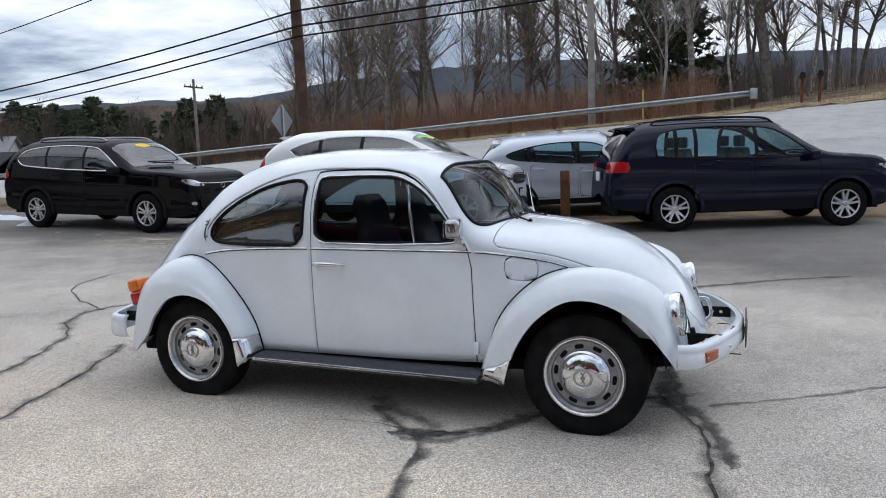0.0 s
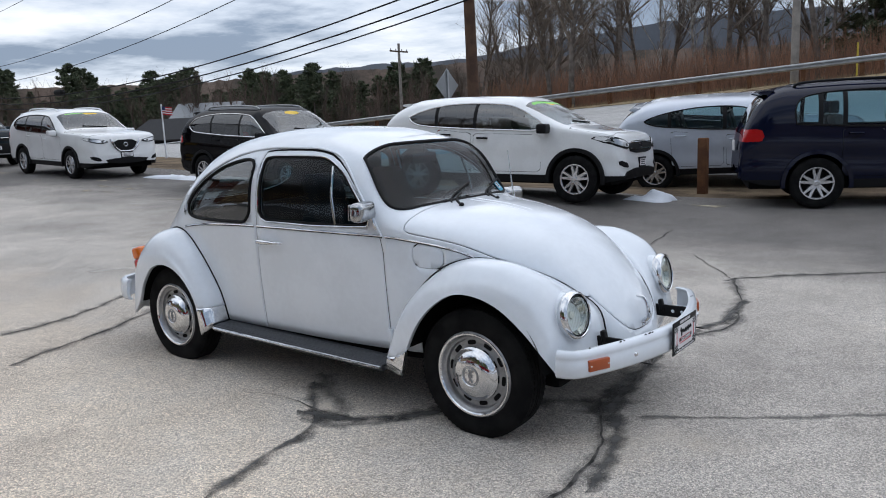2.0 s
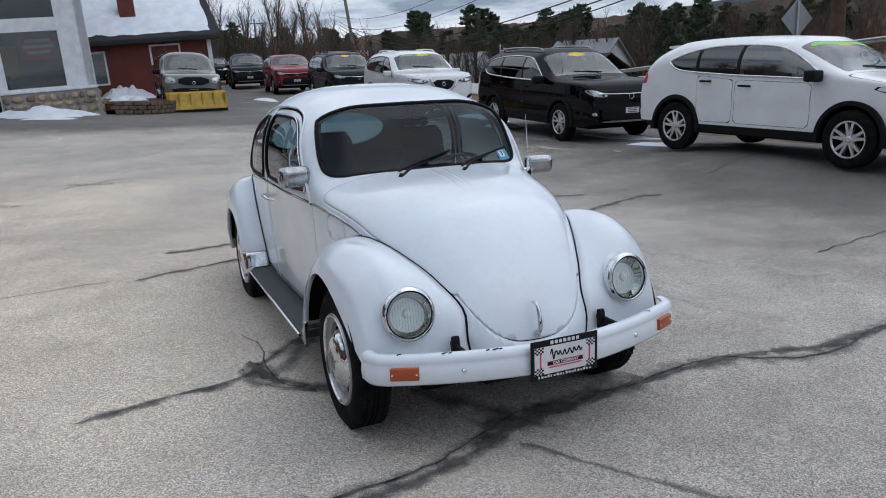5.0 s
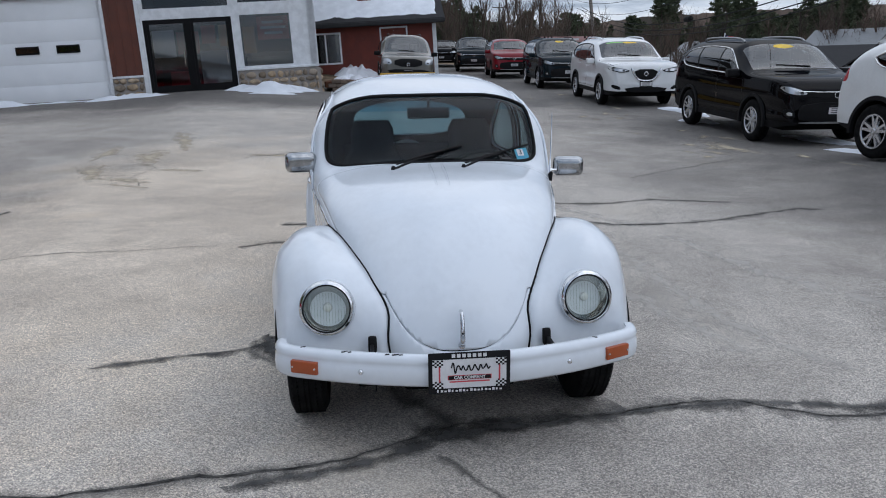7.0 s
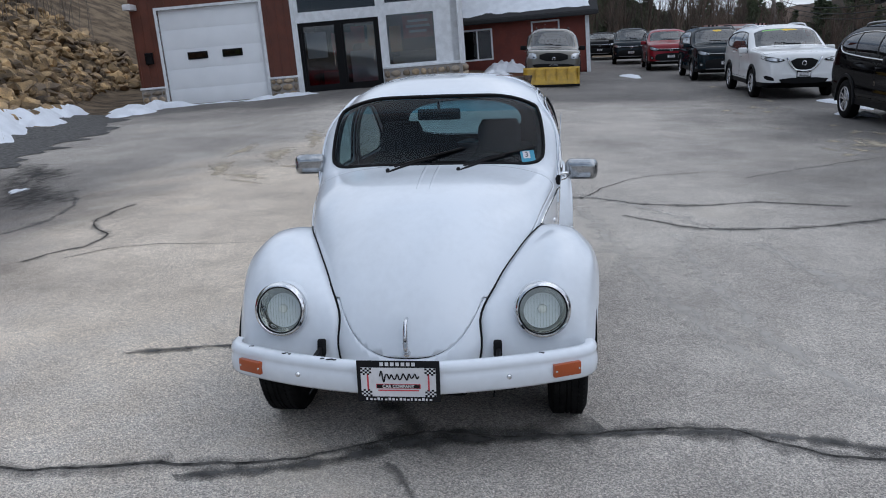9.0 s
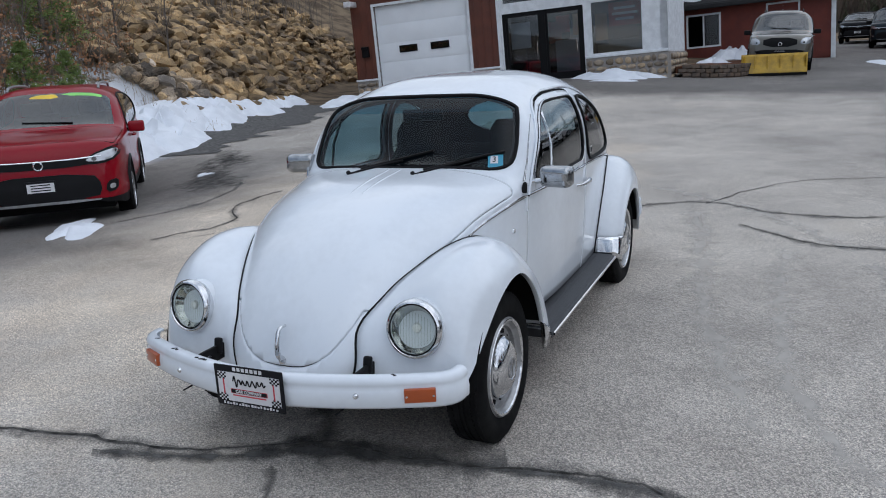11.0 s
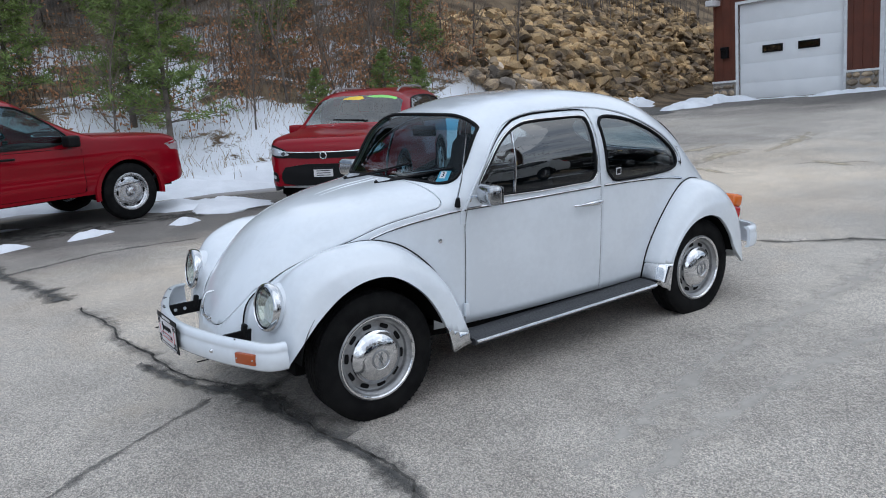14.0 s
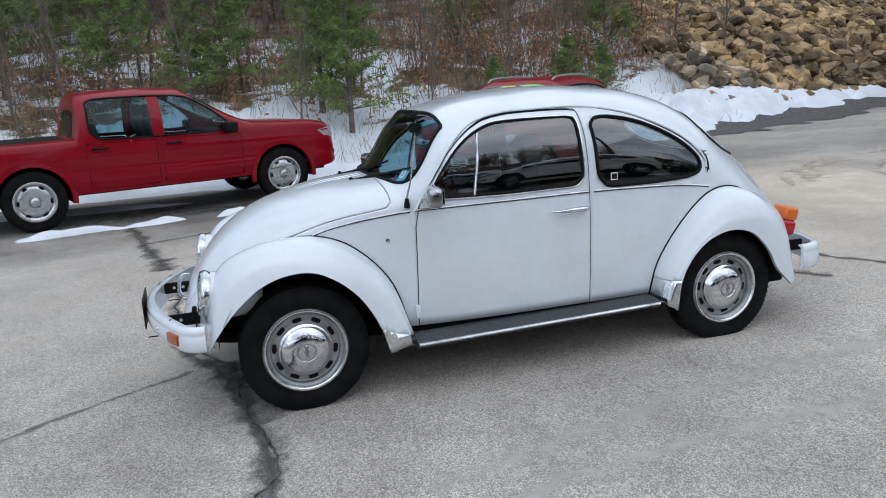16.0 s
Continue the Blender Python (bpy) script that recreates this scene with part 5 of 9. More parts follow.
            disc = [(cx, s * 0.362, 0.33)] + [(cx + (0.405 if cx > 0 else 0.342) * math.cos(a), s * 0.36, 0.33 + (0.405 if cx > 0 else 0.342) * math.sin(a)) for a in np.linspace(0.12, math.pi - 0.12, 30)]
            part("wheel_housing", join(grid(rows), (disc, [(0, i, i + 1) for i in range(1, 30)])), "under", car, "black wheel housing")
        # wheels
        for cx, yy in ((1.2, 0.638), (-1.2, 0.650)):
            w = vw_wheel(car)
            w.matrix_basis = Matrix.Translation((cx, s * yy, 0.309)) @ (Matrix.Rotation(math.pi, 4, "Z") if s > 0 else Matrix.Identity(4))
        # bumper bracket
        br = part("bumper_bracket", box(1.62, 1.875, s * 0.355 - 0.008, s * 0.355 + 0.008, 0.415, 0.478, 0.004), "black", car, "black bumper bracket")
        for bx in (1.77, 1.82):
            part("bracket_hole", moved(lathe([(0.0, -0.0095), (0.009, -0.0095), (0.009, 0.0095), (0.0, 0.0095)], 14), Matrix.Translation((bx, s * 0.355, 0.448))), "chrome", br, "bright bolt through the bracket")
        part("bracket_boot", moved(box(-0.012, 0.012, -0.017, 0.017, -0.034, 0.034, 0.011, 3), Matrix.Translation((1.705, s * 0.352, 0.474)) @ Matrix.Rotation(radians(-12), 4, "Y")), "black", br, "black rubber boot")

    # windscreen and rear window
    for name, sheet, mat in glasses:
        part(name, sheet.mesh(), mat, car, "wide curved windscreen" if name == "windscreen" else "small rear window")
        for line in (screen_rims if name == "windscreen" else sheet.rims()):
            c = sum(line, Vector()) / len(line)
            part("window_seal", lines_tube(offset_line(line, 0.004, c), 0.010 if name == "windscreen" else 0.006), "seal", car, "black rubber window seal")

    part("shade_band", band.mesh(), "glass_band", car, "blue shade band along the windscreen top")

    # bumpers
    sec = [(0, -0.062), (0.016, -0.058), (0.025, -0.045), (0.027, -0.01), (0.024, 0.012), (0.020, 0.020), (0.021, 0.030), (0.023, 0.040), (0.014, 0.056), (0.0, 0.062), (-0.022, 0.058), (-0.022, 0.050), (-0.004, 0.046), (0.003, 0.03), (0.003, -0.045), (-0.012, -0.055), (-0.012, -0.06)]
    half = [(1.655, 0.714), (1.70, 0.708), (1.738, 0.680), (1.775, 0.61), (1.850, 0.42), (1.907, 0.2), (1.928, 0.0)]
    way = along([(x, -y, 0.438) for x, y in half] + [(x, y, 0.438) for x, y in reversed(half[:-1])], 60)
    fb = part("front_bumper", sweep(sec, way), "white_paint", car, "white painted steel bumper with chips", sharp=55)
    half = [(-1.735, 0.716), (-1.80, 0.712), (-1.875, 0.672), (-1.925, 0.58), (-1.99, 0.35), (-2.01, 0.0)]
    way = along([(x, y, 0.425) for x, y in half] + [(x, -y, 0.425) for x, y in reversed(half[:-1])], 50)
    part("rear_bumper", sweep([(a, b * 1.2) for a, b in sec], way), "white_paint", car, "white painted rear bumper", sharp=55)
    for s in (-1, 1):
        part("rear_bracket", box(-1.95, -1.70, s * 0.48 - 0.012, s * 0.48 + 0.012, 0.40, 0.47, 0.008), "black", car, "black rear bumper bracket")
        turn = Matrix.Translation((1.798, s * 0.612, 0.432)) @ Matrix.Rotation(radians(25 * s), 4, "Z")
        ind = part("indicator", moved(box(-0.004, 0.016, -0.056, 0.056, -0.025, 0.025, 0.005), turn), "amber_dull", fb, "faded amber indicator")
        for k in (-1, 1):
            part("screw", moved(lathe([(0, 0.0185), (0.004, 0.018), (0.005, 0.015)], 10, "x"), turn @ Matrix.Translation((0, k * 0.047, 0))), "chrome", ind)
        part("bumper_bolt", moved(lathe([(0, 0.012), (0.007, 0.010), (0.011, 0.004), (0.012, 0)], 16, "x"), Matrix.Translation((1.880, s * 0.40, 0.432)) @ Matrix.Rotation(radians(14 * s), 4, "Z")), "chrome", fb, "domed chrome bolt")
        part("joint_line", box(1.80, 1.935, s * 0.345 - 0.002, s * 0.345 + 0.002, 0.374, 0.379), "seam", fb)
    for y, w in ((-0.46, 0.012), (-0.44, 0.006), (-0.30, 0.008), (-0.27, 0.013), (-0.25, 0.007), (0.52, 0.010), (-0.62, 0.01)):
        x = 1.930 - 0.42 * y * y
        part("paint_chip", moved(box(-0.004, 0.004, -w, w, -0.001, 0.001), Matrix.Translation((x - 0.005, y, 0.4995)) @ Matrix.Rotation(radians(-34 * y), 4, "Z")), "black", fb, "chipped paint showing dark primer")

    # valance below the bumper; axle and pans added to deepen the shade below
    ys = np.linspace(-0.50, 0.50, 21)
    val = [[(1.700 - 0.22 * y * y, y, 0.385), (1.715 - 0.22 * y * y, y, 0.345), (1.705 - 0.24 * y * y, y, 0.300 + 0.10 * y * y), (1.685 - 0.26 * y * y, y, 0.285 + 0.12 * y * y)] for y in ys]
    part("front_valance", grid(val), "white_paint", car, "white valance below the bumper", thick=0.006)
    part("front_shade_axle", join(tube([(1.20, -0.55, 0.32), (1.20, 0.55, 0.32)], 0.035, 10), tube([(1.20, -0.55, 0.22), (1.20, 0.55, 0.22)], 0.035, 10), box(1.02, 1.50, -0.42, 0.42, 0.20, 0.29, 0.02)), "under", car, "dark front axle beam with a pan added to deepen the shade")
    part("rear_shade_pan", box(-1.85, -0.85, -0.45, 0.45, 0.20, 0.29, 0.02), "under", car, "dark pan added below the engine to deepen the shade")
    # dealer plate on the front bumper
    at = Matrix.Translation((1.962, 0.0, 0.442)) @ Matrix.Rotation(radians(90), 4, "Z") @ Matrix.Rotation(radians(90), 4, "X")
    pl = part("front_plate", moved(box(-0.153, 0.153, -0.08, 0.08, -0.006, 0.0, 0.004), at), "ink", car, "dealer plate in a black frame with checkered corners")
    part("plate_face", moved(box(-0.138, 0.138, -0.058, 0.054, 0.0, 0.002), at), "plate_white", pl)
    for sx in (-1, 1):
        part("red_stripe", moved(box(sx * 0.112 - 0.003, sx * 0.112 + 0.003, -0.034, 0.028, 0.002, 0.003), at), "plate_red", pl)
        for sy in (-1, 1):
            sq = []
            for i in range(5):
                for j in range(4):
                    if (i + j) % 2 == 0:
                        cx, cy = sx * (0.134 - i * 0.008), sy * 0.052 - 0.002 - sy * j * 0.007
                        sq.append(box(cx - 0.004, cx + 0.004, cy - 0.0035, cy + 0.0035, 0.002, 0.003))
            part("checker_corner", moved(join(*sq), at), "ink", pl)
    for k in range(7):
        part("name_block", moved(box(-0.066 + 0.0195 * k, -0.066 + 0.0195 * k + 0.013, 0.061, 0.0745, 0.0, 0.0015), at), "plate_white", pl)
    part("script_bar", moved(join(*[tube(along([(-0.068 + 0.145 * k / 20, 0.022 + (0.024 if k in (1, 2, 14) else 0.010) * math.sin(k * 2.2) - (0.012 if k in (7, 10) else 0.0), 0.003) for k in range(21)], 100), 0.0026, 6)]), at), "ink", pl, "flowing black script line")
    part("red_box", moved(box(-0.082, 0.082, -0.026, -0.008, 0.002, 0.0032, 0.001), at), "plate_red", pl)
    part("dark_inset", moved(box(-0.079, 0.079, -0.024, -0.010, 0.0032, 0.0040), at), "ink", pl)
    lettering("CAR COMPANY", 0.0165, "plate_white", at @ Matrix.Translation((0, -0.017, 0.0048)), pl, "plate_lettering", "white capital letters", 0.0004)
    part("small_print_bar", moved(box(-0.075, 0.075, -0.036, -0.031, 0.002, 0.003), at), "plate_red", pl)
    for k in range(18):
        part("address_block", moved(box(-0.122 + 0.0138 * k, -0.122 + 0.0138 * k + (0.009 if k % 4 else 0.006), -0.0735, -0.0635 - 0.002 * (k % 3), 0.0, 0.0015), at), "plate_white", pl)

    # hood handle
    hz = [(B_TOP(1.0) * 0 + x, 0, z) for x, z in ((1.752, 0.476), (1.775, 0.50), (1.772, 0.55), (1.752, 0.595), (1.715, 0.60))]
    hh = part("hood_handle", tube(along(hz, 20), [0.012 - 0.005 * k / 19 for k in range(20)], 10), "chrome", car, "chrome hood handle")
    part("lock_button", moved(lathe([(0, 0.016), (0.012, 0.013), (0.015, 0.0)], 16, "x"), Matrix.Translation((1.748, 0, 0.468))), "chrome", hh)
    # wipers
    for y0, y1, z1 in ((-0.215, 0.13, 1.125), (0.135, 0.49, 1.118)):
        z0 = 1.050
        ends = [(b_screen(y0, z0) + 0.03, y0, z0 - 0.005)] + [(b_screen(y, z) + 0.022, y, z) for y, z in ((y0 + 0.10, z0 + 0.022), (y0 + 0.22, z0 + 0.045))]
        wp = part("wiper", tube(along(ends, 14), [0.009 - 0.004 * k / 13 for k in range(14)], 8), "black", car, "black wiper")
        blade = [(b_screen(y, z) + 0.012, y, z) for y, z in ((y0 + 0.02 + (y1 - y0) * k / 8, z0 + 0.012 + (z1 - z0) * k / 8) for k in range(9))]
        part("wiper_blade", tube(blade, 0.006, 6), "black", wp)
        part("wiper_pivot", moved(lathe([(0, 0.03), (0.010, 0.028), (0.012, 0.0)], 14, "x"), Matrix.Translation((ends[0][0] - 0.015, y0, z0 - 0.01)) @ Matrix.Rotation(radians(-45), 4, "Y")), "black", wp)
    part("washer_nozzle", moved(lathe([(0, 0.014), (0.008, 0.012), (0.010, 0.0)], 12, "z"), Matrix.Translation((0.693, 0, B_TOP(0.693)))), "black", car)
    # aerial
    ae = part("aerial", tube([(0.625, 0.618, 0.985), (0.60, 0.628, 1.08), (0.565, 0.64, 1.30)], [0.006, 0.004, 0.0015], 8), "chrome", car, "thin chrome aerial")
    part("aerial_base", moved(lathe([(0.0, 0.05), (0.010, 0.045), (0.014, 0.02), (0.017, 0.0)], 14, "z"), Matrix.Translation((0.625, 0.617, 0.945)) @ Matrix.Rotation(radians(-12), 4, "X")), "black", ae)
    part("door_lock", moved(lathe([(0, 0.010), (0.011, 0.008), (0.013, 0)], 16, "y"), Matrix.Translation((0.732, B_WIDE(0.732) - 0.004, 0.782))), "chrome", car, "round chrome lock")
    # inspection sticker with its month number, and the quarter window label
    y0, z0 = 0.472, 1.085
    sx = b_screen(y0, z0)
    nrm = Vector((0.66, 0.30, 0.69)).normalized()
    st = Matrix.Translation((sx + 0.004, y0, z0)) @ Matrix.Rotation(radians(16), 4, "Z") @ Matrix.Rotation(radians(90), 4, "Z") @ Matrix.Rotation(radians(50), 4, "X")
    stk = part("inspection_sticker", moved(box(-0.036, 0.036, -0.036, 0.036, 0.0, 0.002), st), "sticker_blue", car, "square blue inspection sticker")
    part("sticker_number_field", moved(box(-0.024, 0.012, -0.012, 0.03, 0.002, 0.0028), st), "plate_white", stk)
    lettering("3", 0.042, "ink", st @ Matrix.Translation((-0.006, 0.009, 0.0036)), stk, "sticker_number")
    wl2 = part("window_label", box(-0.545, -0.505, b_side(-0.52, 1.0) + 0.001, b_side(-0.52, 1.0) + 0.003, 0.985, 1.025), "plate_white", car, "small square window label")
    part("label_mark", box(-0.541, -0.509, b_side(-0.52, 1.0) + 0.003, b_side(-0.52, 1.0) + 0.0036, 0.990, 1.020), "ink", wl2)

    # seats, dashboard and wheel
    for y in (-0.30, 0.30):
        st2 = new("front_seat")
        st2.parent = car
        tagged(st2, "dark grey high-backed front seat")
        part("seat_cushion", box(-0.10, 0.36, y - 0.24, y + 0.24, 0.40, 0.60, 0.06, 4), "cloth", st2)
        rows = []
        for k in range(14):
            t = k / 13
            z = 0.55 + 0.67 * t
            wdt = 0.23 if t < 0.55 else 0.23 - 0.10 * min(1, (t - 0.55) / 0.2)
            wdt *= 1 if t < 0.96 else 0.8
            th = 0.07 if t < 0.97 else 0.04
            x = -0.02 - 0.16 * t
            rows.append([(x + th * math.copysign(abs(math.cos(a)) ** 0.5, math.cos(a)), y + wdt * math.copysign(abs(math.sin(a)) ** 0.5, math.sin(a)), z) for a in np.linspace(0, 2 * math.pi, 25)[:-1]])
        v, f = grid(rows, True)
        part("backrest", (v, f + [tuple(range(24)), tuple(range(len(v) - 24, len(v)))]), "cloth", st2)
    rs = new("rear_seat")
    rs.parent = car
    part("seat_cushion", box(-1.02, -0.55, -0.50, 0.50, 0.40, 0.62, 0.06, 4), "cloth", rs)
    part("backrest", moved(box(-0.07, 0.07, -0.50, 0.50, 0.0, 0.45, 0.05, 4), Matrix.Translation((-1.0, 0, 0.55)) @ Matrix.Rotation(radians(-18), 4, "Y")), "cloth", rs)
    part("parcel_shelf", box(-1.40, -1.10, -0.36, 0.36, 0.90, 0.93, 0.01), "lining", car)
    part("dashboard", moved(box(-0.10, 0.08, -0.56, 0.56, -0.12, 0.05, 0.04, 3), Matrix.Translation((0.58, 0, 0.96))), "black", car, "black padded dashboard")
    wheel_m = Matrix.Translation((0.33, 0.30, 0.93)) @ Matrix.Rotation(radians(-58), 4, "Y")
    sw = part("steering_wheel", moved(tube([(0.19 * math.cos(a), 0.19 * math.sin(a), 0) for a in np.linspace(0, 2 * math.pi, 41)[:-1]], 0.012, 8, True), wheel_m), "black", car, "thin black steering wheel")
    part("spokes", moved(join(box(-0.02, 0.02, -0.18, 0.18, -0.012, 0.004, 0.004), box(-0.18, 0.0, -0.02, 0.02, -0.012, 0.004, 0.004), tube([(0, 0, 0), (0, 0, -0.3)], 0.02, 8)), wheel_m), "black", sw)
    part("interior_mirror", box(0.375, 0.395, -0.115, 0.115, 1.265, 1.325, 0.012, 3), "black", car, "black rear-view mirror")
    part("mirror_stem", tube([(0.385, 0, 1.32), (0.40, 0, 1.365)], 0.008, 6), "black", car)
    return car


beetle = build_beetle()

# ---- the dealership building ----
M["red_siding"] = material("rust_red_steel_siding", (0.135, 0.040, 0.022), 0.55, color2=(0.10, 0.031, 0.018), scale=2, fine=40)
M["white_trim"] = material("white_painted_trim", (0.78, 0.80, 0.82), 0.45)
M["garage_white"] = material("white_garage_door", (0.86, 0.88, 0.90), 0.5, color2=(0.81, 0.83, 0.85), scale=1.2)
M["store_black"] = plastic("black_storefront_frame", (0.008, 0.008, 0.009), 0.5)
M["stone_mortar"] = material("grey_mortar", (0.36, 0.335, 0.31), 0.95, bump=0.5)
M["stone"] = material("tan_fieldstone", (0.42, 0.34, 0.25), 0.9, color2=(0.26, 0.21, 0.16), scale=5, fine=50, bump=0.6, per_piece=0.45)
# indoor gloom behind the glass is put into this wall colour
M["interior_shade"] = material("showroom_wall_with_shade", (0.035, 0.038, 0.042), 0.9)
M["interior_red"] = material("red_showroom_poster", (0.40, 0.03, 0.03), 0.6)
M["interior_tan"] = material("tan_showroom_display", (0.38, 0.30, 0.20), 0.7)
M["barn_red"] = material("barn_red_clapboard", (0.17, 0.035, 0.022), 0.7, color2=(0.13, 0.027, 0.018), scale=3)
M["shingle"] = material("dark_roof_shingle", (0.05, 0.05, 0.052), 0.9, bump=0.5, fine=30, depth=0.02)
M["wall_stone"] = material("brown_block_stone", (0.16, 0.125, 0.10), 0.9, color2=(0.10, 0.085, 0.075), scale=6, bump=0.5, per_piece=0.25)
M["mulch"] = material("red_brown_mulch", (0.11, 0.05, 0.03), 0.95, bump=0.8, fine=30, depth=0.03)

LEAN = Matrix.Translation((0, -7.3, 0.7)) @ Matrix.Rotation(radians(2.7), 4, "X") @ Matrix.Translation((0, 7.3, -0.7))
FACE = LEAN @ Matrix.Translation((-18.2, -11.25, 0.0)) @ Matrix.Rotation(radians(93.4), 4, "Z")
# the lot falls away along the front, so the building leans against it; local: x runs along the front, y into the building, z up
showroom = thing("dealership_building", "dealership front with white garage door, storefront and fieldstone base", "building", at=FACE)


def wall_with_holes(x0, x1, z0, z1, y0, y1, holes):
    """A wall in pieces round its openings (x0, x1, z0, z1)."""
    xs = sorted({x0, x1, *[h[0] for h in holes], *[h[1] for h in holes]})
    zs = sorted({z0, z1, *[h[2] for h in holes], *[h[3] for h in holes]})
    out = []
    for a, b in zip(xs, xs[1:]):
        for c, d in zip(zs, zs[1:]):
            if not any(h[0] - 1e-6 <= a and b <= h[1] + 1e-6 and h[2] - 1e-6 <= c and d <= h[3] + 1e-6 for h in holes):
                out.append(box(a, b, y0, y1, c, d))
    return join(*out)


H = 6.2
part("wall", wall_with_holes(0, 4.85, 0.0, H, 0.0, 0.25, [(0.82, 3.92, 0.0, 3.50)]), "red_siding", showroom, "rust red ribbed steel siding", smooth=False)
for k in range(19):
    x = 0.05 + k * 0.255
    if 0.70 < x < 4.0:
        part("siding_rib", box(x - 0.02, x + 0.02, -0.022, 0.0, 3.62, H), "red_siding", showroom, smooth=False)
    else:
        part("siding_rib", box(x - 0.02, x + 0.02, -0.022, 0.0, 1.31, H), "red_siding", showroom, smooth=False)
part("door_casing", join(box(0.74, 0.82, -0.03, 0.26, 0.3, 3.58), box(3.92, 4.0, -0.03, 0.26, 0.3, 3.58), box(0.82, 3.92, -0.03, 0.26, 3.50, 3.58)), "white_trim", showroom, smooth=False)
gd = part("garage_door", box(0.82, 3.92, 0.10, 0.14, 0.30, 3.50), "garage_white", showroom, "white sectional garage door with two small windows")
for k in range(5):
    z = 0.60 + k * 0.58
    part("door_panel", box(0.83, 3.91, 0.088, 0.10, z + 0.0015, z + 0.5785, 0.0015), "garage_white", gd)
for x in (1.55, 2.62):
    wn2 = part("door_window", box(x, x + 0.62, 0.055, 0.075, 2.02, 2.24, 0.01), "store_black", gd, "small dark door window")
    part("pane", box(x + 0.04, x + 0.58, 0.048, 0.055, 2.06, 2.20), "glass_dark", wn2)
for a, b2 in ((0.0, 0.74), (4.0, 4.85)):
    part("stone_base", box(a, b2, -0.06, 0.0, 0.0, 1.24), "stone_mortar", showroom, smooth=False)
    part("base_cap", box(a - 0.02, b2 + 0.02, -0.10, 0.0, 1.24, 1.30, 0.01), "white_trim", showroom)
part("white_post", box(4.85, 4.95, -0.06, 0.2, 0.3, H), "white_trim", showroom, smooth=False)
lamp = part("wall_lamp", box(0.30, 0.52, -0.14, 0.0, 1.98, 2.32, 0.03), "store_black", showroom, "small black wall lamp")
part("lamp_shade", box(0.32, 0.50, -0.19, -0.12, 2.22, 2.30, 0.02), "store_black", lamp)
# storefront: entrance, window, transoms, white frame
part("frame", wall_with_holes(4.95, 9.75, 0.1, H, 0.0, 0.18, [(5.0, 7.42, 0.1, 2.78), (7.60, 9.10, 1.33, 2.85), (5.0, 7.42, 3.03, 4.1), (7.60, 9.10, 3.09, 4.1)]), "white_trim", showroom, "white storefront frame", smooth=False)
en = part("entrance", join(box(5.0, 5.09, 0.02, 0.12, 0.5, 2.78), box(7.33, 7.42, 0.02, 0.12, 0.5, 2.78), box(5.09, 7.33, 0.02, 0.12, 2.66, 2.78), box(6.15, 6.29, 0.02, 0.12, 0.5, 2.66), box(5.09, 7.33, 0.02, 0.12, 0.5, 0.96)), "store_black", showroom, "black aluminium entrance doors", smooth=False)
for a, b2 in ((5.09, 6.15), (6.29, 7.33)):
    for c in (a, b2 - 0.07):
        part("door_stile", box(c, c + 0.07, 0.04, 0.09, 0.96, 2.66), "store_black", en, smooth=False)
    part("pane", box(a + 0.07, b2 - 0.07, 0.06, 0.07, 0.96, 2.66), "glass_shop", en)
    part("pull_handle", tube([(b2 - 0.12, 0.0, 1.5), (b2 - 0.12, 0.0, 1.9)], 0.012, 8), "chrome", en)
for a, b2, c, d in ((7.60, 9.10, 1.33, 2.85), (5.0, 7.42, 3.03, 4.1), (7.60, 9.10, 3.09, 4.1)):
    w3 = part("window", join(box(a, a + 0.05, 0.0, 0.12, c, d), box(b2 - 0.05, b2, 0.0, 0.12, c, d), box(a, b2, 0.0, 0.12, d - 0.05, d), box(a, b2, 0.0, 0.12, c, c + 0.05)), "white_trim", showroom, smooth=False)
    part("pane", box(a + 0.05, b2 - 0.05, 0.06, 0.07, c + 0.05, d - 0.05), "glass_shop", w3)
part("window_sill", box(7.45, 9.78, -0.10, 0.0, 1.26, 1.325, 0.012), "white_trim", showroom)
part("stone_base", box(7.45, 9.75, -0.06, 0.0, 0.1, 1.26), "stone_mortar", showroom, smooth=False)
part("side_wall", wall_with_holes(0.0, 6.5, 0.3, H, 0.0, 0.2, []), "white_trim", showroom, smooth=False).matrix_basis = Matrix.Translation((9.75, 0, 0)) @ Matrix.Rotation(radians(90), 4, "Z")
for k in range(16):
    part("side_batten", box(9.75, 9.78, 0.2 + k * 0.4, 0.24 + k * 0.4, 1.27, H), "white_trim", showroom, smooth=False)
part("side_stone_base", box(9.75, 9.81, 0.0, 6.5, 0.1, 1.24), "stone_mortar", showroom, smooth=False)
part("end_wall", box(0.0, 0.2, 0.25, 14, 0.2, H), "red_siding", showroom, smooth=False)
part("roof", box(-0.3, 10.0, -0.4, 14, H, H + 0.3), "shingle", showroom, smooth=False)
part("floor", box(0.2, 9.7, 0.25, 13.8, 0.3, 0.86), "interior_shade", showroom, smooth=False)
part("back_partition", box(4.6, 9.7, 4.0, 4.2, 0.86, H), "interior_shade", showroom, smooth=False)
part("partition", box(4.55, 4.65, 0.3, 4.0, 0.86, H), "interior_shade", showroom, smooth=False)
part("red_poster", box(5.3, 6.0, 3.6, 3.66, 1.9, 2.6), "interior_red", showroom)
part("display_stand", box(6.4, 7.2, 3.0, 3.3, 0.86, 2.3, 0.02), "interior_tan", showroom)
part("counter", box(7.7, 9.3, 2.6, 3.1, 0.86, 1.8, 0.03), "interior_tan", showroom)
part("red_sign", box(8.1, 9.0, 0.30, 0.33, 2.1, 2.75), "interior_red", showroom, "red window sign")
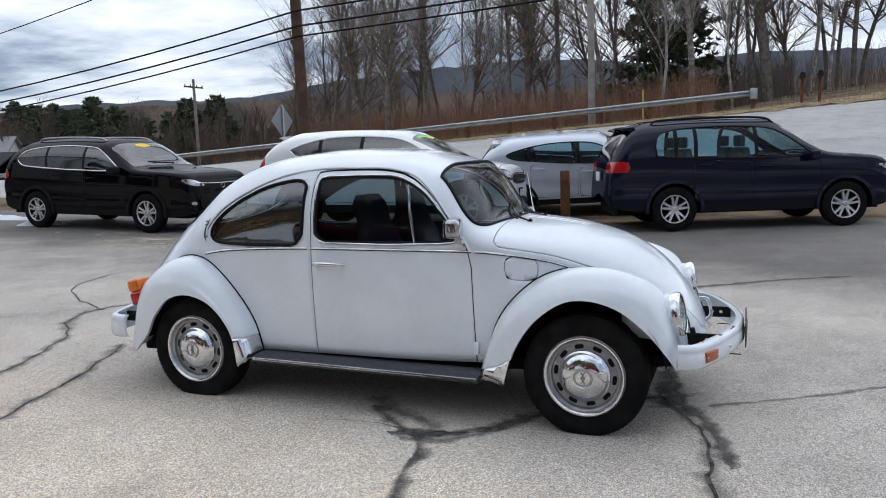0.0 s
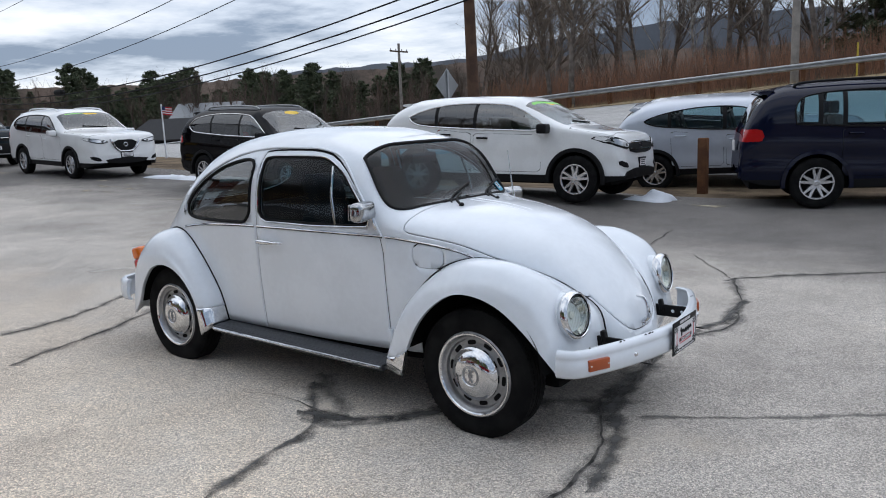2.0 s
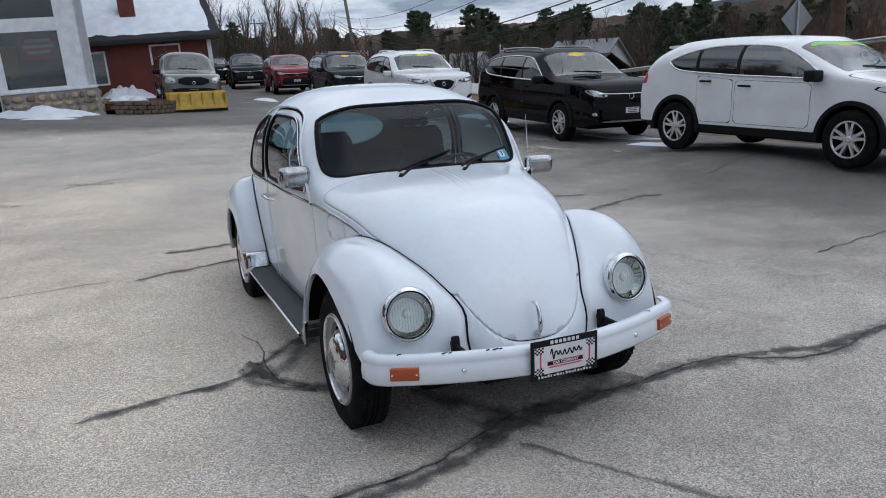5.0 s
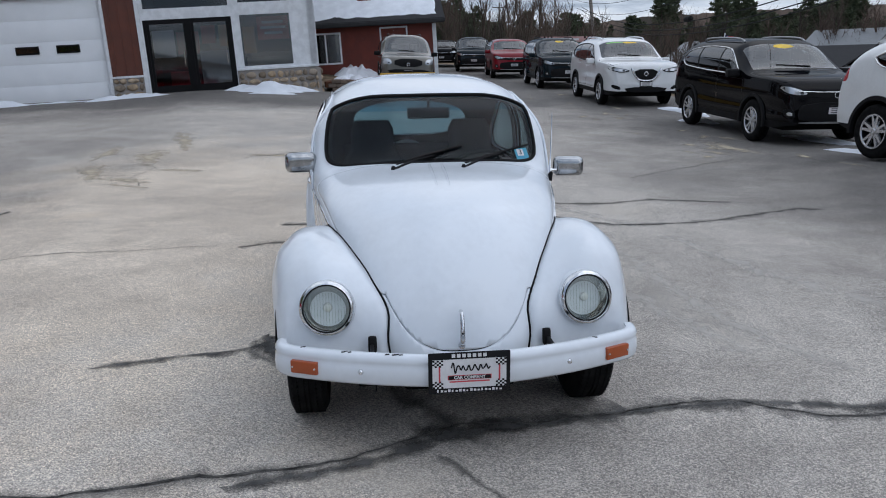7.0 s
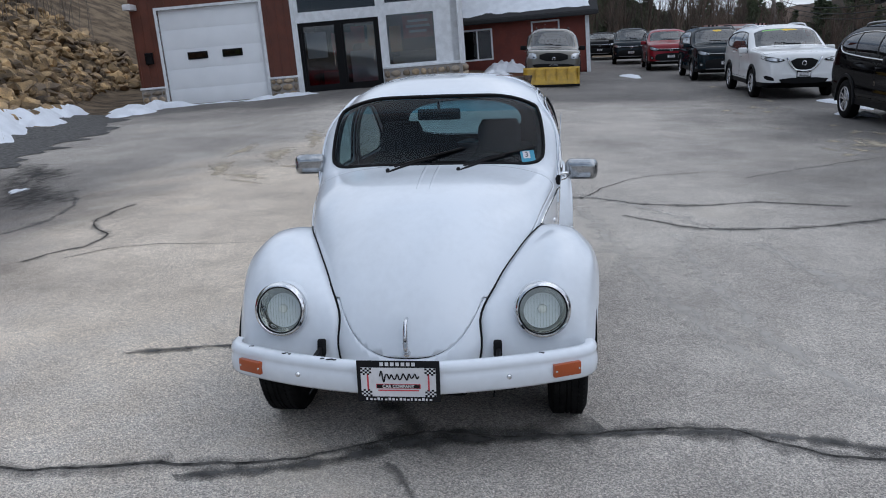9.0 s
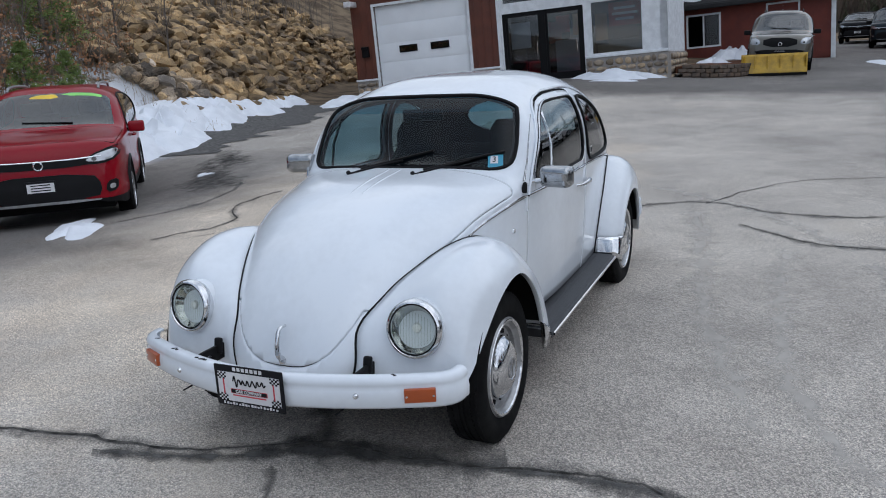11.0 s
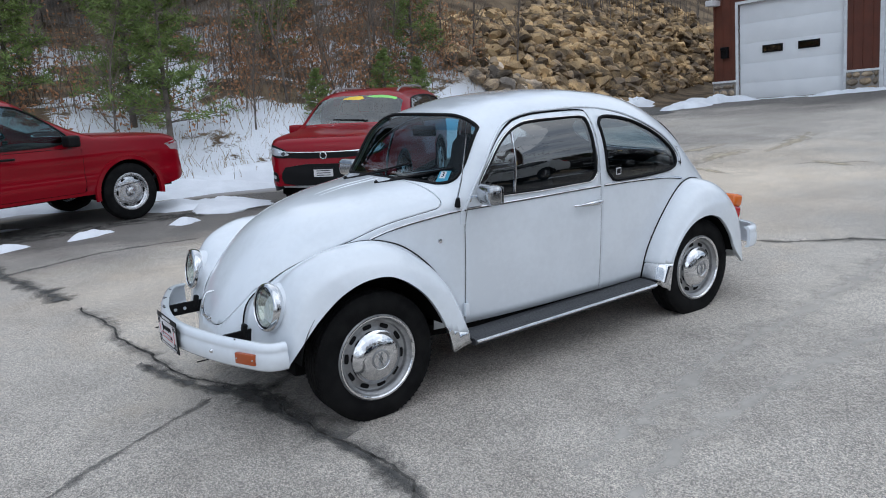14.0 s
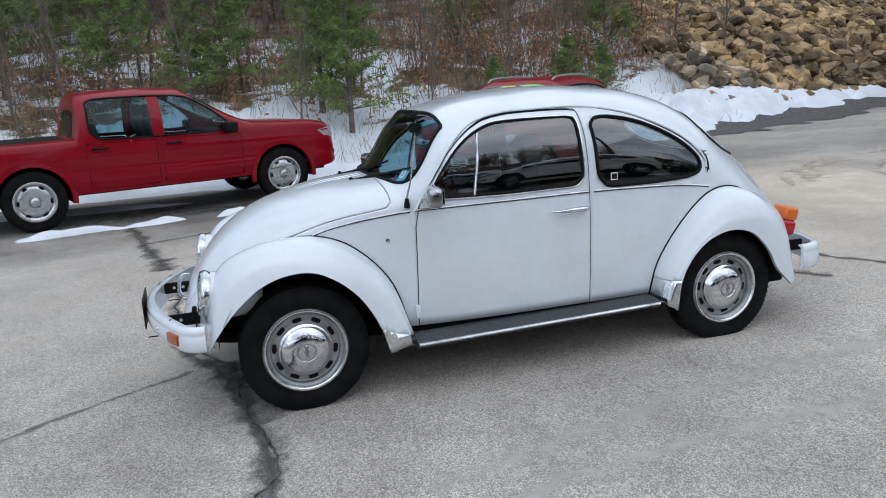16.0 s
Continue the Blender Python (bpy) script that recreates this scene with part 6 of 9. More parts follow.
for z, w in ((2.55, 0.30), (2.40, 0.36), (2.25, 0.26)):
    part("sign_bar", box(8.55 - w, 8.55 + w, 0.285, 0.30, z, z + 0.07), "plate_white", showroom)
part("seat_red", box(5.3, 5.9, 1.6, 2.1, 0.86, 1.35, 0.06, 3), "interior_red", showroom)
M["poster_orange"] = material("orange_window_poster", (0.55, 0.22, 0.05), 0.6, color2=(0.45, 0.30, 0.10), scale=2)
M["poster_pale"] = material("pale_notice_board", (0.60, 0.62, 0.64), 0.6)
part("pale_notice", box(5.15, 5.75, 0.35, 0.38, 1.75, 2.5), "poster_pale", showroom, "pale notice behind the glass")
part("orange_poster", box(6.95, 7.35, 0.8, 0.83, 2.0, 2.6), "poster_orange", showroom, "orange poster inside the entrance")
part("red_poster", box(6.45, 6.85, 0.8, 0.83, 2.1, 2.6), "interior_red", showroom, "red poster inside the entrance")
part("shelf_unit", box(6.3, 7.2, 1.2, 1.5, 0.86, 1.9, 0.02), "poster_pale", showroom, "pale shelf unit")
part("orange_display", box(7.65, 8.0, 0.6, 0.63, 1.75, 2.5), "poster_orange", showroom, "orange display behind the window")
part("window_shelf", box(7.7, 9.05, 0.5, 0.8, 1.36, 1.62, 0.02), "interior_tan", showroom, "low display shelf")
part("eave_light", box(0.0, 0.25, -0.45, 0.0, 3.55, 3.72, 0.03), "plate_white", showroom)

# fieldstones, each set into the mortar
STONE_MESHES = []
for k in range(10):
    rnd = random.Random(300 + k)
    ring = [(math.cos(a) * (0.42 + 0.16 * rnd.random()), math.sin(a) * (0.40 + 0.16 * rnd.random())) for a in np.linspace(0, 2 * math.pi, 8)[:-1]]
    v = [(x, 0.02, z) for x, z in ring] + [(x * 0.9, -0.035, z * 0.9) for x, z in ring] + [(x * 0.55, -0.055, z * 0.55) for x, z in ring]
    f = [(i, (i + 1) % 7, 7 + (i + 1) % 7, 7 + i) for i in range(7)] + [(7 + i, 7 + (i + 1) % 7, 14 + (i + 1) % 7, 14 + i) for i in range(7)] + [tuple(range(14, 21))]
    STONE_MESHES.append(to_mesh("stone", (v, f), M["stone"], True, 50))


def lay_stones(x0, x1, z0, z1, y, turn, parent, seed):
    rnd = random.Random(seed)
    z = z0
    while z < z1 - 0.08:
        h = 0.15 + 0.09 * rnd.random()
        h = min(h, z1 - z)
        x = x0
        while x < x1 - 0.06:
            w = min(0.14 + 0.22 * rnd.random(), x1 - x)
            ob = new("stone", rnd.choice(STONE_MESHES))
            ob.parent = parent
            m = Matrix.Translation((x + w / 2, 0, z + h / 2)) @ Matrix.Diagonal((w * 0.98, 1, h * 0.98, 1))
            ob.matrix_basis = (Matrix.Translation((0, y, 0)) @ m) if not turn else Matrix.Translation((y, 0, 0)) @ Matrix.Rotation(radians(90), 4, "Z") @ m
            x += w
        z += h


lay_stones(0.02, 0.72, 0.45, 1.24, -0.06, False, showroom, 1)
lay_stones(4.02, 4.84, 0.45, 1.24, -0.06, False, showroom, 2)
lay_stones(7.47, 9.74, 0.45, 1.26, -0.06, False, showroom, 3)
lay_stones(0.02, 6.4, 0.45, 1.24, 9.81, True, showroom, 4)

# stacked block planter beside the corner
planter = thing("stone_planter", "low curved planter of stacked brown block stones", "planter")
rnd = random.Random(8)
edge = along([(-18.9, -1.3, 0), (-19.2, -0.2, 0), (-20.2, 0.5, 0), (-22.0, 0.7, 0), (-25.0, 0.5, 0)], 40)
for row in range(4):
    i = row % 2
    while i < 38:
        a, b2 = edge[i], edge[min(i + 2, 39)]
        c = (a + b2) / 2
        ang = math.atan2(b2.y - a.y, b2.x - a.x)
        L = (b2 - a).length * 0.97
        gz = ground_z(c.x, c.y) - 0.1 + row * 0.115
        ob = part("block_stone", box(-L / 2, L / 2, -0.12, 0.10, 0.0, 0.108, 0.015, 1), "wall_stone", planter)
        ob.matrix_basis = Matrix.Translation((c.x, c.y, gz)) @ Matrix.Rotation(ang, 4, "Z")
        i += 2
soil = [(p.x, p.y - 0.05) for p in edge] + [(-25, -1.2), (-19, -1.4)]
part("mulch_bed", slab(soil, 0.9, 1.08), "mulch", planter, "red-brown mulch", smooth=False)

# the barn-red house behind, with snow on its roof
house = thing("red_house", "barn red clapboard house with snow on its dark roof", "house", at=Matrix.Translation((0, 0.2, 1.2)) @ Matrix.Rotation(radians(2.7), 4, "X") @ Matrix.Translation((-29.2, -3.3, -1.2)) @ Matrix.Rotation(radians(90), 4, "Z"))
HW = 6.1
part("wall", wall_with_holes(-4.0, HW, 0.3, 3.15, 0.0, 0.2, [(0.85, 2.02, 1.72, 2.88), (3.80, 4.85, 2.35, 3.0)]), "barn_red", house, "barn red clapboards", smooth=False)
for k in range(18):
    z = 0.9 + k * 0.125
    for a, b2 in (((-4.0, 0.77), (2.10, HW)) if 1.64 < z < 2.90 else ((-4.0, HW),)):
        part("clapboard", box(a, b2, -0.018, 0.0, z, z + 0.118), "barn_red", house, smooth=False)
for a, b2, c, d in ((0.85, 2.02, 1.72, 2.88), (3.80, 4.85, 2.35, 3.0)):
    w4 = part("window", join(box(a - 0.07, a, -0.04, 0.1, c - 0.07, d + 0.07), box(b2, b2 + 0.07, -0.04, 0.1, c - 0.07, d + 0.07), box(a, b2, -0.04, 0.1, d, d + 0.07), box(a, b2, -0.04, 0.1, c - 0.07, c), box((a + b2) / 2 - 0.03, (a + b2) / 2 + 0.03, 0.0, 0.1, c, d)), "white_trim", house, "white framed window", smooth=False)
    part("pane", box(a, b2, 0.05, 0.06, c, d), "glass_shop", w4)
part("room_back", box(-3.9, HW - 0.1, 1.5, 1.6, 0.3, 3.1), "interior_shade", house, smooth=False)
part("fascia", box(-4.3, HW + 0.35, -0.42, -0.36, 3.12, 3.32), "shingle", house, smooth=False)
part("roof", ([(-4.3, -0.45, 3.15), (HW + 0.4, -0.45, 3.15), (HW + 0.4, 4.0, 6.0), (-4.3, 4.0, 6.0), (-4.3, -0.45, 3.27), (HW + 0.4, -0.45, 3.27), (HW + 0.4, 4.0, 6.12), (-4.3, 4.0, 6.12)], [(3, 2, 1, 0), (4, 5, 6, 7), (0, 1, 5, 4), (1, 2, 6, 5), (3, 0, 4, 7)]), "shingle", house, "dark shingle roof", smooth=False)


def roof_snow(x0, x1, s0, s1, seed):
    rows = []
    for i in range(26):
        x = x0 + (x1 - x0) * i / 25
        row = []
        for j in range(12):
            a = s0 + 0.25 * noise.noise((x * 1.3, seed, 0)) + (s1 - s0) * j / 11
            edge_k = min(1, j / 1.5, (11 - j) / 1.5, i / 1.5, (25 - i) / 1.5)
            row.append((x + 0.12 * noise.noise((a * 3, x, seed)), -0.45 + a, 3.275 + a * 0.6405 + 0.10 * edge_k + 0.02 * noise.noise((x * 3, a * 3, 2))))
        rows.append(row)
    return grid(rows)


part("roof_snow", roof_snow(0.2, HW + 0.1, 0.35, 4.2, 1), "snow", house, "white snow on the roof")
part("side_wall", box(HW - 0.2, HW, 0.0, 8, 0.3, 3.15), "barn_red", house, smooth=False)
part("gable", ([(HW - 0.05, 0, 3.1), (HW - 0.05, 8, 3.1), (HW - 0.05, 4, 5.9)], [(0, 1, 2)]), "barn_red", house, smooth=False)
part("corner_post", box(HW - 0.12, HW + 0.04, -0.06, 0.10, 0.6, 3.12), "white_trim", house, smooth=False)
part("chimney", box(2.9, 3.5, 0.9, 1.5, 3.9, 5.6), "barn_red", house, "red chimney", smooth=False)

# ---- parked vehicles ----


def alloy_wheel(parent, R, spokes, rim_mat, steel=False):
    """A wheel whose outer face looks to -y."""
    w = new("wheel")
    w.parent = parent
    r = R * 0.64
    half = [(r, 0.075), (r + 0.012, 0.090), (R * 0.82, 0.100), (R * 0.94, 0.092), (R, 0.070), (R, 0.02), (R - 0.006, 0.018), (R - 0.006, 0.010), (R, 0.008)]
    part("tyre", lathe([(q, -h) for q, h in half] + [(q, h) for q, h in reversed(half)], 40), "rubber", w, "black tyre")
    part("rim", lathe([(r, -0.078), (r + 0.008, -0.088), (r - 0.004, -0.092), (r - 0.018, -0.080), (r - 0.03, -0.04), (r - 0.035, 0.02), (0.0, 0.03)], 40), rim_mat if steel else "black", w)
    part("rim_lip", lathe([(r + 0.004, -0.086), (r, -0.095), (r - 0.014, -0.094), (r - 0.022, -0.082)], 40), rim_mat, w)
    part("hub", lathe([(0.0, -0.082), (0.028, -0.082), (0.034, -0.076), (0.055, -0.072), (0.06, -0.05)], 24), rim_mat, w)
    if steel:
        part("wheel_disc", lathe([(r - 0.022, -0.070), (r - 0.04, -0.055), (r - 0.075, -0.072), (0.07, -0.062), (0.06, -0.05), (0.0, -0.05)], 40), rim_mat, w, "silver steel wheel disc")
        for k in range(spokes):
            a = 2 * math.pi * (k + 0.5) / spokes
            part("wheel_hole", moved(lathe([(0.0, -0.001), (0.017, -0.001), (0.020, 0.004)], 14), Matrix.Rotation(a, 4, "Y") @ Matrix.Translation((0, -0.0665, r - 0.058)) @ Matrix.Diagonal((1.7, 1.0, 0.9, 1.0))), "under", w, "dark hole in the wheel disc")
    for k in range(0 if steel else spokes):
        a = 2 * math.pi * k / spokes
        for d in ((-0.22, 0.22) if spokes <= 5 and not steel else (0,)):
            wdt = 0.030 if not steel else 0.055
            v = [(-wdt * 0.7, -0.075, 0.04), (wdt * 0.7, -0.075, 0.04), (wdt * 0.5, -0.088, r - 0.014), (-wdt * 0.5, -0.088, r - 0.014), (-wdt, -0.045, 0.04), (wdt, -0.045, 0.04), (wdt * 0.8, -0.05, r - 0.01), (-wdt * 0.8, -0.05, r - 0.01)]
            f = [(0, 1, 2, 3), (0, 4, 5, 1), (1, 5, 6, 2), (2, 6, 7, 3), (3, 7, 4, 0)]
            part("spoke", moved((v, f), Matrix.Rotation(a + d, 4, "Y")), rim_mat, w, smooth=False)
    return w


def pieces(vf):
    """The separate pieces of a mesh, the largest first."""
    v, f = vf
    root = list(range(len(v)))

    def find(i):
        while root[i] != i:
            root[i] = root[root[i]]
            i = root[i]
        return i

    for q in f:
        for i in q[1:]:
            root[find(i)] = find(q[0])
    sets = {}
    for q in f:
        sets.setdefault(find(q[0]), []).append(q)
    out = []
    for faces in sorted(sets.values(), key=len, reverse=True):
        used = sorted({i for q in faces for i in q})
        at = {i: k for k, i in enumerate(used)}
        out.append(([v[i] for i in used], [tuple(at[i] for i in q) for q in faces]))
    return out


def parked_car(label, mat, at, P):
    """A road car from its outline: P holds the main lengths and heights in metres; x ahead from the middle of the wheelbase."""
    car = thing(P.get("kind", "suv"), label, P.get("category", "car"), "parked cars", at=at)
    wb, xr, xf, H, wd, R = P["wb"], P["xr"], P["xf"], P["H"], P["wd"], P.get("R", 0.345)
    hood, cowl, head, tail, belt = P["hood"], P["cowl"], P["head"], P["tail"], P["belt"]
    rearz = P.get("rearz", belt + 0.06)
    if P.get("bed"):
        xb = P["bed"]
        top = curve((xr, 0.62), (xr + 0.02, 1.0), (xr + 0.06, 1.08), (xb - 0.10, 1.09), (xb - 0.03, 1.095), (xb + 0.0, 1.22), (xb + 0.035, H - 0.12), (xb + 0.12, H - 0.03), ((xb + head) / 2, H), (head - 0.12, H - 0.03), (head, H - 0.09), (cowl, hood + 0.06), (cowl + 0.10, hood + 0.03), (xf - 0.45, hood - 0.02), (xf - 0.16, hood - 0.05), (xf - 0.08, hood - 0.10), (xf - 0.02, hood - 0.22), (xf, 0.62))
        low = curve((xr, 0.55), (xr + 0.06, 0.96), (xb - 0.1, 1.03), (xb, belt), (cowl, belt - 0.01), (cowl + 0.2, hood - 0.09), (xf - 0.4, hood - 0.12), (xf - 0.1, hood - 0.24), (xf, 0.50))
    else:
        top = curve((xr, 0.66), (xr + 0.02, 0.92), (xr + 0.06, rearz), (tail, H - 0.10), (tail + 0.25, H - 0.03), ((tail + head) / 2, H), (head - 0.15, H - 0.025), (head, H - 0.08), (cowl, hood + 0.06), (cowl + 0.10, hood + 0.03), (xf - 0.45, hood - 0.02), (xf - 0.20, hood - 0.05), (xf - 0.09, hood - 0.10), (xf - 0.03, hood - 0.21), (xf, 0.62))
        low = curve((xr, 0.58), (xr + 0.06, 0.94), (xr + 0.4, belt + P.get("rise", 0.05)), (0, belt), (cowl, belt - 0.02), (cowl + 0.2, hood - 0.09), (xf - 0.4, hood - 0.13), (xf - 0.12, hood - 0.26), (xf, 0.50))
    wide = curve((xr, wd * 0.87), (xr + 0.05, wd * 0.945), (xr + 0.3, wd * 0.985), (-wb / 2, wd), (wb / 2, wd), (xf - 0.45, wd * 0.98), (xf - 0.18, wd * 0.93), (xf - 0.05, wd * 0.84), (xf, wd * 0.76))
    zl = P.get("sill", 0.29)
    sill = curve((xr, zl + 0.13), (xr + 0.3, zl + 0.04), (-wb / 2, zl), (wb / 2, zl), (xf - 0.4, zl), (xf, zl + 0.06))
    full = curve((xr, 3.4), (xr + 0.5, 4.0), (0, 4.4), (head, 4.4), (cowl, 4.2), (cowl + 0.3, 4.4), (xf, 4.4))
    lean = curve((xr, 0.04), (xr + 0.5, 0.15), (head, 0.17), (cowl, 0.06), (xf, 0.0))
    xs = sorted(set(np.round(np.concatenate([np.linspace(xr, xr + 0.12, 9), np.linspace(xr + 0.12, xf - 0.16, 74), np.linspace(xf - 0.16, xf, 12)] + ([np.linspace(P["bed"] - 0.06, P["bed"] + 0.16, 14)] if P.get("bed") else [])), 4)))
    rows = []

    def section(x):
        w, zb, t, zs, n2, ln = wide(x), low(x), top(x), sill(x), full(x), lean(x)
        half = []
        for k in range(11):
            d = 1 - k / 11
            crease = 0.016 * max(0, 1 - abs(d - 0.27) / 0.27) + 0.012 * max(0, 1 - abs(d - 0.73) / 0.18) - 0.06 * max(0, d - 0.82)
            half.append((x, w * 0.985 + crease, zb + (zs - zb) * d, -d))
        for k in range(19):
            a = (k / 18) * math.pi / 2
            half.append((x, w * 0.985 * max(0.0, math.cos(a)) ** (2 / n2) * (1 - ln * math.sin(a)), zb + (t - zb) * max(0.0, math.sin(a)) ** (2 / n2), k / 18))
        return [(p[0], -p[1], p[2], p[3]) for p in half] + list(reversed(half[:-1]))

    rows = [section(x) for x in xs]

    def closing(row, x, out):
        cz = sum(p[2] for p in row) / len(row)
        return [[(x + out * (1 - s) * 0.4, p[1] * s, cz + (p[2] - cz) * s, p[3]) for p in row] for s in (0.9, 0.75, 0.6, 0.45, 0.3, 0.15, 0.01)]

    rows = list(reversed(closing(rows[0], xr, -0.03))) + rows + closing(rows[-1], xf, 0.06)
    m = len(rows[0])
    body = Sheet([p for r in rows for p in r], [(i * m + j, i * m + j + 1, (i + 1) * m + j + 1, (i + 1) * m + j) for i in range(len(rows) - 1) for j in range(m - 1)])
    # glass
    xt, xc = head + 0.03, cowl - 0.02
    screen, body = body.cut(lambda v: np.where(v[:, 3] > 0.05, np.maximum(np.maximum(xt - v[:, 0], v[:, 0] - xc), (0.44 - v[:, 3]) * 0.8), 1.0))
    marks = P.get("marks", ())
    for mk, y0, y1, x0, x1, round_ in marks:
        bit, screen = screen.cut(lambda v: (np.hypot((v[:, 1] - (y0 + y1) / 2) / ((y1 - y0) / 2), (v[:, 0] - (x0 + x1) / 2 - head) / ((x1 - x0) / 2)) - 1) * 0.1 if round_ else np.maximum(np.maximum(y0 - v[:, 1], v[:, 1] - y1), np.maximum(head + x0 - v[:, 0], v[:, 0] - head - x1)))
        if bit.f:
            part("window_marking", bit.mesh(), mk, car, "yellow price marking" if mk == "yellow_mark" else "green marking strip")
    ws = part("windscreen", screen.mesh(), "glass_screen", car, "windscreen")
    part("wiper", tube([(cowl - 0.06, wd * 0.3, top(cowl - 0.06) + 0.01), (cowl - 0.12, -wd * 0.35, top(cowl - 0.12) + 0.005)], 0.008, 6), "black", car)
    if not P.get("bed"):
        rear, body = body.cut(lambda v: np.where(v[:, 3] > 0.3, np.maximum(np.maximum(xr + 0.08 - v[:, 0], v[:, 0] - tail + 0.02), (0.52 - v[:, 3])), 1.0))
        part("rear_window", rear.mesh(), "glass_tint" if P.get("clear") else "glass_dark", car)
    else:
        rear, body = body.cut(lambda v: np.where(v[:, 3] > 0.3, np.maximum(np.maximum(np.maximum(P["bed"] - 0.04 - v[:, 0], v[:, 0] - P["bed"] - 0.02), np.abs(v[:, 1]) - 0.60), (0.5 - v[:, 3])), 1.0))
        part("rear_window", rear.mesh(), "glass_dark", car)
        bedtop, body = body.cut(lambda v: np.where(v[:, 3] > 0.45, np.maximum(v[:, 0] - P["bed"] + 0.12, xr + 0.10 - v[:, 0]), 1.0))
        part("load_bed", [tuple((x, y, z - 0.02)) for x, y, z in bedtop.mesh()[0]] and bedtop.mesh(), "black", car, "black lined load bed")
    glass_line = chaikin(P["glass"], 2)
    for s in (-1, 1):
        dlo, body = body.cut(lambda v, s=s: np.where((v[:, 1] * s > 0.1) & (v[:, 3] > -0.05) & (v[:, 3] < 0.95), distance_to(glass_line, v[:, 0], v[:, 2]), 1.0))
        rims = dlo.rims()
        left = dlo
        for k, xp in enumerate(list(P["pillars"]) + [None]):
            if xp is None:
                pane = left
            else:
                pw = P.get("pillar_w", 0.03)
                pane, left = left.cut(lambda v: v[:, 0] - xp + pw)
                pil, left = left.cut(lambda v: v[:, 0] - xp - pw)
                part("pillar", pil.mesh(), P.get("pillar_mat", "black"), car)
            if pane.f:
                part("side_window", pane.mesh(), "glass_clear" if P.get("clear") else "glass_tint" if k >= len(P["pillars"]) else "glass_dark", car, "side window")
        for line in rims:
            c = sum(line, Vector()) / len(line)
            trim = P.get("trim", "black")
            part("window_trim", lines_tube([p + Vector((0, s * 0.004, 0)) for p in offset_line(line, 0.008, c)], 0.012), trim, car, "bright window surround" if trim == "chrome" else "")
    tl = P.get("tail_lamp")
    if tl:
        for s in (-1, 1):
            bit, body = body.cut(lambda v, s=s: np.where((v[:, 1] * s > wd * tl[4]), np.maximum(np.maximum(tl[2] - v[:, 2], v[:, 2] - tl[3]), v[:, 0] - xr - tl[0] - (v[:, 2] - tl[2]) * tl[1]), 1.0))
            if bit.f:
                part("tail_lamp", bit.mesh(), "red_lens", car, "red tail lamp")
    # lamps, grille and intakes laid on the nose
    def half_at(x, z):
        w, zb, t, zs, n2, ln = wide(x), low(x), top(x), sill(x), full(x), lean(x)
        if z >= t or z <= zs:
            return 0.0
        if z < zb:
            d = (zb - z) / (zb - zs)
            return w * 0.985 + 0.016 * max(0, 1 - abs(d - 0.27) / 0.27) + 0.012 * max(0, 1 - abs(d - 0.73) / 0.18) - 0.06 * max(0, d - 0.82)
        sn = ((z - zb) / (t - zb)) ** (n2 / 2)
        return w * 0.985 * max(0.0, 1 - sn * sn) ** (1 / n2) * (1 - ln * sn)

    def nose(y, z):
        a, b = cowl + 0.1, xf
        h0 = half_at(xf, z)
        if h0 > abs(y):
            return xf + 0.024 * (1 - max(abs(y) / h0, abs(z - 0.46) / 0.2 if abs(z - 0.46) < 0.2 else 1.0))
        for _ in range(11):
            c = (a + b) / 2
            a, b = (c, b) if half_at(c, z) > abs(y) else (a, c)
        return a

    def laid(outline, lift, rounds=1):
        """A shape given across and up, lying on the nose, with a rim that goes into it."""
        line = [np.array(q) for q in chaikin(outline, rounds)]
        line = [p + (q - p) * k / 2 for p, q in zip(line, line[1:] + line[:1]) for k in range(2)]
        mid_ = sum(line) / len(line)
        rows = [[(nose(p[0], p[1]) - 0.035, p[0], p[1]) for p in line]]
        for k in (1.0, 0.7, 0.4, 0.02):
            rows.append([(nose(*(mid_ + (p - mid_) * k)) + lift, *(mid_ + (p - mid_) * k)) for p in line])
        return grid(rows, True)

    for nm, mt, outline, both, lift, lab in P["face"]:
        for s in ((-1, 1) if both else (1,)):
            whole = part(nm, laid([(s * y, z) for y, z in outline], lift + 0.008), mt, car, lab)
            if nm == "headlight":
                cy, cz = sum(q[0] for q in outline) / len(outline), sum(q[1] for q in outline) / len(outline)
                inner = [(s * (cy + (y - cy) * 0.80), cz + (z - cz) * 0.66) for y, z in outline]
                part("lamp_reflector", laid(inner, lift + 0.014), "lampglass", whole, "silvery lamp reflector")
                lo = min(outline, key=lambda q: q[0])
                px, pz = cy * 0.62 + lo[0] * 0.38, cz * 0.62 + lo[1] * 0.38
                rr = 0.030
                part("projector", laid([(s * (px + rr * math.cos(a)), pz + rr * 0.85 * math.sin(a)) for a in np.linspace(0, 2 * math.pi, 9)[:-1]], lift + 0.022), "glass_eye", whole, "dark round projector lens")
    for line, r in P.get("strips", ()):
        for s in (-1, 1):
            part("chrome_strip", tube([(nose(q.y, q.z) + 0.012, s * q.y, q.z) for q in along([(0, y, z) for y, z in line], 18)], r, 8), "chrome", car, "bright chrome grille strip")
    # hood with its shut line, and a roof spoiler
    hd, body = gap(body, lambda v: np.maximum(np.maximum(cowl + 0.05 - v[:, 0], v[:, 0] - xf + 0.17), (0.22 - v[:, 3]) * 0.4), 0.0045)
    if hd.f:
        part("hood", hd.mesh(), mat, car, "closed hood")
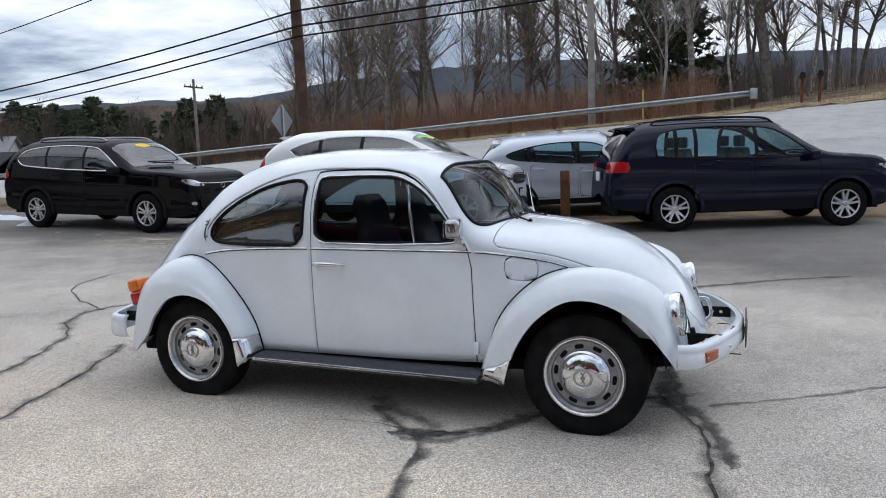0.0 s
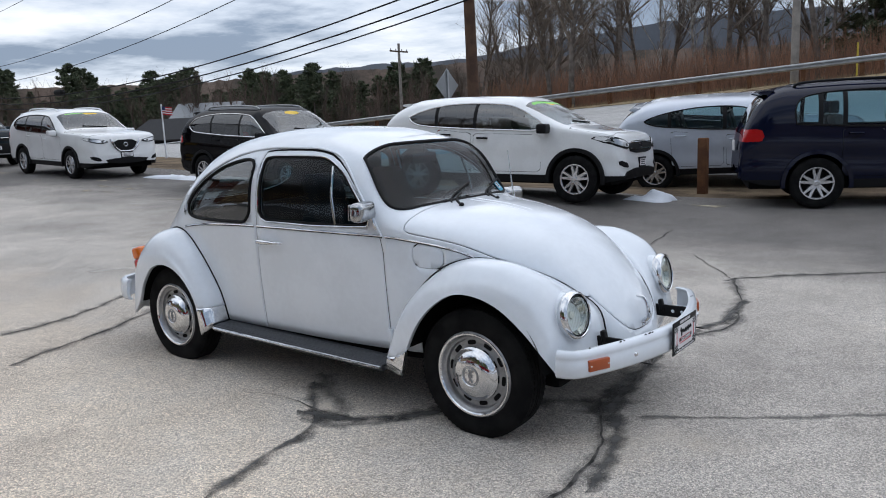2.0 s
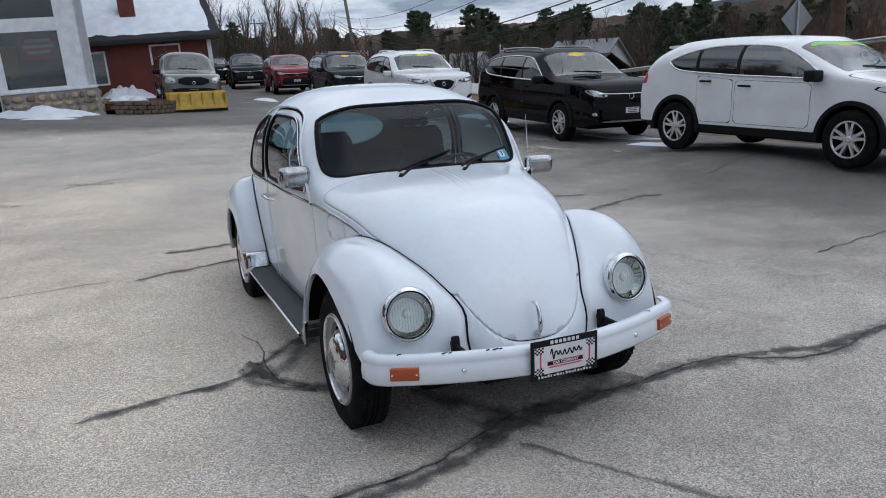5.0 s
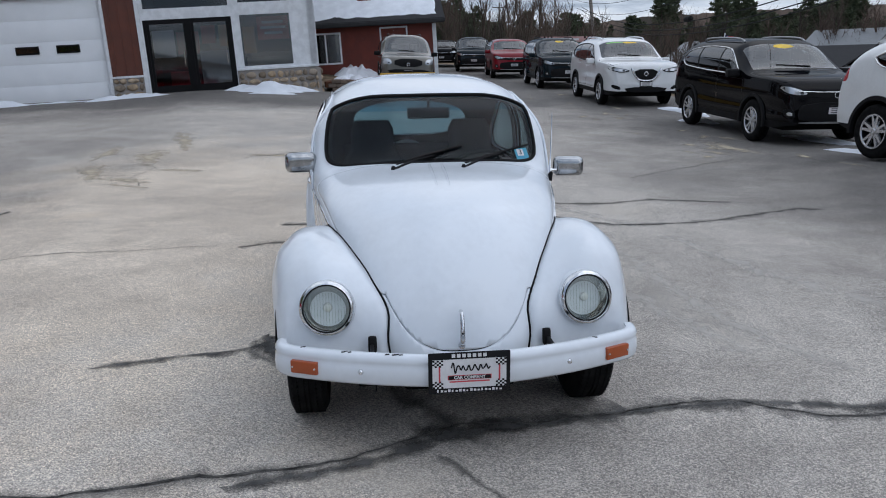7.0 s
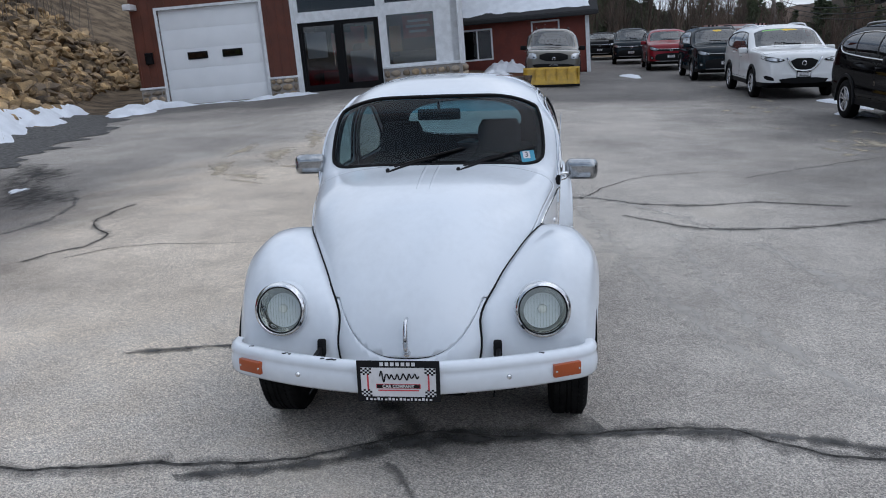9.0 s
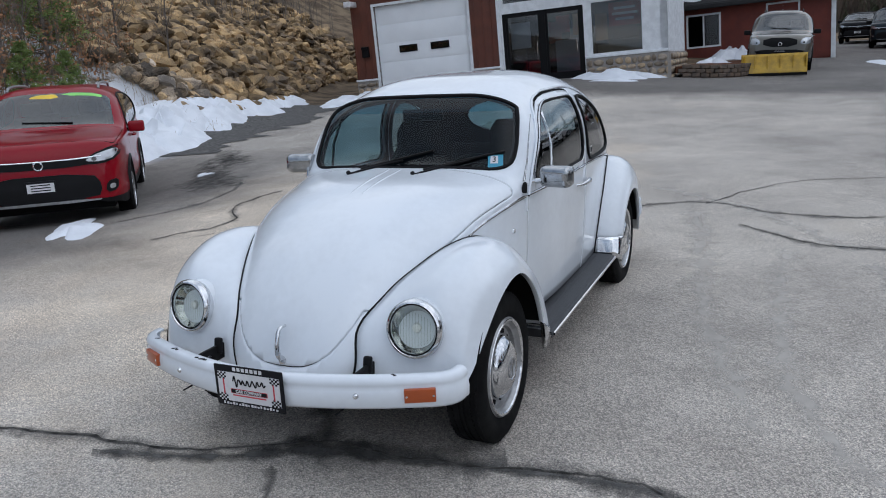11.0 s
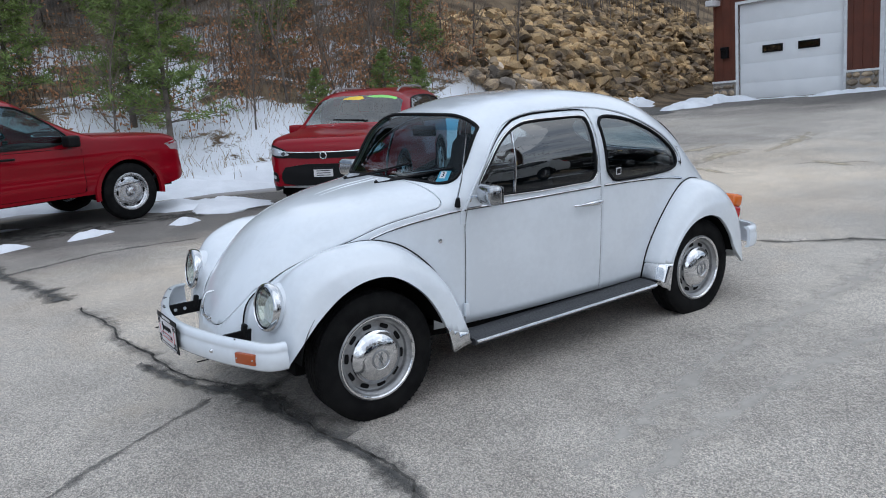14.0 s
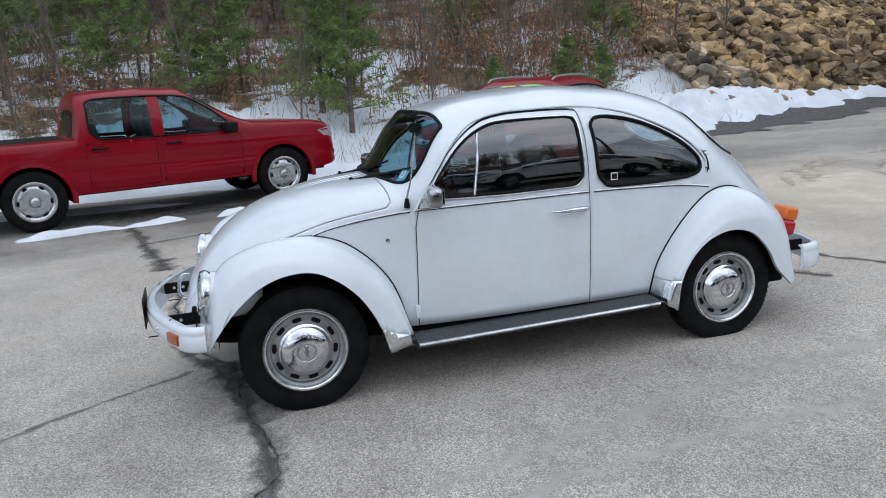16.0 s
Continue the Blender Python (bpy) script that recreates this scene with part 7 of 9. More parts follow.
    if not P.get("bed"):
        spoil = [[(tail + 0.06, y, H - 0.075 - 0.05 * (y / wd) ** 2), (tail - 0.12, y, H - 0.085 - 0.05 * (y / wd) ** 2), (tail - 0.15, y, H - 0.11 - 0.05 * (y / wd) ** 2), (tail - 0.02, y, H - 0.14 - 0.05 * (y / wd) ** 2)] for y in np.linspace(-wd * 0.66, wd * 0.66, 12)]
        v, f = grid(spoil, True)
        part("roof_spoiler", (v, f + [(0, 1, 2, 3), (47, 46, 45, 44)]), P.get("spoiler", mat), car)
    # doors
    for s in (-1, 1):
        for a, b in P["doors"]:
            line = chaikin([(a, 0.44), (b, 0.44), (b, low(b) - 0.03), (a, low(a) - 0.03)], 0)
            dr, body = gap(body, lambda v, s=s: np.where((v[:, 1] * s > 0.2) & (v[:, 3] < 0.02), distance_to(line, v[:, 0], v[:, 2]), 1.0), 0.0028)
            d = part("door", dr.mesh(), mat, car, "closed side door")
            hx = a + 0.16
            yh = wide(hx) + 0.002
            part("door_handle", tube(along([(hx - 0.09, s * yh, low(hx) - 0.095), (hx - 0.06, s * (yh + 0.035), low(hx) - 0.093), (hx + 0.06, s * (yh + 0.035), low(hx) - 0.095), (hx + 0.09, s * yh, low(hx) - 0.097)], 10), 0.014, 8), P.get("handle", mat), d, "door handle")
        for cx in (wb / 2, -wb / 2):
            _, body = body.cut(lambda v, s=s, cx=cx: np.where((v[:, 1] * s > 0.2) & (v[:, 3] < 0.05), np.hypot(v[:, 0] - cx, v[:, 2] - R) - (R + 0.055), 1.0))
    clad, body = body.cut(lambda v: v[:, 2] - P.get("clad", 0.40))
    rear_bit, rest = clad.cut(lambda v: v[:, 0] + wb / 2)
    sills, front_bit = rest.cut(lambda v: v[:, 0] - wb / 2)
    right_sill, left_sill = sills.cut(lambda v: v[:, 1])
    for nm, bit in (("rear_apron", rear_bit), ("sill_cladding", right_sill), ("sill_cladding", left_sill), ("front_apron", front_bit)):
        for n2, vf in enumerate(pieces(bit.mesh()) if bit.f else ()):
            part(nm if n2 == 0 else "splash_guard", vf, P.get("clad_mat", "black"), car, "black lower cladding")
    part("body", body.mesh(), mat, car, "painted steel body")
    part("underbody", slab([(xr + 0.15, -wd * 0.8), (xf - 0.2, -wd * 0.8), (xf - 0.2, wd * 0.8), (xr + 0.15, wd * 0.8)], zl - 0.03, 0.50), "under", car, smooth=False)
    for s in (-1, 1):
        for cx in (wb / 2, -wb / 2):
            ra = R + 0.055
            ang = np.linspace(-0.15, math.pi + 0.15, 26)
            yb = wide(cx)
            arch = [[(cx + (ra - 0.01) * math.cos(a), s * (yb - 0.03), R + (ra - 0.01) * math.sin(a)), (cx + ra * math.cos(a), s * (yb + 0.014), R + ra * math.sin(a)), (cx + (ra + 0.05) * math.cos(a), s * (yb + 0.012), R + (ra + 0.05) * math.sin(a)), (cx + (ra + 0.06) * math.cos(a), s * (yb - 0.02), R + (ra + 0.06) * math.sin(a))] for a in ang]
            part("wheel_arch", grid(arch), P.get("arch", "black"), car, "wheel arch trim")
            hs = [[(cx + ra * math.cos(a), s * y, R + ra * math.sin(a)) for a in ang] for y in (yb - 0.33, yb - 0.02)]
            disc = [(cx, s * (yb - 0.33), R)] + [(cx + ra * math.cos(a), s * (yb - 0.33), R + ra * math.sin(a)) for a in ang]
            part("wheel_housing", join(grid(hs), (disc, [(0, i, i + 1) for i in range(1, 26)])), "under", car)
            w = alloy_wheel(car, R, P.get("spokes", 5), P.get("rim", "alloy"), P.get("steel", False))
            w.matrix_basis = Matrix.Translation((cx, s * (yb - 0.095), R)) @ (Matrix.Rotation(math.pi, 4, "Z") if s > 0 else Matrix.Identity(4))
        # mirrors
        mx = P.get("mirror", cowl - 0.30)
        mm = part("door_mirror", moved(box(-0.07, 0.08, -0.10, 0.10, -0.07, 0.07, 0.035, 3), Matrix.Translation((mx, s * (wide(mx) + 0.10), low(mx) + 0.06))), P.get("mirror_mat", "black"), car, "door mirror")
        part("mirror_foot", box(mx - 0.02, mx + 0.05, min(s * (wide(mx) - 0.04), s * (wide(mx) + 0.03)), max(s * (wide(mx) - 0.04), s * (wide(mx) + 0.03)), low(mx) + 0.0, low(mx) + 0.05, 0.01), "black", mm)
        if P.get("rails"):
            a, b = P["rails"]
            yr = wd * 0.62
            zr = lambda x: low(x) + (top(x) - low(x)) * max(0.0, 1 - (yr / (wide(x) * 0.985 * (1 - lean(x) * 0.9))) ** full(x)) ** (1 / full(x))
            part("roof_rail", tube(along([(a, s * yr, zr(a) + 0.0), (a + 0.15, s * yr, zr(a + 0.15) + 0.05), ((a + b) / 2, s * yr, zr((a + b) / 2) + 0.055), (b - 0.2, s * yr, zr(b - 0.2) + 0.05), (b, s * yr, zr(b) + 0.0)], 24), 0.018, 8), P.get("rail_mat", "black"), car, "roof rail")
    # plates and badge
    fp = part("front_plate", box(xf + 0.005, xf + 0.03, -0.155, 0.155, P.get("plate_z", 0.50), P.get("plate_z", 0.50) + 0.15, 0.004), "ink", car, "dealer plate in a dark frame")
    part("plate_face", box(xf + 0.03, xf + 0.033, -0.14, 0.14, P.get("plate_z", 0.50) + 0.025, P.get("plate_z", 0.50) + 0.125), "plate_white", fp)
    for k in range(3):
        part("plate_bar", box(xf + 0.033, xf + 0.0335, -0.10, 0.10, P.get("plate_z", 0.50) + 0.04 + k * 0.03, P.get("plate_z", 0.50) + 0.052 + k * 0.03), "ink", fp)
    part("badge", moved(lathe([(0.05, 0.0), (0.055, 0.008), (0.045, 0.012), (0.038, 0.008)], 24, "x"), Matrix.Translation((nose(0, P.get("badge", 0.80)) + 0.006, 0, P.get("badge", 0.80)))), "chrome", car, "round chrome badge")
    part("rear_plate", box(xr - 0.03, xr - 0.01, -0.155, 0.155, 0.78, 0.93, 0.004), "plate_white", car)
    # seats behind the glass
    for x in ((0.05, -0.85) if not P.get("bed") else (0.15, -0.65)):
        for y in (-0.36, 0.36):
            part("seat_back", join(moved(box(-0.07, 0.07, -0.23, 0.23, 0.0, 0.55, 0.05, 3), Matrix.Translation((x - 0.05, y, 0.72)) @ Matrix.Rotation(radians(-14), 4, "Y")), box(x - 0.25, x - 0.14, y - 0.13, y + 0.13, 1.27, 1.45, 0.04, 3)), "seat_grey", car, "seat back with head restraint")
    part("dashboard", box(cowl - 0.45, cowl - 0.05, -wd * 0.75, wd * 0.75, belt - 0.18, belt + 0.0, 0.05, 3), "black", car)
    return car


M["seat_grey"] = material("grey_seat_fabric", (0.11, 0.108, 0.104), 0.9, bump=0.3, fine=300, depth=0.002)
M["lampglass"] = material("headlight_glass", (0.66, 0.68, 0.70), 0.12, metal=0.6, coat=0.8, color2=(0.42, 0.44, 0.46), scale=3, fine=8)


def stand(rear, front, right=True, width=0.9):
    """The pose of a car from where its near rear and front wheels touch the ground (its right or left side)."""
    r, f = Vector((*rear, 0)), Vector((*front, 0))
    d = (f - r).normalized()
    side = Vector((-d.y, d.x, 0)) * (1 if right else -1)
    c = (r + f) / 2 + side * (width - 0.02)
    h = 1.3
    zf = ground_z(*(c + d * h).xy)
    zr = ground_z(*(c - d * h).xy)
    left = Vector((-d.y, d.x, 0))
    zl, zrt = ground_z(*(c + left * 0.8).xy), ground_z(*(c - left * 0.8).xy)
    X = Vector((d.x, d.y, (zf - zr) / (2 * h))).normalized()
    Y = Vector((left.x, left.y, (zl - zrt) / 1.6))
    Y = (Y - X * Y.dot(X)).normalized()
    Z = X.cross(Y)
    m = Matrix((X, Y, Z)).transposed().to_4x4()
    return Matrix.Translation((c.x, c.y, (zf + zr) / 2)) @ m


YEL, GRN = "yellow_mark", "green_mark"
M["glass_eye"] = material("dark_lamp_lens", (0.02, 0.022, 0.026), 0.08, coat=1.0)
# fronts: name, material, outline across and up, mirrored, how proud, label
FACE_SPLIT = (("grille", "black", [(-0.50, 0.775), (0.50, 0.775), (0.58, 0.845), (0.30, 0.865), (-0.30, 0.865), (-0.58, 0.845)], False, 0.004, "thin black upper grille"),
              ("headlight", "black", [(0.42, 0.80), (0.64, 0.785), (0.83, 0.835), (0.885, 0.975), (0.80, 0.985), (0.54, 0.895)], True, 0.005, "slim swept headlight in a dark housing"),
              ("lower_grille", "black", [(-0.58, 0.40), (0.58, 0.40), (0.64, 0.55), (0.54, 0.70), (-0.54, 0.70), (-0.64, 0.55)], False, 0.004, "wide black lower grille"),
              ("fog_pod", "black", [(0.66, 0.46), (0.79, 0.47), (0.81, 0.61), (0.69, 0.59)], True, 0.004, "black fog lamp pod"),
              ("fog_lamp", "lampglass", [(0.71, 0.50), (0.765, 0.50), (0.775, 0.555), (0.715, 0.555)], True, 0.012, "small round fog lamp"),
              ("bumper_lip", "rim", [(-0.58, 0.375), (0.58, 0.375), (0.62, 0.405), (-0.62, 0.405)], False, 0.006, "silver bumper lip"))
FACE_VEE = (("grille", "black", [(-0.33, 0.93), (-0.20, 0.70), (0.0, 0.665), (0.20, 0.70), (0.33, 0.93)], False, 0.004, "black grille inside a chrome V"),
            ("headlight", "black", [(0.40, 0.88), (0.62, 0.845), (0.86, 0.90), (0.90, 0.995), (0.78, 0.985), (0.46, 0.925)], True, 0.005, "boomerang headlight in a dark housing"),
            ("lower_grille", "black", [(-0.46, 0.37), (0.46, 0.37), (0.56, 0.50), (-0.56, 0.50)], False, 0.004, "black lower intake"),
            ("fog_pod", "black", [(0.62, 0.43), (0.82, 0.47), (0.84, 0.57), (0.66, 0.52)], True, 0.004, "black fog lamp pod"))
FACE_BARS = (("grille", "black", [(-0.48, 0.715), (0.48, 0.715), (0.56, 0.83), (0.40, 0.895), (-0.40, 0.895), (-0.56, 0.83)], False, 0.004, "black grille with chrome bars"),
             ("headlight", "black", [(0.50, 0.80), (0.68, 0.775), (0.85, 0.84), (0.895, 0.955), (0.82, 0.965), (0.58, 0.89)], True, 0.005, "swept headlight in a dark housing"),
             ("lower_grille", "black", [(-0.74, 0.33), (0.74, 0.33), (0.66, 0.50), (-0.66, 0.50)], False, 0.006, "black lower bumper"),
             ("fog_pod", "black", [(0.60, 0.51), (0.77, 0.53), (0.80, 0.63), (0.65, 0.58)], True, 0.004, "black fog lamp pod"))
FACE_TRUCK = (("grille", "black", [(-0.46, 0.74), (0.46, 0.74), (0.46, 1.0), (-0.46, 1.0)], False, 0.004, "black grille"),
              ("headlight", "lampglass", [(0.52, 0.80), (0.86, 0.82), (0.885, 0.985), (0.60, 1.0)], True, 0.006, "tall clear headlight"),
              ("bumper", "black", [(-0.90, 0.36), (0.90, 0.36), (0.90, 0.66), (-0.90, 0.66)], False, 0.02, "dark grey bumper"))
CROSS = dict(wb=2.66, xr=-2.25, xf=2.30, H=1.67, wd=0.90, hood=1.11, cowl=1.02, head=0.38, tail=-1.85, belt=1.05, rise=0.10,
             glass=[(-1.78, 1.22), (-1.55, 1.15), (0.0, 1.09), (0.80, 1.07), (0.62, 1.21), (0.32, 1.42), (0.10, 1.51), (-0.9, 1.53), (-1.55, 1.46), (-1.72, 1.34)],
             pillars=(-1.02, -0.10), doors=[(-1.0, -0.12), (-0.08, 0.92)],
             face=FACE_SPLIT, strips=(([(0.0, 0.858), (0.30, 0.862), (0.52, 0.872), (0.66, 0.880)], 0.010),),
             tail_lamp=(0.25, -0.4, 0.93, 1.10, 0.55), rails=(-1.5, 0.2), badge=0.815, plate_z=0.50)


def model(**kw):
    d = dict(CROSS)
    d.update(kw)
    return d


parked_car("dark navy compact SUV with black roof rails", "navy", stand((0.95, 7.85), (3.38, 8.75), width=0.89), model(wb=2.604, xr=-2.30, xf=2.08, H=1.72, wd=0.885, hood=1.12, belt=1.06, tail=-1.90, head=0.35, cowl=1.05, clear=True, arch="navy",
           glass=[(-1.60, 1.14), (-1.45, 1.12), (0.0, 1.10), (0.84, 1.09), (0.62, 1.26), (0.32, 1.48), (0.05, 1.57), (-0.9, 1.59), (-1.45, 1.54), (-1.58, 1.44)], pillars=(-1.28, -0.98, -0.06), tail_lamp=(0.34, -0.3, 0.93, 1.10, 0.45), rails=(-1.6, 0.3), trim="black", handle="navy", mirror_mat="navy"))
parked_car("white compact SUV with chrome window line and yellow price marks", "white_car", stand((-4.74, 6.19), (-2.01, 6.47), width=0.91), model(wb=2.72, xr=-2.17, xf=2.06, H=1.60, wd=0.91, hood=1.08, belt=1.03, rise=0.12, trim="chrome", handle="black", tail=-1.70, cowl=1.20, head=0.45, rails=None, pillars=(-1.0, -0.30), doors=[(-0.98, -0.36), (-0.32, 0.82)],
           glass=[(-1.58, 1.22), (-1.36, 1.13), (0.0, 1.07), (1.00, 1.04), (0.80, 1.18), (0.46, 1.37), (0.18, 1.455), (-0.7, 1.475), (-1.15, 1.41), (-1.48, 1.30)], face=FACE_BARS, strips=(([(0.0, 0.872), (0.30, 0.872), (0.50, 0.868)], 0.013), ([(0.0, 0.775), (0.30, 0.775), (0.50, 0.785)], 0.011)), tail_lamp=(0.20, -0.05, 0.95, 1.32, 0.60), badge=0.84, spokes=5, rim="alloy",
           marks=((GRN, -0.60, 0.62, 0.05, 0.12, False), (YEL, -0.18, 0.24, 0.05, 0.16, True))))
parked_car("silver blue subcompact crossover parked behind a post", "silver", stand((-2.15, 9.85), (0.38, 10.45), width=0.88), model(wb=2.61, xr=-2.10, xf=2.18, H=1.58, wd=0.88, hood=1.05, belt=1.0, rise=0.16, tail=-1.62, head=0.42, cowl=1.10, R=0.33, rails=None, arch="black", trim="black", clear=True,
           glass=[(-1.52, 1.26), (-1.30, 1.17), (0.0, 1.06), (0.86, 1.04), (0.66, 1.18), (0.35, 1.36), (0.10, 1.44), (-0.6, 1.45), (-1.15, 1.38)], tail_lamp=(0.34, -0.3, 0.95, 1.06, 0.5)))
parked_car("black compact SUV with silver roof rails and dealer plate", "black_car", stand((-10.5, 6.2), (-7.85, 6.15), width=0.92), model(rail_mat="rim", trim="chrome", marks=((YEL, -0.22, 0.22, 0.04, 0.16, True),)))
parked_car("white crossover with V-shaped chrome grille", "white_car", stand((-18.0, 5.98), (-15.3, 5.85), width=0.92), model(wb=2.706, xr=-2.30, xf=2.38, H=1.68, wd=0.92, hood=1.13, mirror_mat="white_car", face=FACE_VEE, strips=(([(0.37, 0.95), (0.30, 0.80), (0.20, 0.685), (0.10, 0.655), (0.0, 0.65)], 0.022),), rail_mat="white_car", badge=0.82, marks=((GRN, -0.55, 0.0, 0.04, 0.10, False), (YEL, -0.10, 0.30, 0.04, 0.14, True))))
parked_car("dark compact SUV in the parked row", "teal_car", stand((-24.7, 5.88), (-22.05, 5.75), width=0.92), model(mirror_mat="teal_car", marks=((YEL, -0.2, 0.2, 0.04, 0.14, True),)))
parked_car("deep red compact SUV in the parked row", "deep_red", stand((-31.6, 5.5), (-28.95, 5.3), width=0.91), model(mirror_mat="deep_red", wb=2.66, H=1.62, rails=None))
parked_car("dark blue-green SUV in the parked row", "teal_car", stand((-38.3, 4.9), (-35.65, 4.6), width=0.92), model(rails=None, H=1.70))
parked_car("black sedan-height crossover far down the row", "black_car", stand((-44.6, 4.1), (-42.0, 3.7), width=0.90), model(H=1.52, rails=None))
parked_car("red compact SUV with yellow and green window marks beside snow", "red_car", Matrix.Translation((-3.55, -7.45, ground_z(-3.55, -7.45))) @ Matrix.Rotation(radians(43), 4, "Z"), model(rail_mat="rim", mirror_mat="red_car", arch="black", marks=((GRN, 0.02, 0.62, 0.04, 0.11, False), (YEL, -0.28, 0.12, 0.05, 0.15, True))))
parked_car("red crew-cab pickup truck with silver steel wheels", "red_car", stand((3.56, -5.95), (0.47, -6.83), width=0.92), dict(kind="pickup_truck", category="pickup", wb=3.2, xr=-2.75, xf=2.50, H=1.67, wd=0.92, pillar_w=0.07, pillar_mat="red_car", hood=1.12, cowl=1.15, head=0.46, tail=-1.0, belt=1.04, bed=-1.02, sill=0.40, R=0.37, arch="red_car", clad=0.44, clad_mat="red_car",
           glass=[(-0.88, 1.08), (-0.86, 1.055), (0.0, 1.05), (0.96, 1.045), (0.72, 1.30), (0.46, 1.48), (0.28, 1.545), (-0.5, 1.555), (-0.84, 1.545), (-0.88, 1.48)], pillars=(-0.06,), doors=[(-0.95, -0.10), (-0.04, 1.02)], handle="black", steel=True, rim="alloy", spokes=6, clear=True,
           face=FACE_TRUCK, badge=0.86))
plow_truck = parked_car("pewter SUV with snow on the ground beside it", "pewter", stand((-25.0, 0.35), (-22.3, 0.35), width=0.90), model(H=1.78, hood=1.12, belt=1.08, wb=2.68, rails=(-1.5, 0.2), trim="black", face=FACE_TRUCK, strips=()))
M["plow_yellow"] = material("worn_yellow_plow_paint", (0.55, 0.34, 0.03), 0.5, color2=(0.40, 0.25, 0.03), scale=6)
plow = thing("snow_plow", "yellow snow plow blade in front of the truck", "snow plow", at=Matrix.Translation((-20.2, 1.15, ground_z(-20.2, 1.15))) @ Matrix.Diagonal((1.0, 0.72, 0.9, 1.0)))
blade = [[(0.10 - 0.22 * math.sin(a) + 0.22, y, 0.05 + 0.62 * a / 1.3) for a in np.linspace(0, 1.3, 8)] for y in np.linspace(-1.2, 1.2, 12)]
part("blade", grid(blade), "plow_yellow", plow, "curved yellow blade", thick=0.02)
part("cutting_edge", box(0.28, 0.34, -1.2, 1.2, 0.0, 0.09), "black", plow)
for y in np.linspace(-1.15, 1.15, 6):
    part("blade_rib", box(-0.02, 0.24, y - 0.02, y + 0.02, 0.08, 0.62), "plow_yellow", plow)
part("push_frame", join(box(-0.9, 0.05, -0.45, -0.37, 0.25, 0.35), box(-0.9, 0.05, 0.37, 0.45, 0.25, 0.35), box(-0.9, -0.8, -0.5, 0.5, 0.25, 0.6)), "black", plow, smooth=False)

# ---- bank, rocks, trees and brush ----
M["bark_grey"] = material("grey_bark", (0.20, 0.172, 0.15), 0.95, color2=(0.105, 0.09, 0.078), scale=5, fine=60, bump=0.6, depth=0.02)
M["bark_pale"] = material("pale_birch_bark", (0.42, 0.39, 0.35), 0.9, color2=(0.20, 0.17, 0.15), scale=4, fine=30, bump=0.3)
M["twig"] = material("brown_twigs", (0.225, 0.185, 0.15), 0.95, color2=(0.125, 0.10, 0.08), scale=3)
M["needles"] = material("pine_needles", (0.23, 0.30, 0.10), 0.8, color2=(0.12, 0.17, 0.055), scale=4, fine=20)
M["needles_dark"] = material("dark_far_pine", (0.135, 0.155, 0.095), 0.9, color2=(0.075, 0.09, 0.058), scale=2)
M["dead_leaf"] = material("dead_orange_leaves", (0.46, 0.25, 0.135), 0.9, color2=(0.28, 0.15, 0.085), scale=6)
M["brush"] = material("red_brown_brush", (0.34, 0.18, 0.11), 0.95, color2=(0.20, 0.12, 0.085), scale=1.2)
M["far_woods"] = material("far_bare_woods", (0.15, 0.112, 0.09), 1.0, color2=(0.065, 0.056, 0.047), scale=0.12, fine=1.6)
# blue-grey haze of distance is put into the ridge colour
M["ridge"] = material("hazed_ridge", (0.115, 0.122, 0.137), 1.0, color2=(0.085, 0.093, 0.107), scale=0.01, fine=0.12)
M["rock"] = material("tan_blasted_rock", (0.46, 0.345, 0.22), 0.9, color2=(0.14, 0.115, 0.092), scale=1.5, fine=30, bump=0.7, depth=0.03, per_piece=0.6)


def stick(a, b, r0, r1, seg=5):
    d = (b - a).normalized()
    s = d.cross(Vector((0.3, 0.2, 1))).normalized()
    u = s.cross(d)
    v = [tuple(p + (s * math.cos(2 * math.pi * k / seg) + u * math.sin(2 * math.pi * k / seg)) * r) for p, r in ((a, r0), (b, r1)) for k in range(seg)]
    return v, [(k, (k + 1) % seg, seg + (k + 1) % seg, seg + k) for k in range(seg)]


def bare_tree(seed, height, levels=4, r=0.14, spread_=0.5, forks=5):
    """Trunk and crown of a leafless tree, as two meshes."""
    rnd = random.Random(seed)
    trunk, crown = [], []

    def grow(p, d, length, rad, level, out):
        n = 8 if level == 0 else 4 if level == 1 else 3
        q = p
        for i in range(n):
            d = (d + Vector((rnd.uniform(-1, 1), rnd.uniform(-1, 1), rnd.uniform(-0.2, 0.6) if level == 0 else rnd.uniform(-0.45, 0.55))) * (0.10 if level == 0 else 0.26)).normalized()
            e = q + d * length / n
            r0, r1 = rad * (1 - 0.55 * i / n), rad * (1 - 0.55 * (i + 1) / n)
            if level:
                out.append(stick(q, e, r0, r1, 4 if level < 3 else 3))
            else:
                out += [(q, r0), (e, r1)] if i == n - 1 else [(q, r0)]
            if level < levels and (i > 1 or level > 0):
                for _ in range(forks if level == 0 else rnd.choice((1, 2, 2))):
                    side = Vector((rnd.uniform(-1, 1), rnd.uniform(-1, 1), rnd.uniform(0.1, 0.9))).normalized()
                    nd = (d * (1 - spread_) + side * spread_).normalized()
                    grow(q.lerp(e, rnd.random()), nd, length * (rnd.uniform(0.16, 0.36) * (1.25 - 0.08 * i) if level == 0 else rnd.uniform(0.35, 0.6)), r1 * 0.55, level + 1, crown)
            q = e

    grow(Vector((0, 0, -0.2)), Vector((rnd.uniform(-0.06, 0.06), rnd.uniform(-0.06, 0.06), 1)), height, r, 0, trunk)
    return tube([q for q, _ in trunk], [r for _, r in trunk], 8), join(*crown)


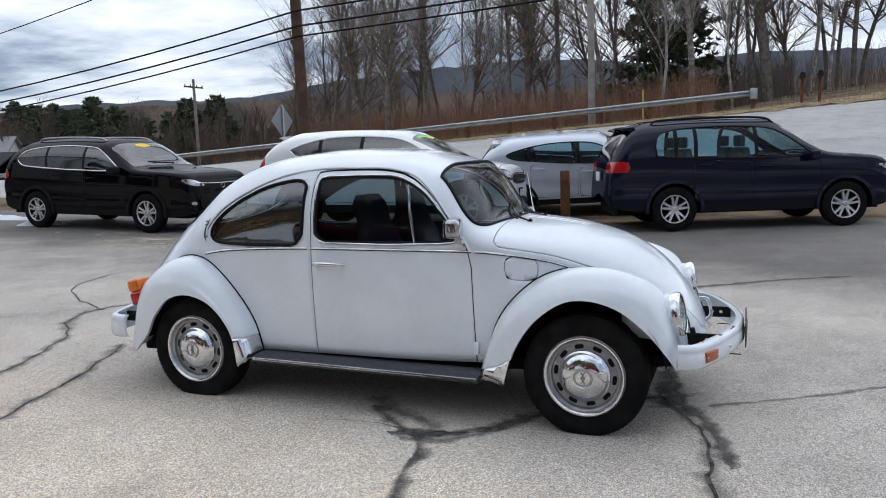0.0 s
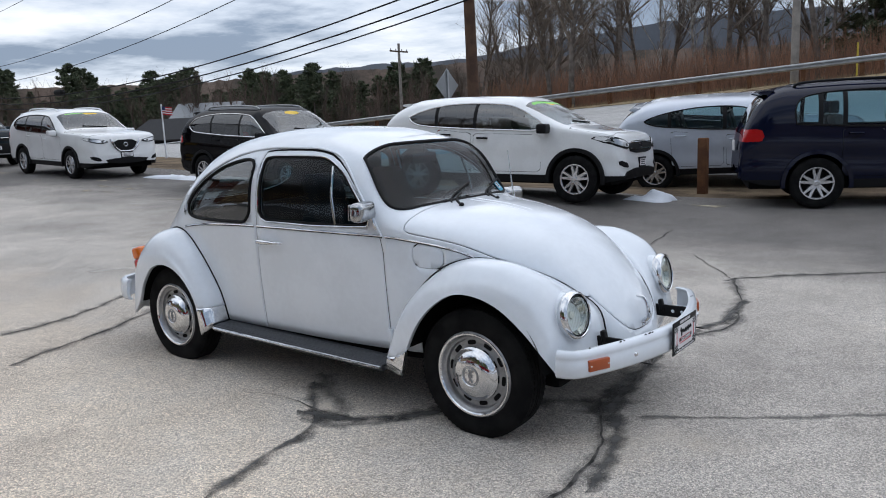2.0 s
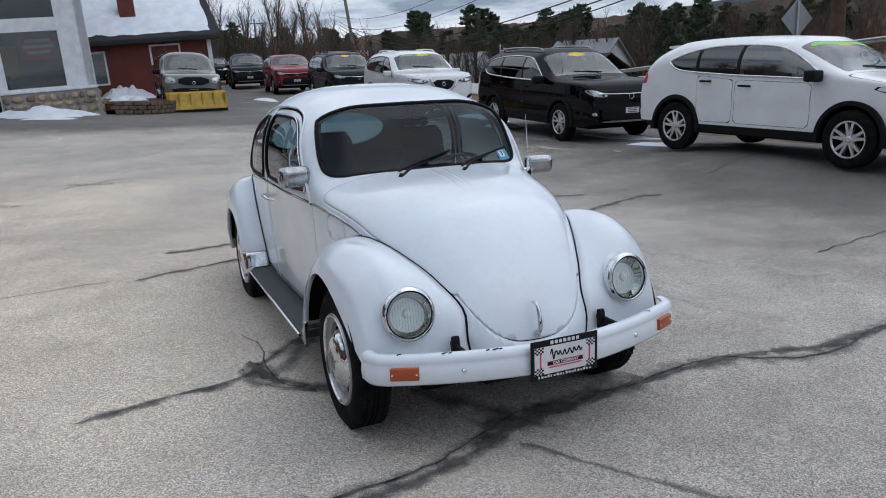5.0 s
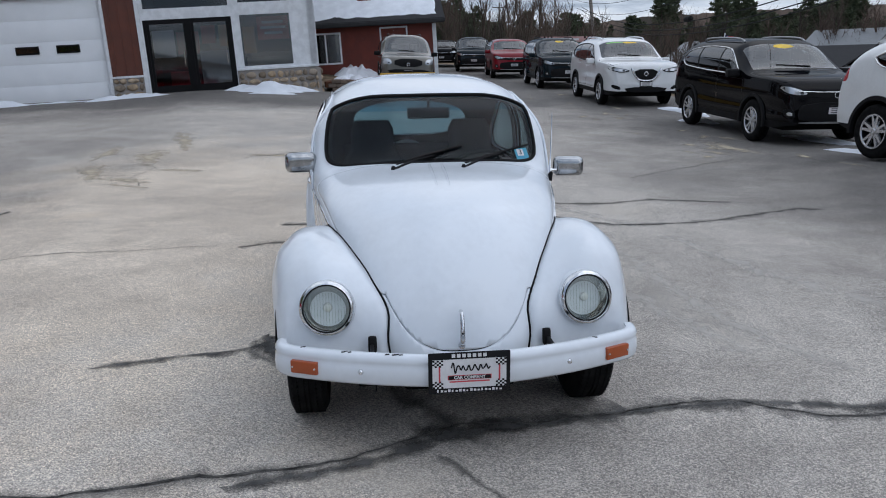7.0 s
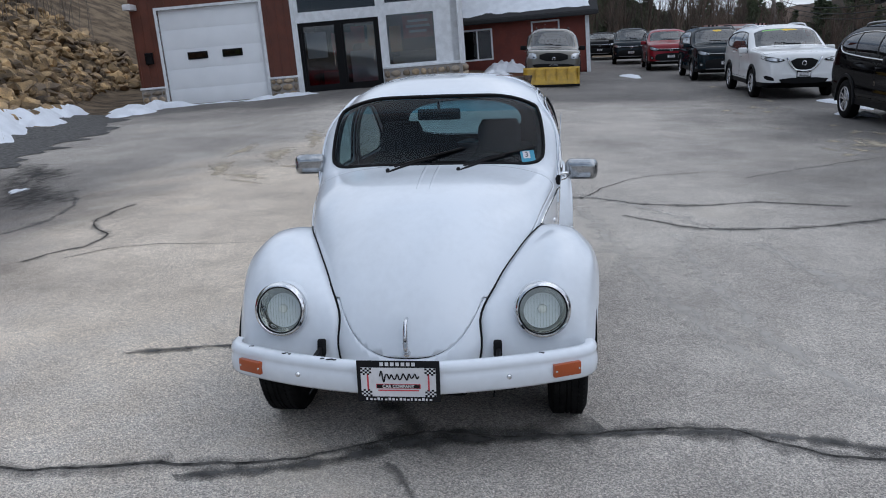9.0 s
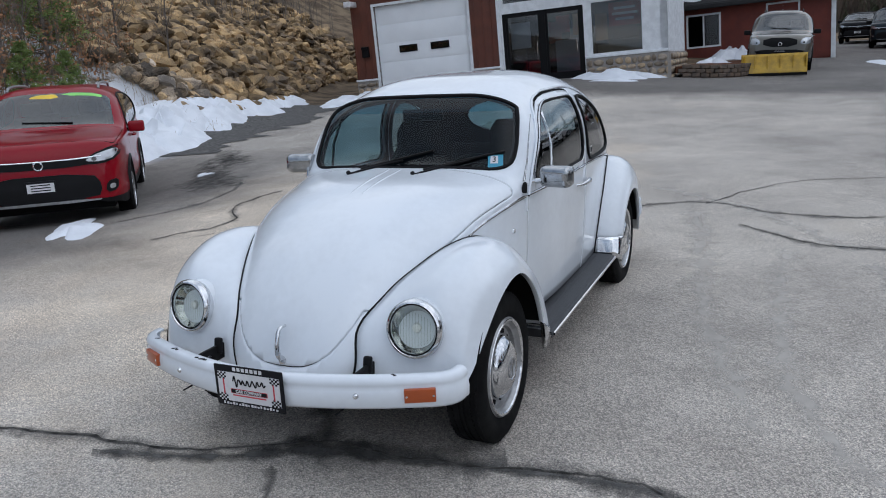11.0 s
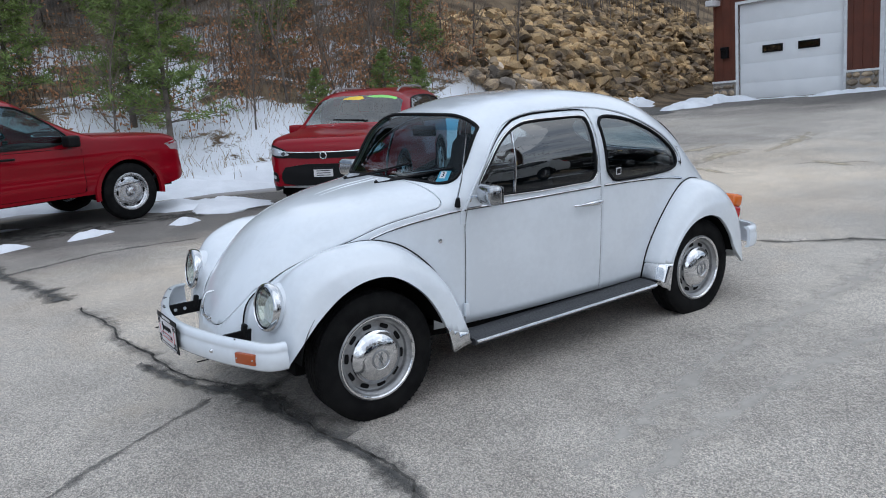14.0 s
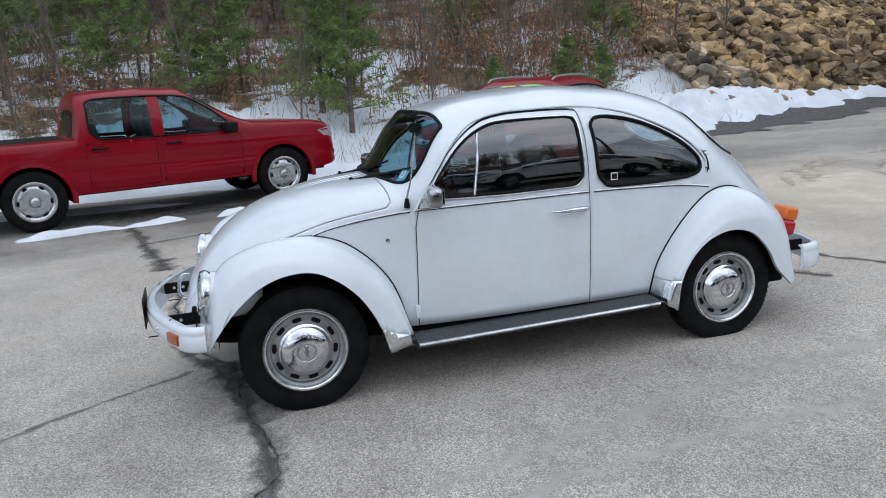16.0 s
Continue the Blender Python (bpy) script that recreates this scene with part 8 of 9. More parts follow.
def plant_tree(name, meshes, label, category, group, at):
    ob = thing(name, label, category, group, at=at)
    for nm, me in meshes:
        p = new(nm, me)
        p.parent = ob
        if nm != "trunk":
            tagged(p, kind="stuff")
    return ob


TREES = []
for k, (h, r, sp, fk, bark) in enumerate([(11, 0.13, 0.66, 4, "bark_grey"), (13, 0.115, 0.62, 3, "bark_grey"), (10, 0.17, 0.72, 4, "bark_grey"), (12, 0.085, 0.58, 3, "bark_pale")]):
    t, c = bare_tree(50 + k, h, 4, r, sp, fk)
    TREES.append((to_mesh("trunk", t, M[bark]), to_mesh("crown", c, M["twig"] if bark == "bark_grey" else M[bark], False)))
SAPLING = []
for k in range(3):
    t, c = bare_tree(80 + k, 4.5, 3, 0.035, 0.45, 3)
    SAPLING.append((to_mesh("trunk", t, M["bark_grey"]), to_mesh("crown", c, M["twig"], False)))


def place(x, y, scale=1.0, turn=0.0, sink=0.0, tall=1.0):
    return Matrix.Translation((x, y, ground_z(x, y) - sink)) @ Matrix.Rotation(turn, 4, "Z") @ Matrix.Diagonal((scale, scale, scale * tall, 1))


rnd = random.Random(5)
# trees beyond the guard rail
for k in range(58):
    x = -27 + 41 * (k + rnd.random()) / 58
    y = 34 + 16 * rnd.random()
    i = rnd.choice((1, 1, 3, 1, 0))
    plant_tree("bare_tree", (("trunk", TREES[i][0]), ("crown", TREES[i][1])), "leafless roadside tree with grey bark" if i != 3 else "leafless birch with pale bark", "tree", "bare trees across the road", place(x, y, rnd.uniform(0.75, 1.25), rnd.uniform(0, 6.28), 0.1))
for x, y, i, s in ((-13.6, 28.5, 2, 0.85), (3.0, 36.0, 2, 1.5), (-1.8, 33.5, 3, 0.95), (1.4, 34.5, 3, 0.8), (-15.5, 30.0, 2, 0.8), (5.6, 37.0, 3, 1.0), (-4.4, 34.0, 1, 1.1)):
    plant_tree("bare_tree", (("trunk", TREES[i][0]), ("crown", TREES[i][1])), "leafless roadside tree with spreading limbs" if i != 3 else "leafless birch with pale bark", "tree", "bare trees across the road", place(x, y, s, x, 0.1))
# trees on the bank
for k in range(18):
    x = 8 - 44 * (k + rnd.random()) / 18
    s = rnd.uniform(7.5, 17)
    i = rnd.choice((0, 1, 1, 3))
    plant_tree("bare_tree", (("trunk", TREES[i][0]), ("crown", TREES[i][1])), "leafless tree on the wooded bank", "tree", "bare trees on the bank", place(x, BANK_EDGE(x) - s, rnd.uniform(0.6, 1.0), rnd.uniform(0, 6.28), 0.1))
for k in range(34):
    x = 8.5 - 20 * (k + rnd.random()) / 34
    s = rnd.uniform(1.8, 6.5)
    i = rnd.randrange(3)
    plant_tree("sapling", (("trunk", SAPLING[i][0]), ("crown", SAPLING[i][1])), "thin leafless sapling on the bank", "sapling", "saplings on the bank", place(x, BANK_EDGE(x) - s, rnd.uniform(0.5, 1.1), rnd.uniform(0, 6.28), 0.05))


def pine(seed, height, width, whorls=16, mat="needles", tufts=12, taper=0.8, fat=1.0):
    """A young pine: tapering trunk, drooping whorls of limbs and fans of needles."""
    rnd = random.Random(seed)
    trunk = tube([(0, 0, -0.2), (0.01, 0.0, height * 0.5), (0.03, 0.02, height)], [0.02 * height, 0.011 * height, 0.006], 8)
    limbs = []
    v, f = [], []
    for w in range(whorls):
        t = (w + 0.8) / whorls
        z = height * (0.10 + 0.90 * t)
        reach = width * (1 - t) ** taper * rnd.uniform(0.75 if taper > 0.6 else 0.45, 1.15) + 0.10
        for k in range(rnd.choice((5, 6, 7))):
            a = rnd.uniform(0, 6.28)
            tip = Vector((math.cos(a) * reach, math.sin(a) * reach, z + reach * rnd.uniform(0.05, 0.45)))
            base = Vector((0, 0, z))
            limbs.append(stick(base, tip, 0.012, 0.004, 3))
            for m in range(tufts):
                u = 0.25 + 0.75 * (m + rnd.random()) / tufts
                c = base.lerp(tip, u) + Vector((rnd.uniform(-1, 1), rnd.uniform(-1, 1), rnd.uniform(-0.6, 1))) * 0.09 * reach
                for _ in range(7):
                    d = Vector((rnd.uniform(-1, 1), rnd.uniform(-1, 1), rnd.uniform(-0.5, 1))).normalized() * rnd.uniform(0.10, 0.19) * (height / 3.2) ** 0.5 * fat ** 0.5
                    sd = d.cross(Vector((rnd.uniform(-1, 1), rnd.uniform(-1, 1), rnd.uniform(-1, 1)))).normalized() * 0.011 * fat ** 2 * (height / 3.2) ** 0.5
                    o = len(v)
                    v += [tuple(c - sd), tuple(c + sd), tuple(c + d)]
                    f.append((o, o + 1, o + 2))
    return trunk, join(*limbs), (v, f)


PINES = []
for k, (h, w) in enumerate([(3.4, 1.15), (2.4, 0.85), (4.6, 1.3)]):
    t, b, c = pine(20 + k, h, w, 15 if h < 4 else 18)
    PINES.append((to_mesh("trunk", t, M["bark_grey"]), to_mesh("limb_tangle", b, M["bark_grey"], False), to_mesh("crown", c, M["needles"], False)))
for x, y, i, s in ((-1.45, -11.5, 0, 1.0), (-1.0, -12.3, 2, 0.8), (0.9, -13.6, 0, 1.0), (1.6, -13.0, 1, 0.9), (-7.3, -11.6, 1, 0.55), (-6.6, -11.9, 1, 0.6), (3.2, -13.8, 2, 0.9), (5.4, -14.5, 2, 1.0), (-5.4, -15.5, 2, 0.8), (6.5, -13, 0, 1.1), (-9.0, -17.5, 2, 1.0), (-2.2, -18.5, 2, 1.3), (5.0, -18, 2, 1.4), (-6.9, -18.5, 2, 1.3), (-4.6, -11.4, 1, 0.45), (-8.4, -13.4, 0, 0.9)):
    plant_tree("young_pine", (("trunk", PINES[i][0]), ("limb_tangle", PINES[i][1]), ("crown", PINES[i][2])), "young green pine on the snowy bank", "pine", "pines on the bank", place(x, y, s, x * 3.1, 0.05))
FARPINES = []
for k, (h, w, tp) in enumerate([(11, 2.6, 0.8), (13, 3.4, 0.38), (10, 3.2, 0.45)]):
    t, b, c = pine(31 + k, h, w, 18, "needles_dark", 15, tp, 2.3)
    FARPINES.append((to_mesh("trunk", t, M["bark_grey"]), to_mesh("limb_tangle", b, M["bark_grey"], False), to_mesh("crown", c, M["needles_dark"], False)))
for k in range(18):
    x = 12 - 26 * (k + rnd.random()) / 18
    plant_tree("tall_pine", (("trunk", FARPINES[k % 3][0]), ("limb_tangle", FARPINES[k % 3][1]), ("crown", FARPINES[k % 3][2])), "tall dark pine at the top of the bank", "pine", "pines above the bank", place(x, -20.5 - 7 * rnd.random(), rnd.uniform(0.5, 0.85), rnd.uniform(0, 6.28), 0.2))
for k in range(230):
    a = rnd.random()
    if k < 2:
        x, y, sc = -4 + 3 * a, 42 + 6 * rnd.random(), 0.72
    elif k < 140:
        x, y = -112 + 66 * a, 40 + 40 * rnd.random()
        sc = (2.6 + 0.062 * math.hypot(x, y)) / 12 * rnd.uniform(0.7, 1.15)
    else:
        x, y = -150 + 62 * a, 6 + 34 * rnd.random()
        sc = (1.2 + 0.058 * math.hypot(x, y)) / 12 * rnd.uniform(0.7, 1.15)
    i = rnd.choice((0, 1, 1, 2, 2))
    plant_tree("tall_pine", (("trunk", FARPINES[i][0]), ("limb_tangle", FARPINES[i][1]), ("crown", FARPINES[i][2])), "tall dark pine in the far tree line", "pine", "far pines", place(x, y, sc, rnd.uniform(0, 6.28), 0.2))


def brush(area, count, h0, h1, seed, mat, name, label, leaves=0, leaf_mat=None, lean=0.35):
    """Many thin stems, one object; with dead leaves as another."""
    rnd = random.Random(seed)
    v, f, lv, lf = [], [], [], []
    n = 0
    while n < count:
        x, y = area(rnd)
        n += 1
        z = ground_z(x, y) - 0.03
        h = rnd.uniform(h0, h1)
        p = Vector((x, y, z))
        d = Vector((rnd.uniform(-lean, lean), rnd.uniform(-lean, lean), 1)).normalized()
        r = 0.006 + 0.004 * h * rnd.random()
        for i in range(3):
            q = p + d * h / 3
            o = len(v)
            r2 = r * 0.7
            for c, rr in ((p, r), (q, r2)):
                v += [(c.x + rr, c.y, c.z), (c.x - rr * 0.5, c.y + rr * 0.87, c.z), (c.x - rr * 0.5, c.y - rr * 0.87, c.z)]
            f += [(o + k, o + (k + 1) % 3, o + 3 + (k + 1) % 3, o + 3 + k) for k in range(3)]
            if i and rnd.random() < 0.9:
                e = q + Vector((rnd.uniform(-0.5, 0.5), rnd.uniform(-0.5, 0.5), rnd.uniform(0.2, 0.7))) * h * 0.4
                o = len(v)
                v += [(p.x + r2 * 0.6, p.y, p.z), (p.x - r2 * 0.6, p.y, p.z), tuple(e), (p.x, p.y + r2, p.z)]
                f += [(o, o + 1, o + 2), (o + 1, o + 3, o + 2)]
            for _ in range(leaves):
                c = p.lerp(q, rnd.random()) + Vector((rnd.uniform(-1, 1), rnd.uniform(-1, 1), rnd.uniform(-0.5, 0.5))) * 0.16 * h
                a = Vector((rnd.uniform(-1, 1), rnd.uniform(-1, 1), rnd.uniform(-1, 1))).normalized() * rnd.uniform(0.03, 0.06)
                b = a.cross(Vector((rnd.uniform(-1, 1), rnd.uniform(-1, 1), rnd.uniform(-1, 1)))).normalized() * 0.025
                o = len(lv)
                lv += [tuple(c - a), tuple(c + b), tuple(c + a + b * 0.2), tuple(c - b)]
                lf += [(o, o + 1, o + 2), (o, o + 2, o + 3)]
            d = (d + Vector((rnd.uniform(-0.25, 0.25), rnd.uniform(-0.25, 0.25), 0))).normalized()
            p, r = q, r2
    solid(name, (v, f), mat, label, "brush", kind="stuff", smooth=False)
    if lv:
        solid(name + "_leaves", (lv, lf), leaf_mat, "dead brown leaves clinging to the brush", "leaves", kind="stuff", smooth=False)


def strip(x0, x1, s0, s1):
    def pick(rnd):
        x = rnd.uniform(x0, x1)
        return x, BANK_EDGE(x) - (s0 + (s1 - s0) * rnd.random())
    return pick


brush(lambda r: (lambda x: (x, 29.4 + 2.2 * smooth01((x + 10) / 8) + 7 * r.random()))(r.uniform(-20, 0.5)), 5200, 0.9, 2.4, 1, "brush", "roadside_brush", "dense red-brown brush across the road")
brush(lambda r: (r.uniform(-34, 14), 31 + 22 * r.random()), 3400, 1.0, 2.6, 2, "far_woods", "undergrowth", "tangled grey-brown undergrowth below the trees")
brush(strip(-10.5, 9, 3.2, 13), 1900, 0.5, 1.9, 3, "twig", "bank_brush", "tangled bare brush on the bank")
brush(strip(-10.5, -3.4, 3.0, 8), 520, 0.7, 2.0, 4, "twig", "oak_scrub", "scrub oak stems on the bank", 6, "dead_leaf")
brush(strip(-3.4, 8, 2.6, 10), 240, 0.5, 1.5, 5, "twig", "beech_scrub", "beech scrub on the bank", 9, "dead_leaf")
M["dead_grass"] = material("tan_dead_grass", (0.36, 0.28, 0.17), 0.95, color2=(0.20, 0.15, 0.09), scale=3)
solid("grass_verge", ribbon([(-60, 27.1), (-20, 27.1), (0, 27.1), (25, 27.1)], 2.4, 0.02, 0.12, 5, 0.5), "dead_grass", "tan dead grass verge beside the road", "verge", kind="structure", smooth=False)
brush(strip(-10, 9, 0.4, 4.5), 2600, 0.10, 0.38, 8, "dead_grass", "dead_grass", "tan dead grass and weeds at the foot of the bank", lean=0.6)
brush(lambda r: (r.uniform(-22, 14), 25.9 + 4 * r.random()), 5200, 0.08, 0.26, 9, "dead_grass", "verge_grass", "dead tan grass along the road verge", lean=0.6)
brush(lambda r: (r.uniform(-30, -9), BANK_EDGE(-18) - 7 - 14 * r.random()), 1500, 1.5, 6.0, 6, "bark_grey", "upper_saplings", "thin grey saplings above the rocks", lean=0.12)
# rocks of the bank
ROCKS = []
for k in range(14):
    rr = random.Random(700 + k)
    bm = bmesh.new()
    bmesh.ops.create_icosphere(bm, subdivisions=1, radius=0.5)
    sx, sy, sz = rr.uniform(0.9, 1.8), rr.uniform(0.7, 1.1), rr.uniform(0.45, 0.75)
    for v in bm.verts:
        d = v.co.normalized()
        k2 = 0.42 + 0.16 * noise.noise(d * 1.7 + Vector((k, 0, 0))) + 0.05 * rr.random()
        v.co = Vector((d.x * sx, d.y * sy, d.z * sz)) * k2 * 1.15
    for _ in range(6):
        nrm = Vector((rr.uniform(-1, 1), rr.uniform(-1, 1), rr.uniform(-0.2, 1))).normalized()
        geom = bm.verts[:] + bm.edges[:] + bm.faces[:]
        cut = bmesh.ops.bisect_plane(bm, geom=geom, plane_co=nrm * rr.uniform(0.20, 0.33), plane_no=nrm, clear_outer=True)
        bmesh.ops.contextual_create(bm, geom=[e for e in cut["geom_cut"] if isinstance(e, bmesh.types.BMEdge)])
    bm.verts.index_update()
    vf = [tuple(v.co) for v in bm.verts], [tuple(v.index for v in f.verts) for f in bm.faces]
    bm.free()
    ROCKS.append((vf, to_mesh("rock", vf, M["rock"], False)))
bank = thing("rock_bank", "bank of piled tan blasted rocks beside the building", "rocks")
rest_v, rest_f = [], []
spots = []
for _ in range(4600):
    x = rnd.uniform(-29, -9.6)
    k = rnd.random()
    s = 1.1 + (4.7 + 0.15 * (-x - 10)) * k
    spots.append((x, BANK_EDGE(x) - s, k, 0.12 + 0.33 * rnd.random() ** 2.4))
spots.sort(key=lambda q: -q[0] + 0.6 * -q[1])
for n, (x, y, k, size) in enumerate(spots):
    vf, me = ROCKS[rnd.randrange(14)]
    m = Matrix.Translation((x, y, ground_z(x, y) + 0.10 * size + 0.25 * rnd.random() * math.sin(math.pi * k))) @ Euler((rnd.uniform(-0.6, 0.6), rnd.uniform(-0.6, 0.6), rnd.uniform(0, 6.28))).to_matrix().to_4x4() @ Matrix.Diagonal((size * 1.5, size * 1.5, size * 1.5, 1))
    if n < 300:
        ob = new("rock", me)
        ob.parent = bank
        ob.matrix_basis = m
    else:
        o = len(rest_v)
        rest_v += [tuple(m @ Vector(p)) for p in vf[0]]
        rest_f += [tuple(i + o for i in f) for f in vf[1]]
tagged(part("rock_rest", (rest_v, rest_f), "rock", bank, "further rocks of the bank", smooth=False), kind="stuff")

# far woods: many small bare trees in one object
base_t, base_c = bare_tree(91, 9, 2, 0.12, 0.5, 3)
tv, tf = join(base_t, base_c)
tv = np.array(tv)
wv, wf = [], []
count = 0
for k in range(1700):
    a = radians(rnd.uniform(88, 178))
    d = rnd.uniform(62, 190)
    x, y = 3 + math.cos(a) * d, math.sin(a) * d
    if y < 34 and x > -60:
        continue
    c0, s0 = math.cos(k), math.sin(k)
    sc = rnd.uniform(0.45, 0.8)
    pts = np.stack([x + sc * (tv[:, 0] * c0 - tv[:, 1] * s0), y + sc * (tv[:, 0] * s0 + tv[:, 1] * c0), ground_z(x, y) - 0.5 + sc * tv[:, 2]], 1)
    wv.append(pts)
    wf += [tuple(i + count for i in f) for f in tf]
    count += len(tv)
solid("far_woods", ([tuple(p) for q in wv for p in q], wf), "far_woods", "bare grey-brown woods in the distance", "woods", kind="stuff", smooth=False)


def hill(r, a0, a1, h, rough, seed, n=160, foot=-6):
    rows = []
    for j, (k, rr) in enumerate(((0.0, 0.93), (0.5, 0.96), (0.8, 0.98), (1.0, 1.0), (0.9, 1.1), (0.0, 1.5))):
        row = []
        for i in range(n):
            a = radians(a0 + (a1 - a0) * i / (n - 1))
            x, y = r * rr * math.cos(a), r * rr * math.sin(a)
            top = h(math.degrees(a)) * (1 + 0.10 * noise.noise((x / r * 6, y / r * 6, seed))) + rough * noise.noise((x / r * 60, y / r * 60, seed + 1)) + rough * 0.6 * noise.noise((x / r * 200, y / r * 200, seed + 2))
            row.append((x, y, foot + (top - foot) * k))
        rows.append(row)
    return grid(rows)


solid("backdrop_ridge", hill(900, 60, 200, curve((60, 70), (84, 92), (108, 98), (118, 86), (128, 72), (138, 60), (150, 42), (175, 30), (200, 25)), 3.0, 3), "ridge", "long wooded ridge on the skyline with haze in its blue-grey colour", "hill", kind="structure")
solid("backdrop_woods", hill(150, 60, 200, curve((60, 12), (92, 13), (110, 13), (125, 12.5), (140, 11.2), (150, 10.2), (162, 9.0), (178, 6.5), (200, 6)), 0.30, 6, 1100, -2), "far_woods", "brown wooded slope below the ridge", "hill", kind="structure")

# ---- guard rail, poles, wires, signs ----
M["galvanised"] = material("galvanised_steel", (0.42, 0.43, 0.44), 0.45, metal=0.6, color2=(0.32, 0.33, 0.34), scale=4)
M["pole_wood"] = material("creosoted_pole", (0.105, 0.065, 0.045), 0.95, color2=(0.07, 0.045, 0.034), scale=3, fine=40, bump=0.4)
M["pole_grey"] = material("weathered_grey_pole", (0.30, 0.275, 0.245), 0.95, color2=(0.22, 0.20, 0.18), scale=3, fine=40, bump=0.4)
M["post_wood"] = material("brown_timber_post", (0.15, 0.075, 0.04), 0.9, color2=(0.10, 0.05, 0.03), scale=5, fine=60, bump=0.5)
M["wire"] = plastic("black_cable", (0.012, 0.012, 0.012), 0.7)
M["sign_back"] = material("dull_aluminium_sign_back", (0.26, 0.27, 0.28), 0.55, metal=0.5)
M["clap_white"] = material("white_clapboard", (0.62, 0.63, 0.64), 0.7)
M["sign_blue"] = material("dark_blue_sign", (0.015, 0.035, 0.13), 0.5)
M["mailbox"] = plastic("black_mailbox", (0.02, 0.02, 0.02), 0.5)
M["flag_red"] = material("flag_red_stripes", (0.5, 0.03, 0.04), 0.8)
M["banner_pink"] = material("faded_pink_banner", (0.50, 0.30, 0.28), 0.7)
M["stake_yellow"] = material("yellow_marker_stake", (0.55, 0.42, 0.05), 0.6)

RAIL_Y = 27.0
rail = thing("guard_rail", "weathered steel guard rail on short posts", "guard rail")
prof = [(a, b * 0.72) for a, b in ((0.0, -0.155), (0.035, -0.14), (0.08, -0.10), (0.08, -0.06), (0.02, -0.02), (0.02, 0.02), (0.08, 0.06), (0.08, 0.10), (0.035, 0.14), (0.0, 0.155))]
way = [(x, RAIL_Y, ground_z(x, RAIL_Y) + 0.58) for x in np.arange(-70, 2.4, 1.9)]
rows = [[(p[0], p[1] - a, p[2] + b) for a, b in prof] for p in way]
part("rail_beam", grid(rows), "galvanised", rail, "corrugated steel beam", thick=0.004)
for p in way:
    part("rail_post", box(p[0] - 0.08, p[0] + 0.08, p[1] + 0.0, p[1] + 0.16, p[2] - 0.75, p[2] + 0.13, 0.01, 1), "post_wood", rail)
part("rail_end", box(2.1, 2.35, RAIL_Y - 0.10, RAIL_Y + 0.1, way[-1][2] - 0.22, way[-1][2] + 0.18, 0.03), "galvanised", rail)


def pole(x, y, h, r, mat, label, arms=True, lean=0.0, tip=0.0):
    p = thing("utility_pole", label, "utility pole", "utility poles", at=Matrix.Translation((x, y, ground_z(x, y) - 0.3)) @ Matrix.Rotation(lean, 4, "Y") @ Matrix.Rotation(tip, 4, "X"))
    part("shaft", tube([(0, 0, 0), (0, 0, h * 0.5), (0, 0, h)], [r, r * 0.88, r * 0.72], 14), mat, p)
    if arms:
        part("cross_arm", box(-0.05, 0.05, -1.2, 1.2, h - 0.75, h - 0.63), "pole_wood", p)
        for y2 in (-1.1, -0.4, 0.4, 1.1):
            part("insulator", moved(lathe([(0.0, 0.18), (0.04, 0.15), (0.05, 0.05), (0.03, 0.0)], 10, "z"), Matrix.Translation((0, y2, h - 0.63))), "sign_back", p)
    return p


pole(-11.55, 17.7, 10.5, 0.20, "pole_wood", "dark brown wooden utility pole by the road", True, radians(-1.0))
pole(-4.0, 27.9, 10.0, 0.15, "pole_grey", "weathered grey utility pole behind the rail", False)
pole(-91, 29.3, 16.5, 0.24, "pole_grey", "far grey utility pole with cross arm", tip=radians(7))
pole(-42, 50.0, 9.0, 0.15, "pole_grey", "distant utility pole with cross arm")
pole(-120, 22.0, 11.0, 0.2, "pole_grey", "distant utility pole with cross arm")


def wire(a, b, sag, r=0.018, n=24):
    a, b = Vector(a), Vector(b)
    return tube([a.lerp(b, t) - Vector((0, 0, sag * 4 * t * (1 - t))) for t in (i / n for i in range(n + 1))], r, 5, ends=False)


for z0, z1, r in ((6.10, 8.1, 0.032), (5.62, 7.7, 0.032), (5.30, 7.3, 0.028)):
    solid("overhead_cable", wire((-11.55, 17.5, z0), (-91, 27, z1), 2.9, r), "wire", "thick black overhead cable", "cable", "overhead cables")
    solid("overhead_cable", wire((-11.55, 17.5, z0), (40, 14.0, z0 + 3.2), 0.6, r), "wire", "thick black overhead cable", "cable", "overhead cables")
for z1, z2, y2 in ((9.0, 10.2, 0.0), (8.0, 9.0, 0.3)):
    solid("overhead_wire", wire((-91, 26 + y2, z1), (-11.55, 17.3 + y2, z2), 3.0, 0.02), "wire", "thin black overhead wire", "cable", "overhead cables")
solid("overhead_wire", wire((-91, 26, 10.2), (-4, 9, 8.5), 1.0, 0.012), "wire", "thin black overhead wire", "cable", "overhead cables")
solid("cable_splice", moved(lathe([(0.0, -0.5), (0.18, -0.4), (0.22, 0.0), (0.18, 0.4), (0.0, 0.5)], 12, "x"), Matrix.Translation((-47, 21.75, 4.28))), "wire", "black splice case hanging on the cable", "splice case")

